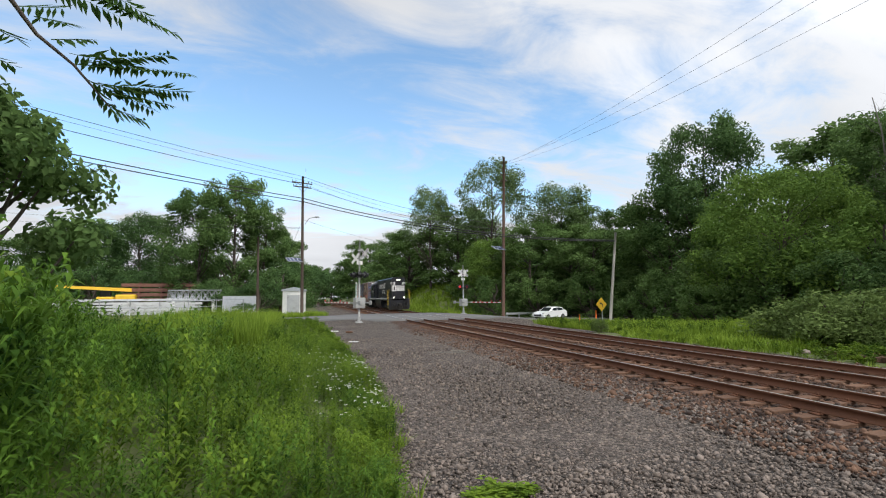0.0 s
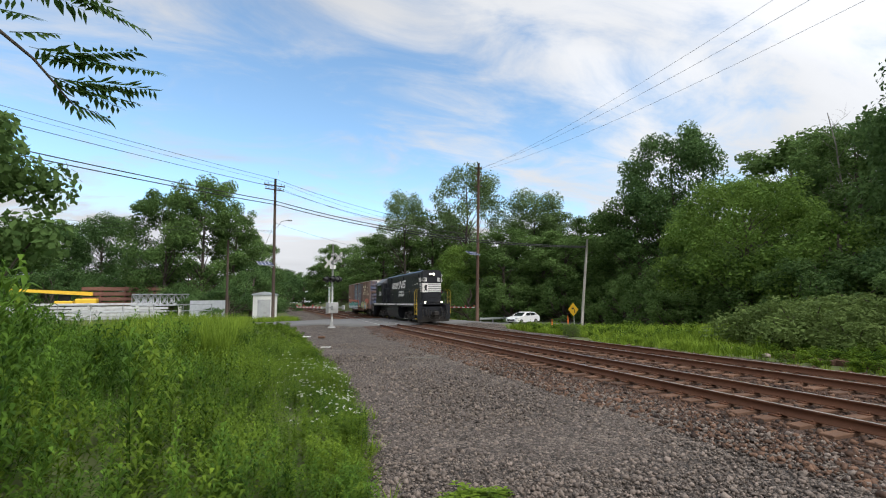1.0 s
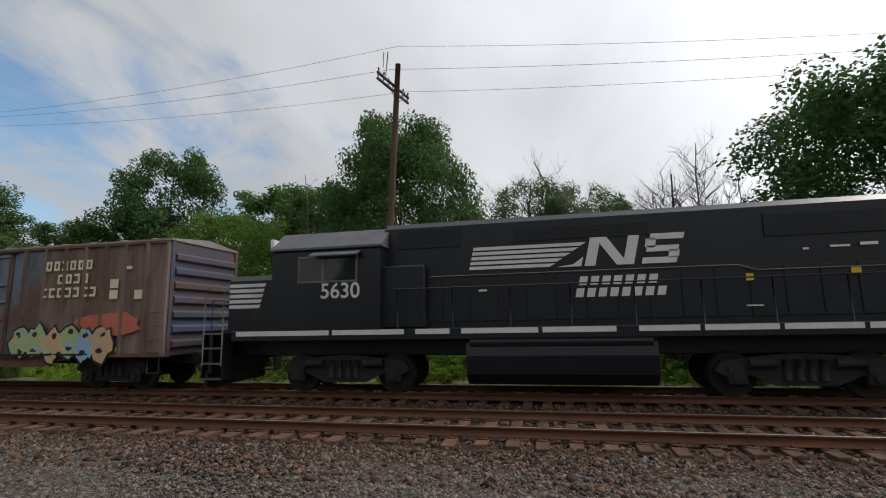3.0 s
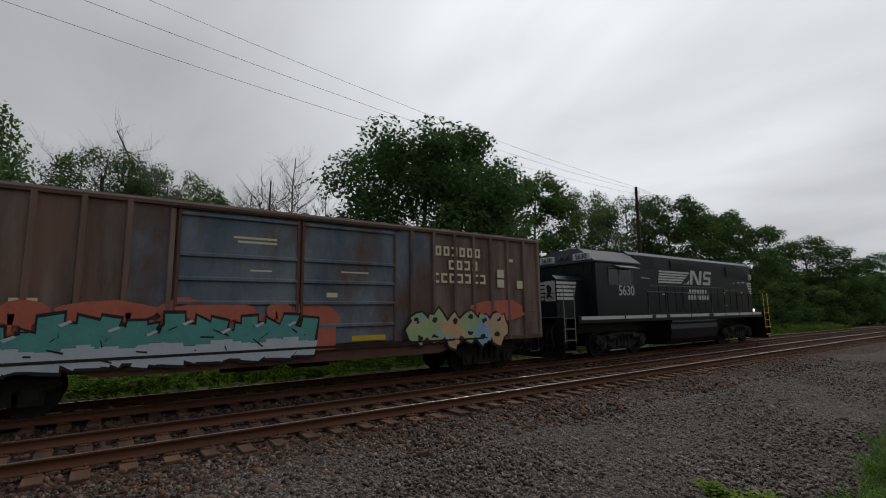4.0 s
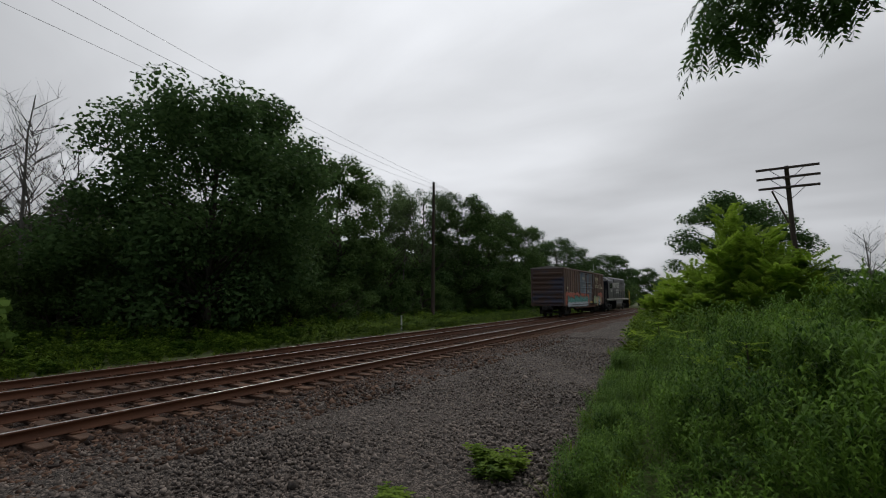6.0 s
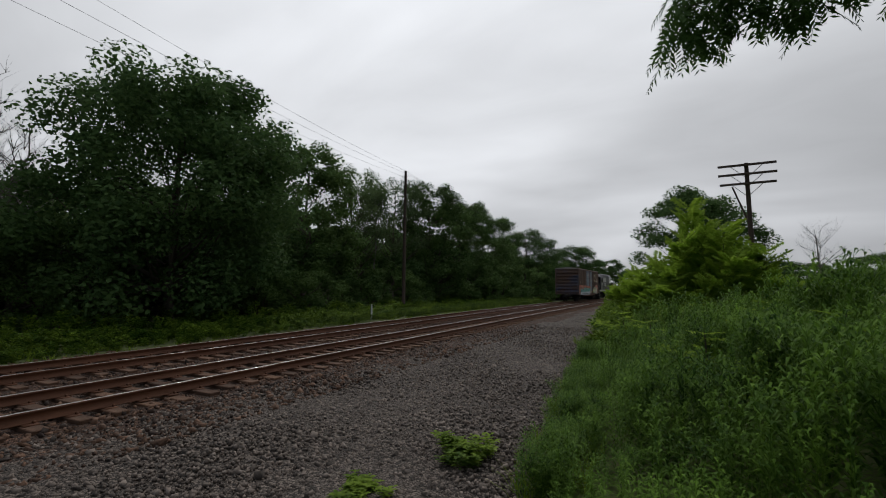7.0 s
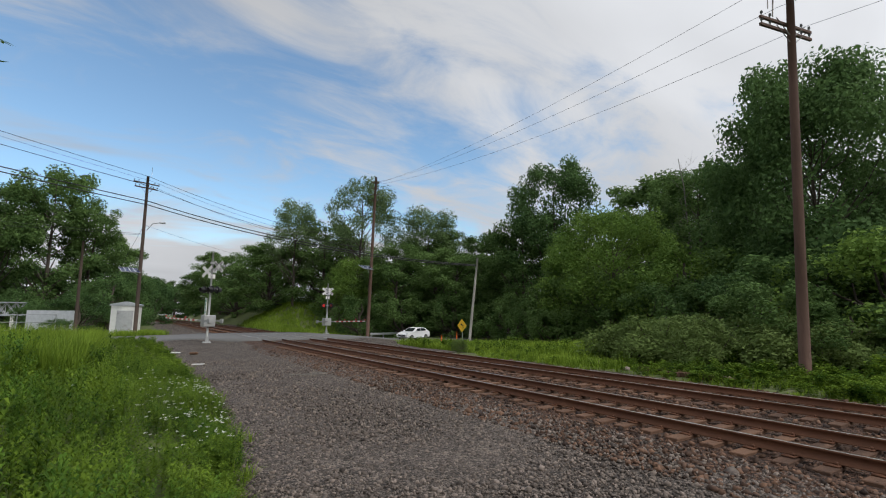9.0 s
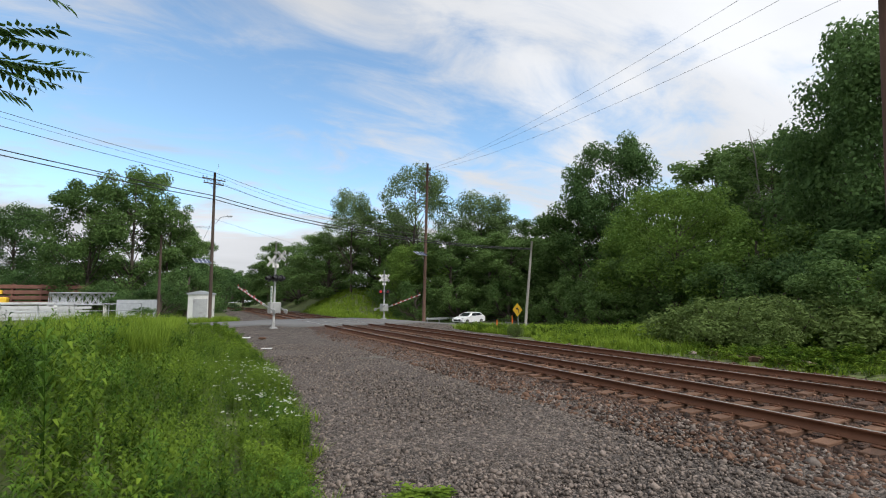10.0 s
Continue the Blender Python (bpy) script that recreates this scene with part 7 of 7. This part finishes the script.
rgw = np.random.default_rng(31)
near_w, near_d, mid, grass, flowers = [], [], [], [], []
while len(near_w) + len(near_d) < 6800:
    y = rgw.uniform(-16, 20); x = weed_edge(y) - rgw.uniform(0, 1) ** 1.4 * 7.0 if rgw.random() > 0.1 else weed_edge(y) + rgw.normal(0, 0.12)
    if x * x + y * y < 1.9 or (x * x + y * y < 12 and abs(y) > -0.8 * x):
        continue
    if noise.noise(Vector((x * 0.9, y * 0.9, 7))) > 0.45:
        continue
    h = max(0.25, weed_height(x, y)) * (rgw.uniform(0.65, 1.1) if rgw.random() < 0.8 else rgw.uniform(1.05, 1.15 if y < 0 else 1.35))
    if y < 0 and x * x + y * y < 90:
        h = min(h, 1.95 - ground_z(x, y) + rgw.normal(0, 0.06))
    row = (x, y, ground_z(x, y) - 0.03, h, rgw.uniform(0, 6.28), rgw.integers(0, 4))
    # all plants in the south take the colour darkened for backlight
    (near_d if y < -1 or x < -2.2 + rgw.normal(0, 0.8) else near_w if noise.noise(Vector((x * 0.35, y * 0.35, 11))) + 0.25 * (x + 1.5) > rgw.normal(0, 0.25) else near_d).append(row)
for k in range(2000):
    y = rgw.uniform(18, 40) if k % 2 else rgw.uniform(-46, -14)
    x = weed_edge(y) - abs(rgw.normal(0, 1)) * 6.0
    mid.append((x, y, ground_z(x, y) - 0.03, (0.55 + 0.5 * rgw.random()) * (1.1 if y < 0 else 0.5), rgw.uniform(0, 6.28), rgw.integers(0, 2)))
for k in range(1500):                                   # tall bright grass patch
    x, y = rgw.uniform(-5.5, -1.0), rgw.uniform(15, 26)
    grass.append((x, y, ground_z(x, y) - 0.02, rgw.uniform(1.0, 1.7), rgw.uniform(0, 6.28), rgw.integers(0, 3)))
for k in range(600):
    y = rgw.uniform(-20, 36); x = weed_edge(y) + rgw.normal(0, 0.22) - 0.1
    if x * x + y * y > 9:
        grass.append((x, y, ground_z(x, y) - 0.02, rgw.uniform(0.15, 0.45), rgw.uniform(0, 6.28), rgw.integers(0, 3)))
scatter("weeds", weeds, near_w, M_WEED, "dense light green goldenrod weeds beside the gravel", "weeds")
scatter("deep_weeds", deep, near_d, M_WEED_DARK, "dense deeper green weeds beside the gravel, leaf colour darkened for backlight", "weeds")
scatter("coarse_weeds", coarse, mid, M_WEED, "coarse green weeds along the track side", "weeds")
verge, verge_weeds, sign_weeds = [], [], []
for k in range(6000):
    y = rgw.uniform(-70, 36)
    x = 15.9 + 0.6 * noise.noise(Vector((0.2, y * 0.3, 4))) + abs(rgw.normal(0, 1)) * 4.0 + (3.5 if 20 < y else 0) * min(1, (y - 20) / 6 if y > 20 else 0)
    if x > 27:
        continue
    tall = 0.22 + (0.22 if -8 < y < 20 and x > 16.6 else 0) + 0.25 * max(0, noise.noise(Vector((x * 0.4, y * 0.25, 3)))) + (0.22 if y > 16 and x > 18.5 else 0)
    if y > 13 or k % 3 == 0:
        verge.append((x, y, ground_z(x, y) - 0.03, tall * rgw.uniform(0.7, 1.4) * (1 if y > 13 else 0.7), rgw.uniform(0, 6.28), rgw.integers(0, 3)))
    if (k % 8 == 0 or y < 12) and x > 16.3:
        verge_weeds.append((x, y, ground_z(x, y) - 0.05, min(1.1, rgw.uniform(0.14, 0.45) + 0.10 * (x - 16.3)) * (1 + 0.6 * noise.noise(Vector((x * 0.5, y * 0.5, 6)))), rgw.uniform(0, 6.28), rgw.integers(0, 3)))
for k in range(2300):                                   # tall light grass round the curve sign
    x, y = rgw.uniform(19.5, 30), rgw.uniform(19, 37)
    verge.append((x, y, ground_z(x, y) - 0.03, rgw.uniform(0.5, 0.85) + (0.35 if x > 21.5 else 0), rgw.uniform(0, 6.28), rgw.integers(0, 3)))
    if k % 2:
        sign_weeds.append((x + 0.3, y, ground_z(x, y) - 0.03, rgw.uniform(0.4, 0.85), rgw.uniform(0, 6.28), rgw.integers(0, 2)))
for k in range(1800):                                   # bank and verges round the crossing
    x, y = rgw.uniform(16, 27), rgw.uniform(57, 92)
    if abs(y - road_y(x)) > 6:
        verge.append((x, y, ground_z(x, y) - 0.03, rgw.uniform(0.5, 0.9), rgw.uniform(0, 6.28), rgw.integers(0, 3)))
for k in range(900):
    x, y = rgw.uniform(-12, 3), rgw.uniform(52.5, 64)
    verge.append((x, y, ground_z(x, y) - 0.03, rgw.uniform(0.3, 0.7), rgw.uniform(0, 6.28), rgw.integers(0, 3)))
wide = [grass_template(s, 10, 1.0, 0.35, 0.03) for s in (4, 5, 6)]
scatter("verge_grass", wide, verge, M_GRASS, "uneven green grass of the verges", "grass")
scatter("verge_weeds", leafy, verge_weeds, M_WEED, "leafy green weeds in the verge", "weeds")
scatter("bank_weeds", coarse, sign_weeds, M_WEED, "light green coarse weeds in the verge", "weeds")
scatter("tall_grass", grasses, grass, M_GRASS, "tall bright green grass patch", "grass")
clumps = [(2.49 + rgw.normal(0, 0.16), -5.61 + rgw.normal(0, 0.16), 0, rgw.uniform(0.10, 0.26), rgw.uniform(0, 6), rgw.integers(0, 2)) for k in range(34)]
clumps += [(2.12 + rgw.normal(0, 0.17), 4.85 + rgw.normal(0, 0.12), 0, rgw.uniform(0.06, 0.16), rgw.uniform(0, 6), rgw.integers(0, 2)) for k in range(30)]
clumps += [(3.07 + rgw.normal(0, 0.12), -4.11 + rgw.normal(0, 0.12), 0, rgw.uniform(0.06, 0.14), rgw.uniform(0, 6), rgw.integers(0, 2)) for k in range(18)]
scatter("gravel_weeds", coarse, clumps, M_WEED, "small leafy weeds growing through the gravel", "weeds")
# white umbels
V, F = [], []
for k in range(230):
    y = rgw.uniform(7.5, 15); x = weed_edge(y) - abs(rgw.normal(0, 0.8)) + 0.15
    c = np.array([x, y, ground_z(x, y) + weed_height(x, y) * rgw.uniform(0.8, 1.05) + 0.05])
    r = rgw.uniform(0.015, 0.034)
    for j in range(9):
        a = j * 2.4; p = c + np.array([math.cos(a), math.sin(a), 0]) * r * math.sqrt(j / 9) + [0, 0, rgw.uniform(-0.008, 0.008)]
        i = len(V); s = r * 0.32
        V += [p + [s, 0, 0], p + [0, s, 0.004], p + [-s, 0, 0], p + [0, -s, 0.004]]
        F.append((i, i + 1, i + 2, i + 3))
tagged(part_mesh("white_flowers", arrays_mesh("white_flowers", V, F), M_FLOWER), "small white umbel flowers among the weeds", "flowers", kind="stuff")

# ---- loose stones ----


def stones(name, n, spot, mat, label, size):
    rs = np.random.default_rng(n)
    cube = np.array([(a, b, c) for a in (-1, 1) for b in (-1, 1) for c in (-1, 1)], float)
    quads = np.array(((0, 1, 3, 2), (4, 6, 7, 5), (0, 4, 5, 1), (2, 3, 7, 6), (0, 2, 6, 4), (1, 5, 7, 3)))
    C = np.array([spot(rs) for _ in range(n)])
    sz = size * rs.lognormal(0, 0.32, (n, 1, 1)) * rs.uniform(0.6, 1.2, (n, 1, 3)) * [1, 1, 0.75]
    P = (cube[None] * (1 + rs.normal(0, 0.28, (n, 8, 3)))) * sz
    ax = unit_rows(rs.normal(0, 1, (n, 3))); ang = rs.uniform(0, math.tau, (n, 1, 1))
    K = ax[:, None, :]
    P = P * np.cos(ang) + np.cross(np.broadcast_to(K, P.shape), P) * np.sin(ang) + K * (P * K).sum(-1, keepdims=True) * (1 - np.cos(ang))
    V = (P + C[:, None, :]).reshape(-1, 3)
    F = (quads[None] + (np.arange(n) * 8)[:, None, None]).reshape(-1, 4)
    tagged(part_mesh(name, arrays_mesh(name, V, F), mat), label, "gravel", kind="stuff")


def gravel_spot(rs):
    while True:
        d = 0.9 + 25 * rs.random() ** 1.15
        a = rs.uniform(-0.6, 3.8)
        x, y = d * math.sin(a), d * math.cos(a)
        if weed_edge(y) - 0.15 < x < 7.9:
            return x, y, ground_z(x, y) + rs.uniform(-0.006, 0.018)


def ballast_spot(rs):
    while True:
        y, x = rs.uniform(-26, 34) * rs.random() ** 0.5, 6.4 + 9.8 * rs.random() ** 1.25
        if min(abs(abs(x - c) - GAUGE / 2) for c in TRACKS) > 0.13:
            return x, y, ground_z(x, y) + rs.uniform(-0.015, 0.02)


stones("loose_gravel", 62000, gravel_spot, M_STONE, "loose grey crushed stone", 0.0165)
stones("rusty_ballast", 20000, ballast_spot, M_STONE_RUST, "rust-stained ballast round the ties", 0.026)
# pale scraps and a dark block lying on the gravel
for x, y, w, l, h, mat, label in ((5.6, 17.6, 0.10, 1.3, 0.03, M_DEADWOOD, "pale bleached branch lying on the gravel"), (6.2, 17.9, 0.06, 0.7, 0.03, M_DEADWOOD, "pale bleached branch lying on the gravel"), (3.0, 29.5, 0.25, 0.4, 0.12, M_TIE, "dark rusty block lying on the gravel"), (2.2, 31, 0.3, 0.5, 0.05, M_SHED, "white scrap lying on the gravel"), (2.6, 23.5, 0.2, 0.5, 0.03, M_SHED, "white scrap lying on the gravel")):
    bm = bmesh.new()
    box(bm, -w / 2, w / 2, -l / 2, l / 2, 0, h, min(w, h) * 0.3)
    ob = part("scrap", bm, mat)
    ob.matrix_basis = pose(x, y, ground_z(x, y) + 0.01, 0, 0, 70)
    tagged(ob, label, "debris", group="debris on the gravel")
for x, y, r in ((19.3, 15.2, 0.28), (17.6, 12.6, 0.16), (18.2, 8.9, 0.2)):
    bm = bmesh.new()
    bmesh.ops.create_icosphere(bm, subdivisions=2, radius=r)
    for v in bm.verts:
        v.co *= 1 + 0.35 * noise.noise(v.co * 6 + Vector((x, y, 0)))
        v.co.z *= 0.65
    ob = part("rock", bm, M_STONE)
    ob.matrix_basis = pose(x, y, ground_z(x, y) + 0.08)
    tagged(ob, "pale grey rock in the verge", "rock", group="rocks in the verge")
for x, y, l, t in ((18.0, 11.5, 2.6, 70), (17.6, 9.2, 2.4, 84), (18.4, 10.3, 2.2, 60)):
    bm = bmesh.new()
    box(bm, -l / 2, l / 2, -0.11, 0.11, 0, 0.18, 0.015)
    ob = part("old_tie", bm, M_TIE)
    ob.matrix_basis = pose(x, y, ground_z(x, y) + 0.01, 0, 0, t)
    tagged(ob, "discarded weathered wooden tie in the verge", "railway tie", group="discarded ties")


def motions():
    """The train passes southwards; the crossing gates rise once it has gone."""
    front = ((0.0, 63.8), (0.5, 51.2), (1.0, 38.3), (1.5, 26.4), (2.0, 14.7), (2.5, 3.0), (3.0, -8.8), (3.4, -18.2), (3.8, -27.6), (4.2, -36.8), (4.5, -43.9), (5.0, -55.3), (5.5, -66.8), (6.0, -78.0), (6.5, -89.0), (7.0, -99.8), (7.5, -110.5), (8.0, -121.0), (9.0, -142.0), (10.0, -163.0))
    walk(locomotive, [(t, pose(TRACKS[1], s, RAIL_TOP + track_z(s + 9))) for t, s in front])
    walk(boxcar, [(t, pose(TRACKS[1], s + 19.6, RAIL_TOP + track_z(s + 28))) for t, s in front])

    lift = ((0.0, 0.0), (8.6, 0.0), (9.0, 1.3), (9.5, 6.8), (10.0, 14.5))
    walk(arm_a, [(t, pose(0, 0, 1.60, 0, 0, ARM_A_TURN) @ pose(0, 0, 0, a, 0, 0)) for t, a in lift])
    walk(arm_b, [(t, pose(0, 0, 1.35, 0, 0, ARM_B_TURN) @ pose(0, 0, 0, a * 0.9, 0, 0)) for t, a in lift])


motions()
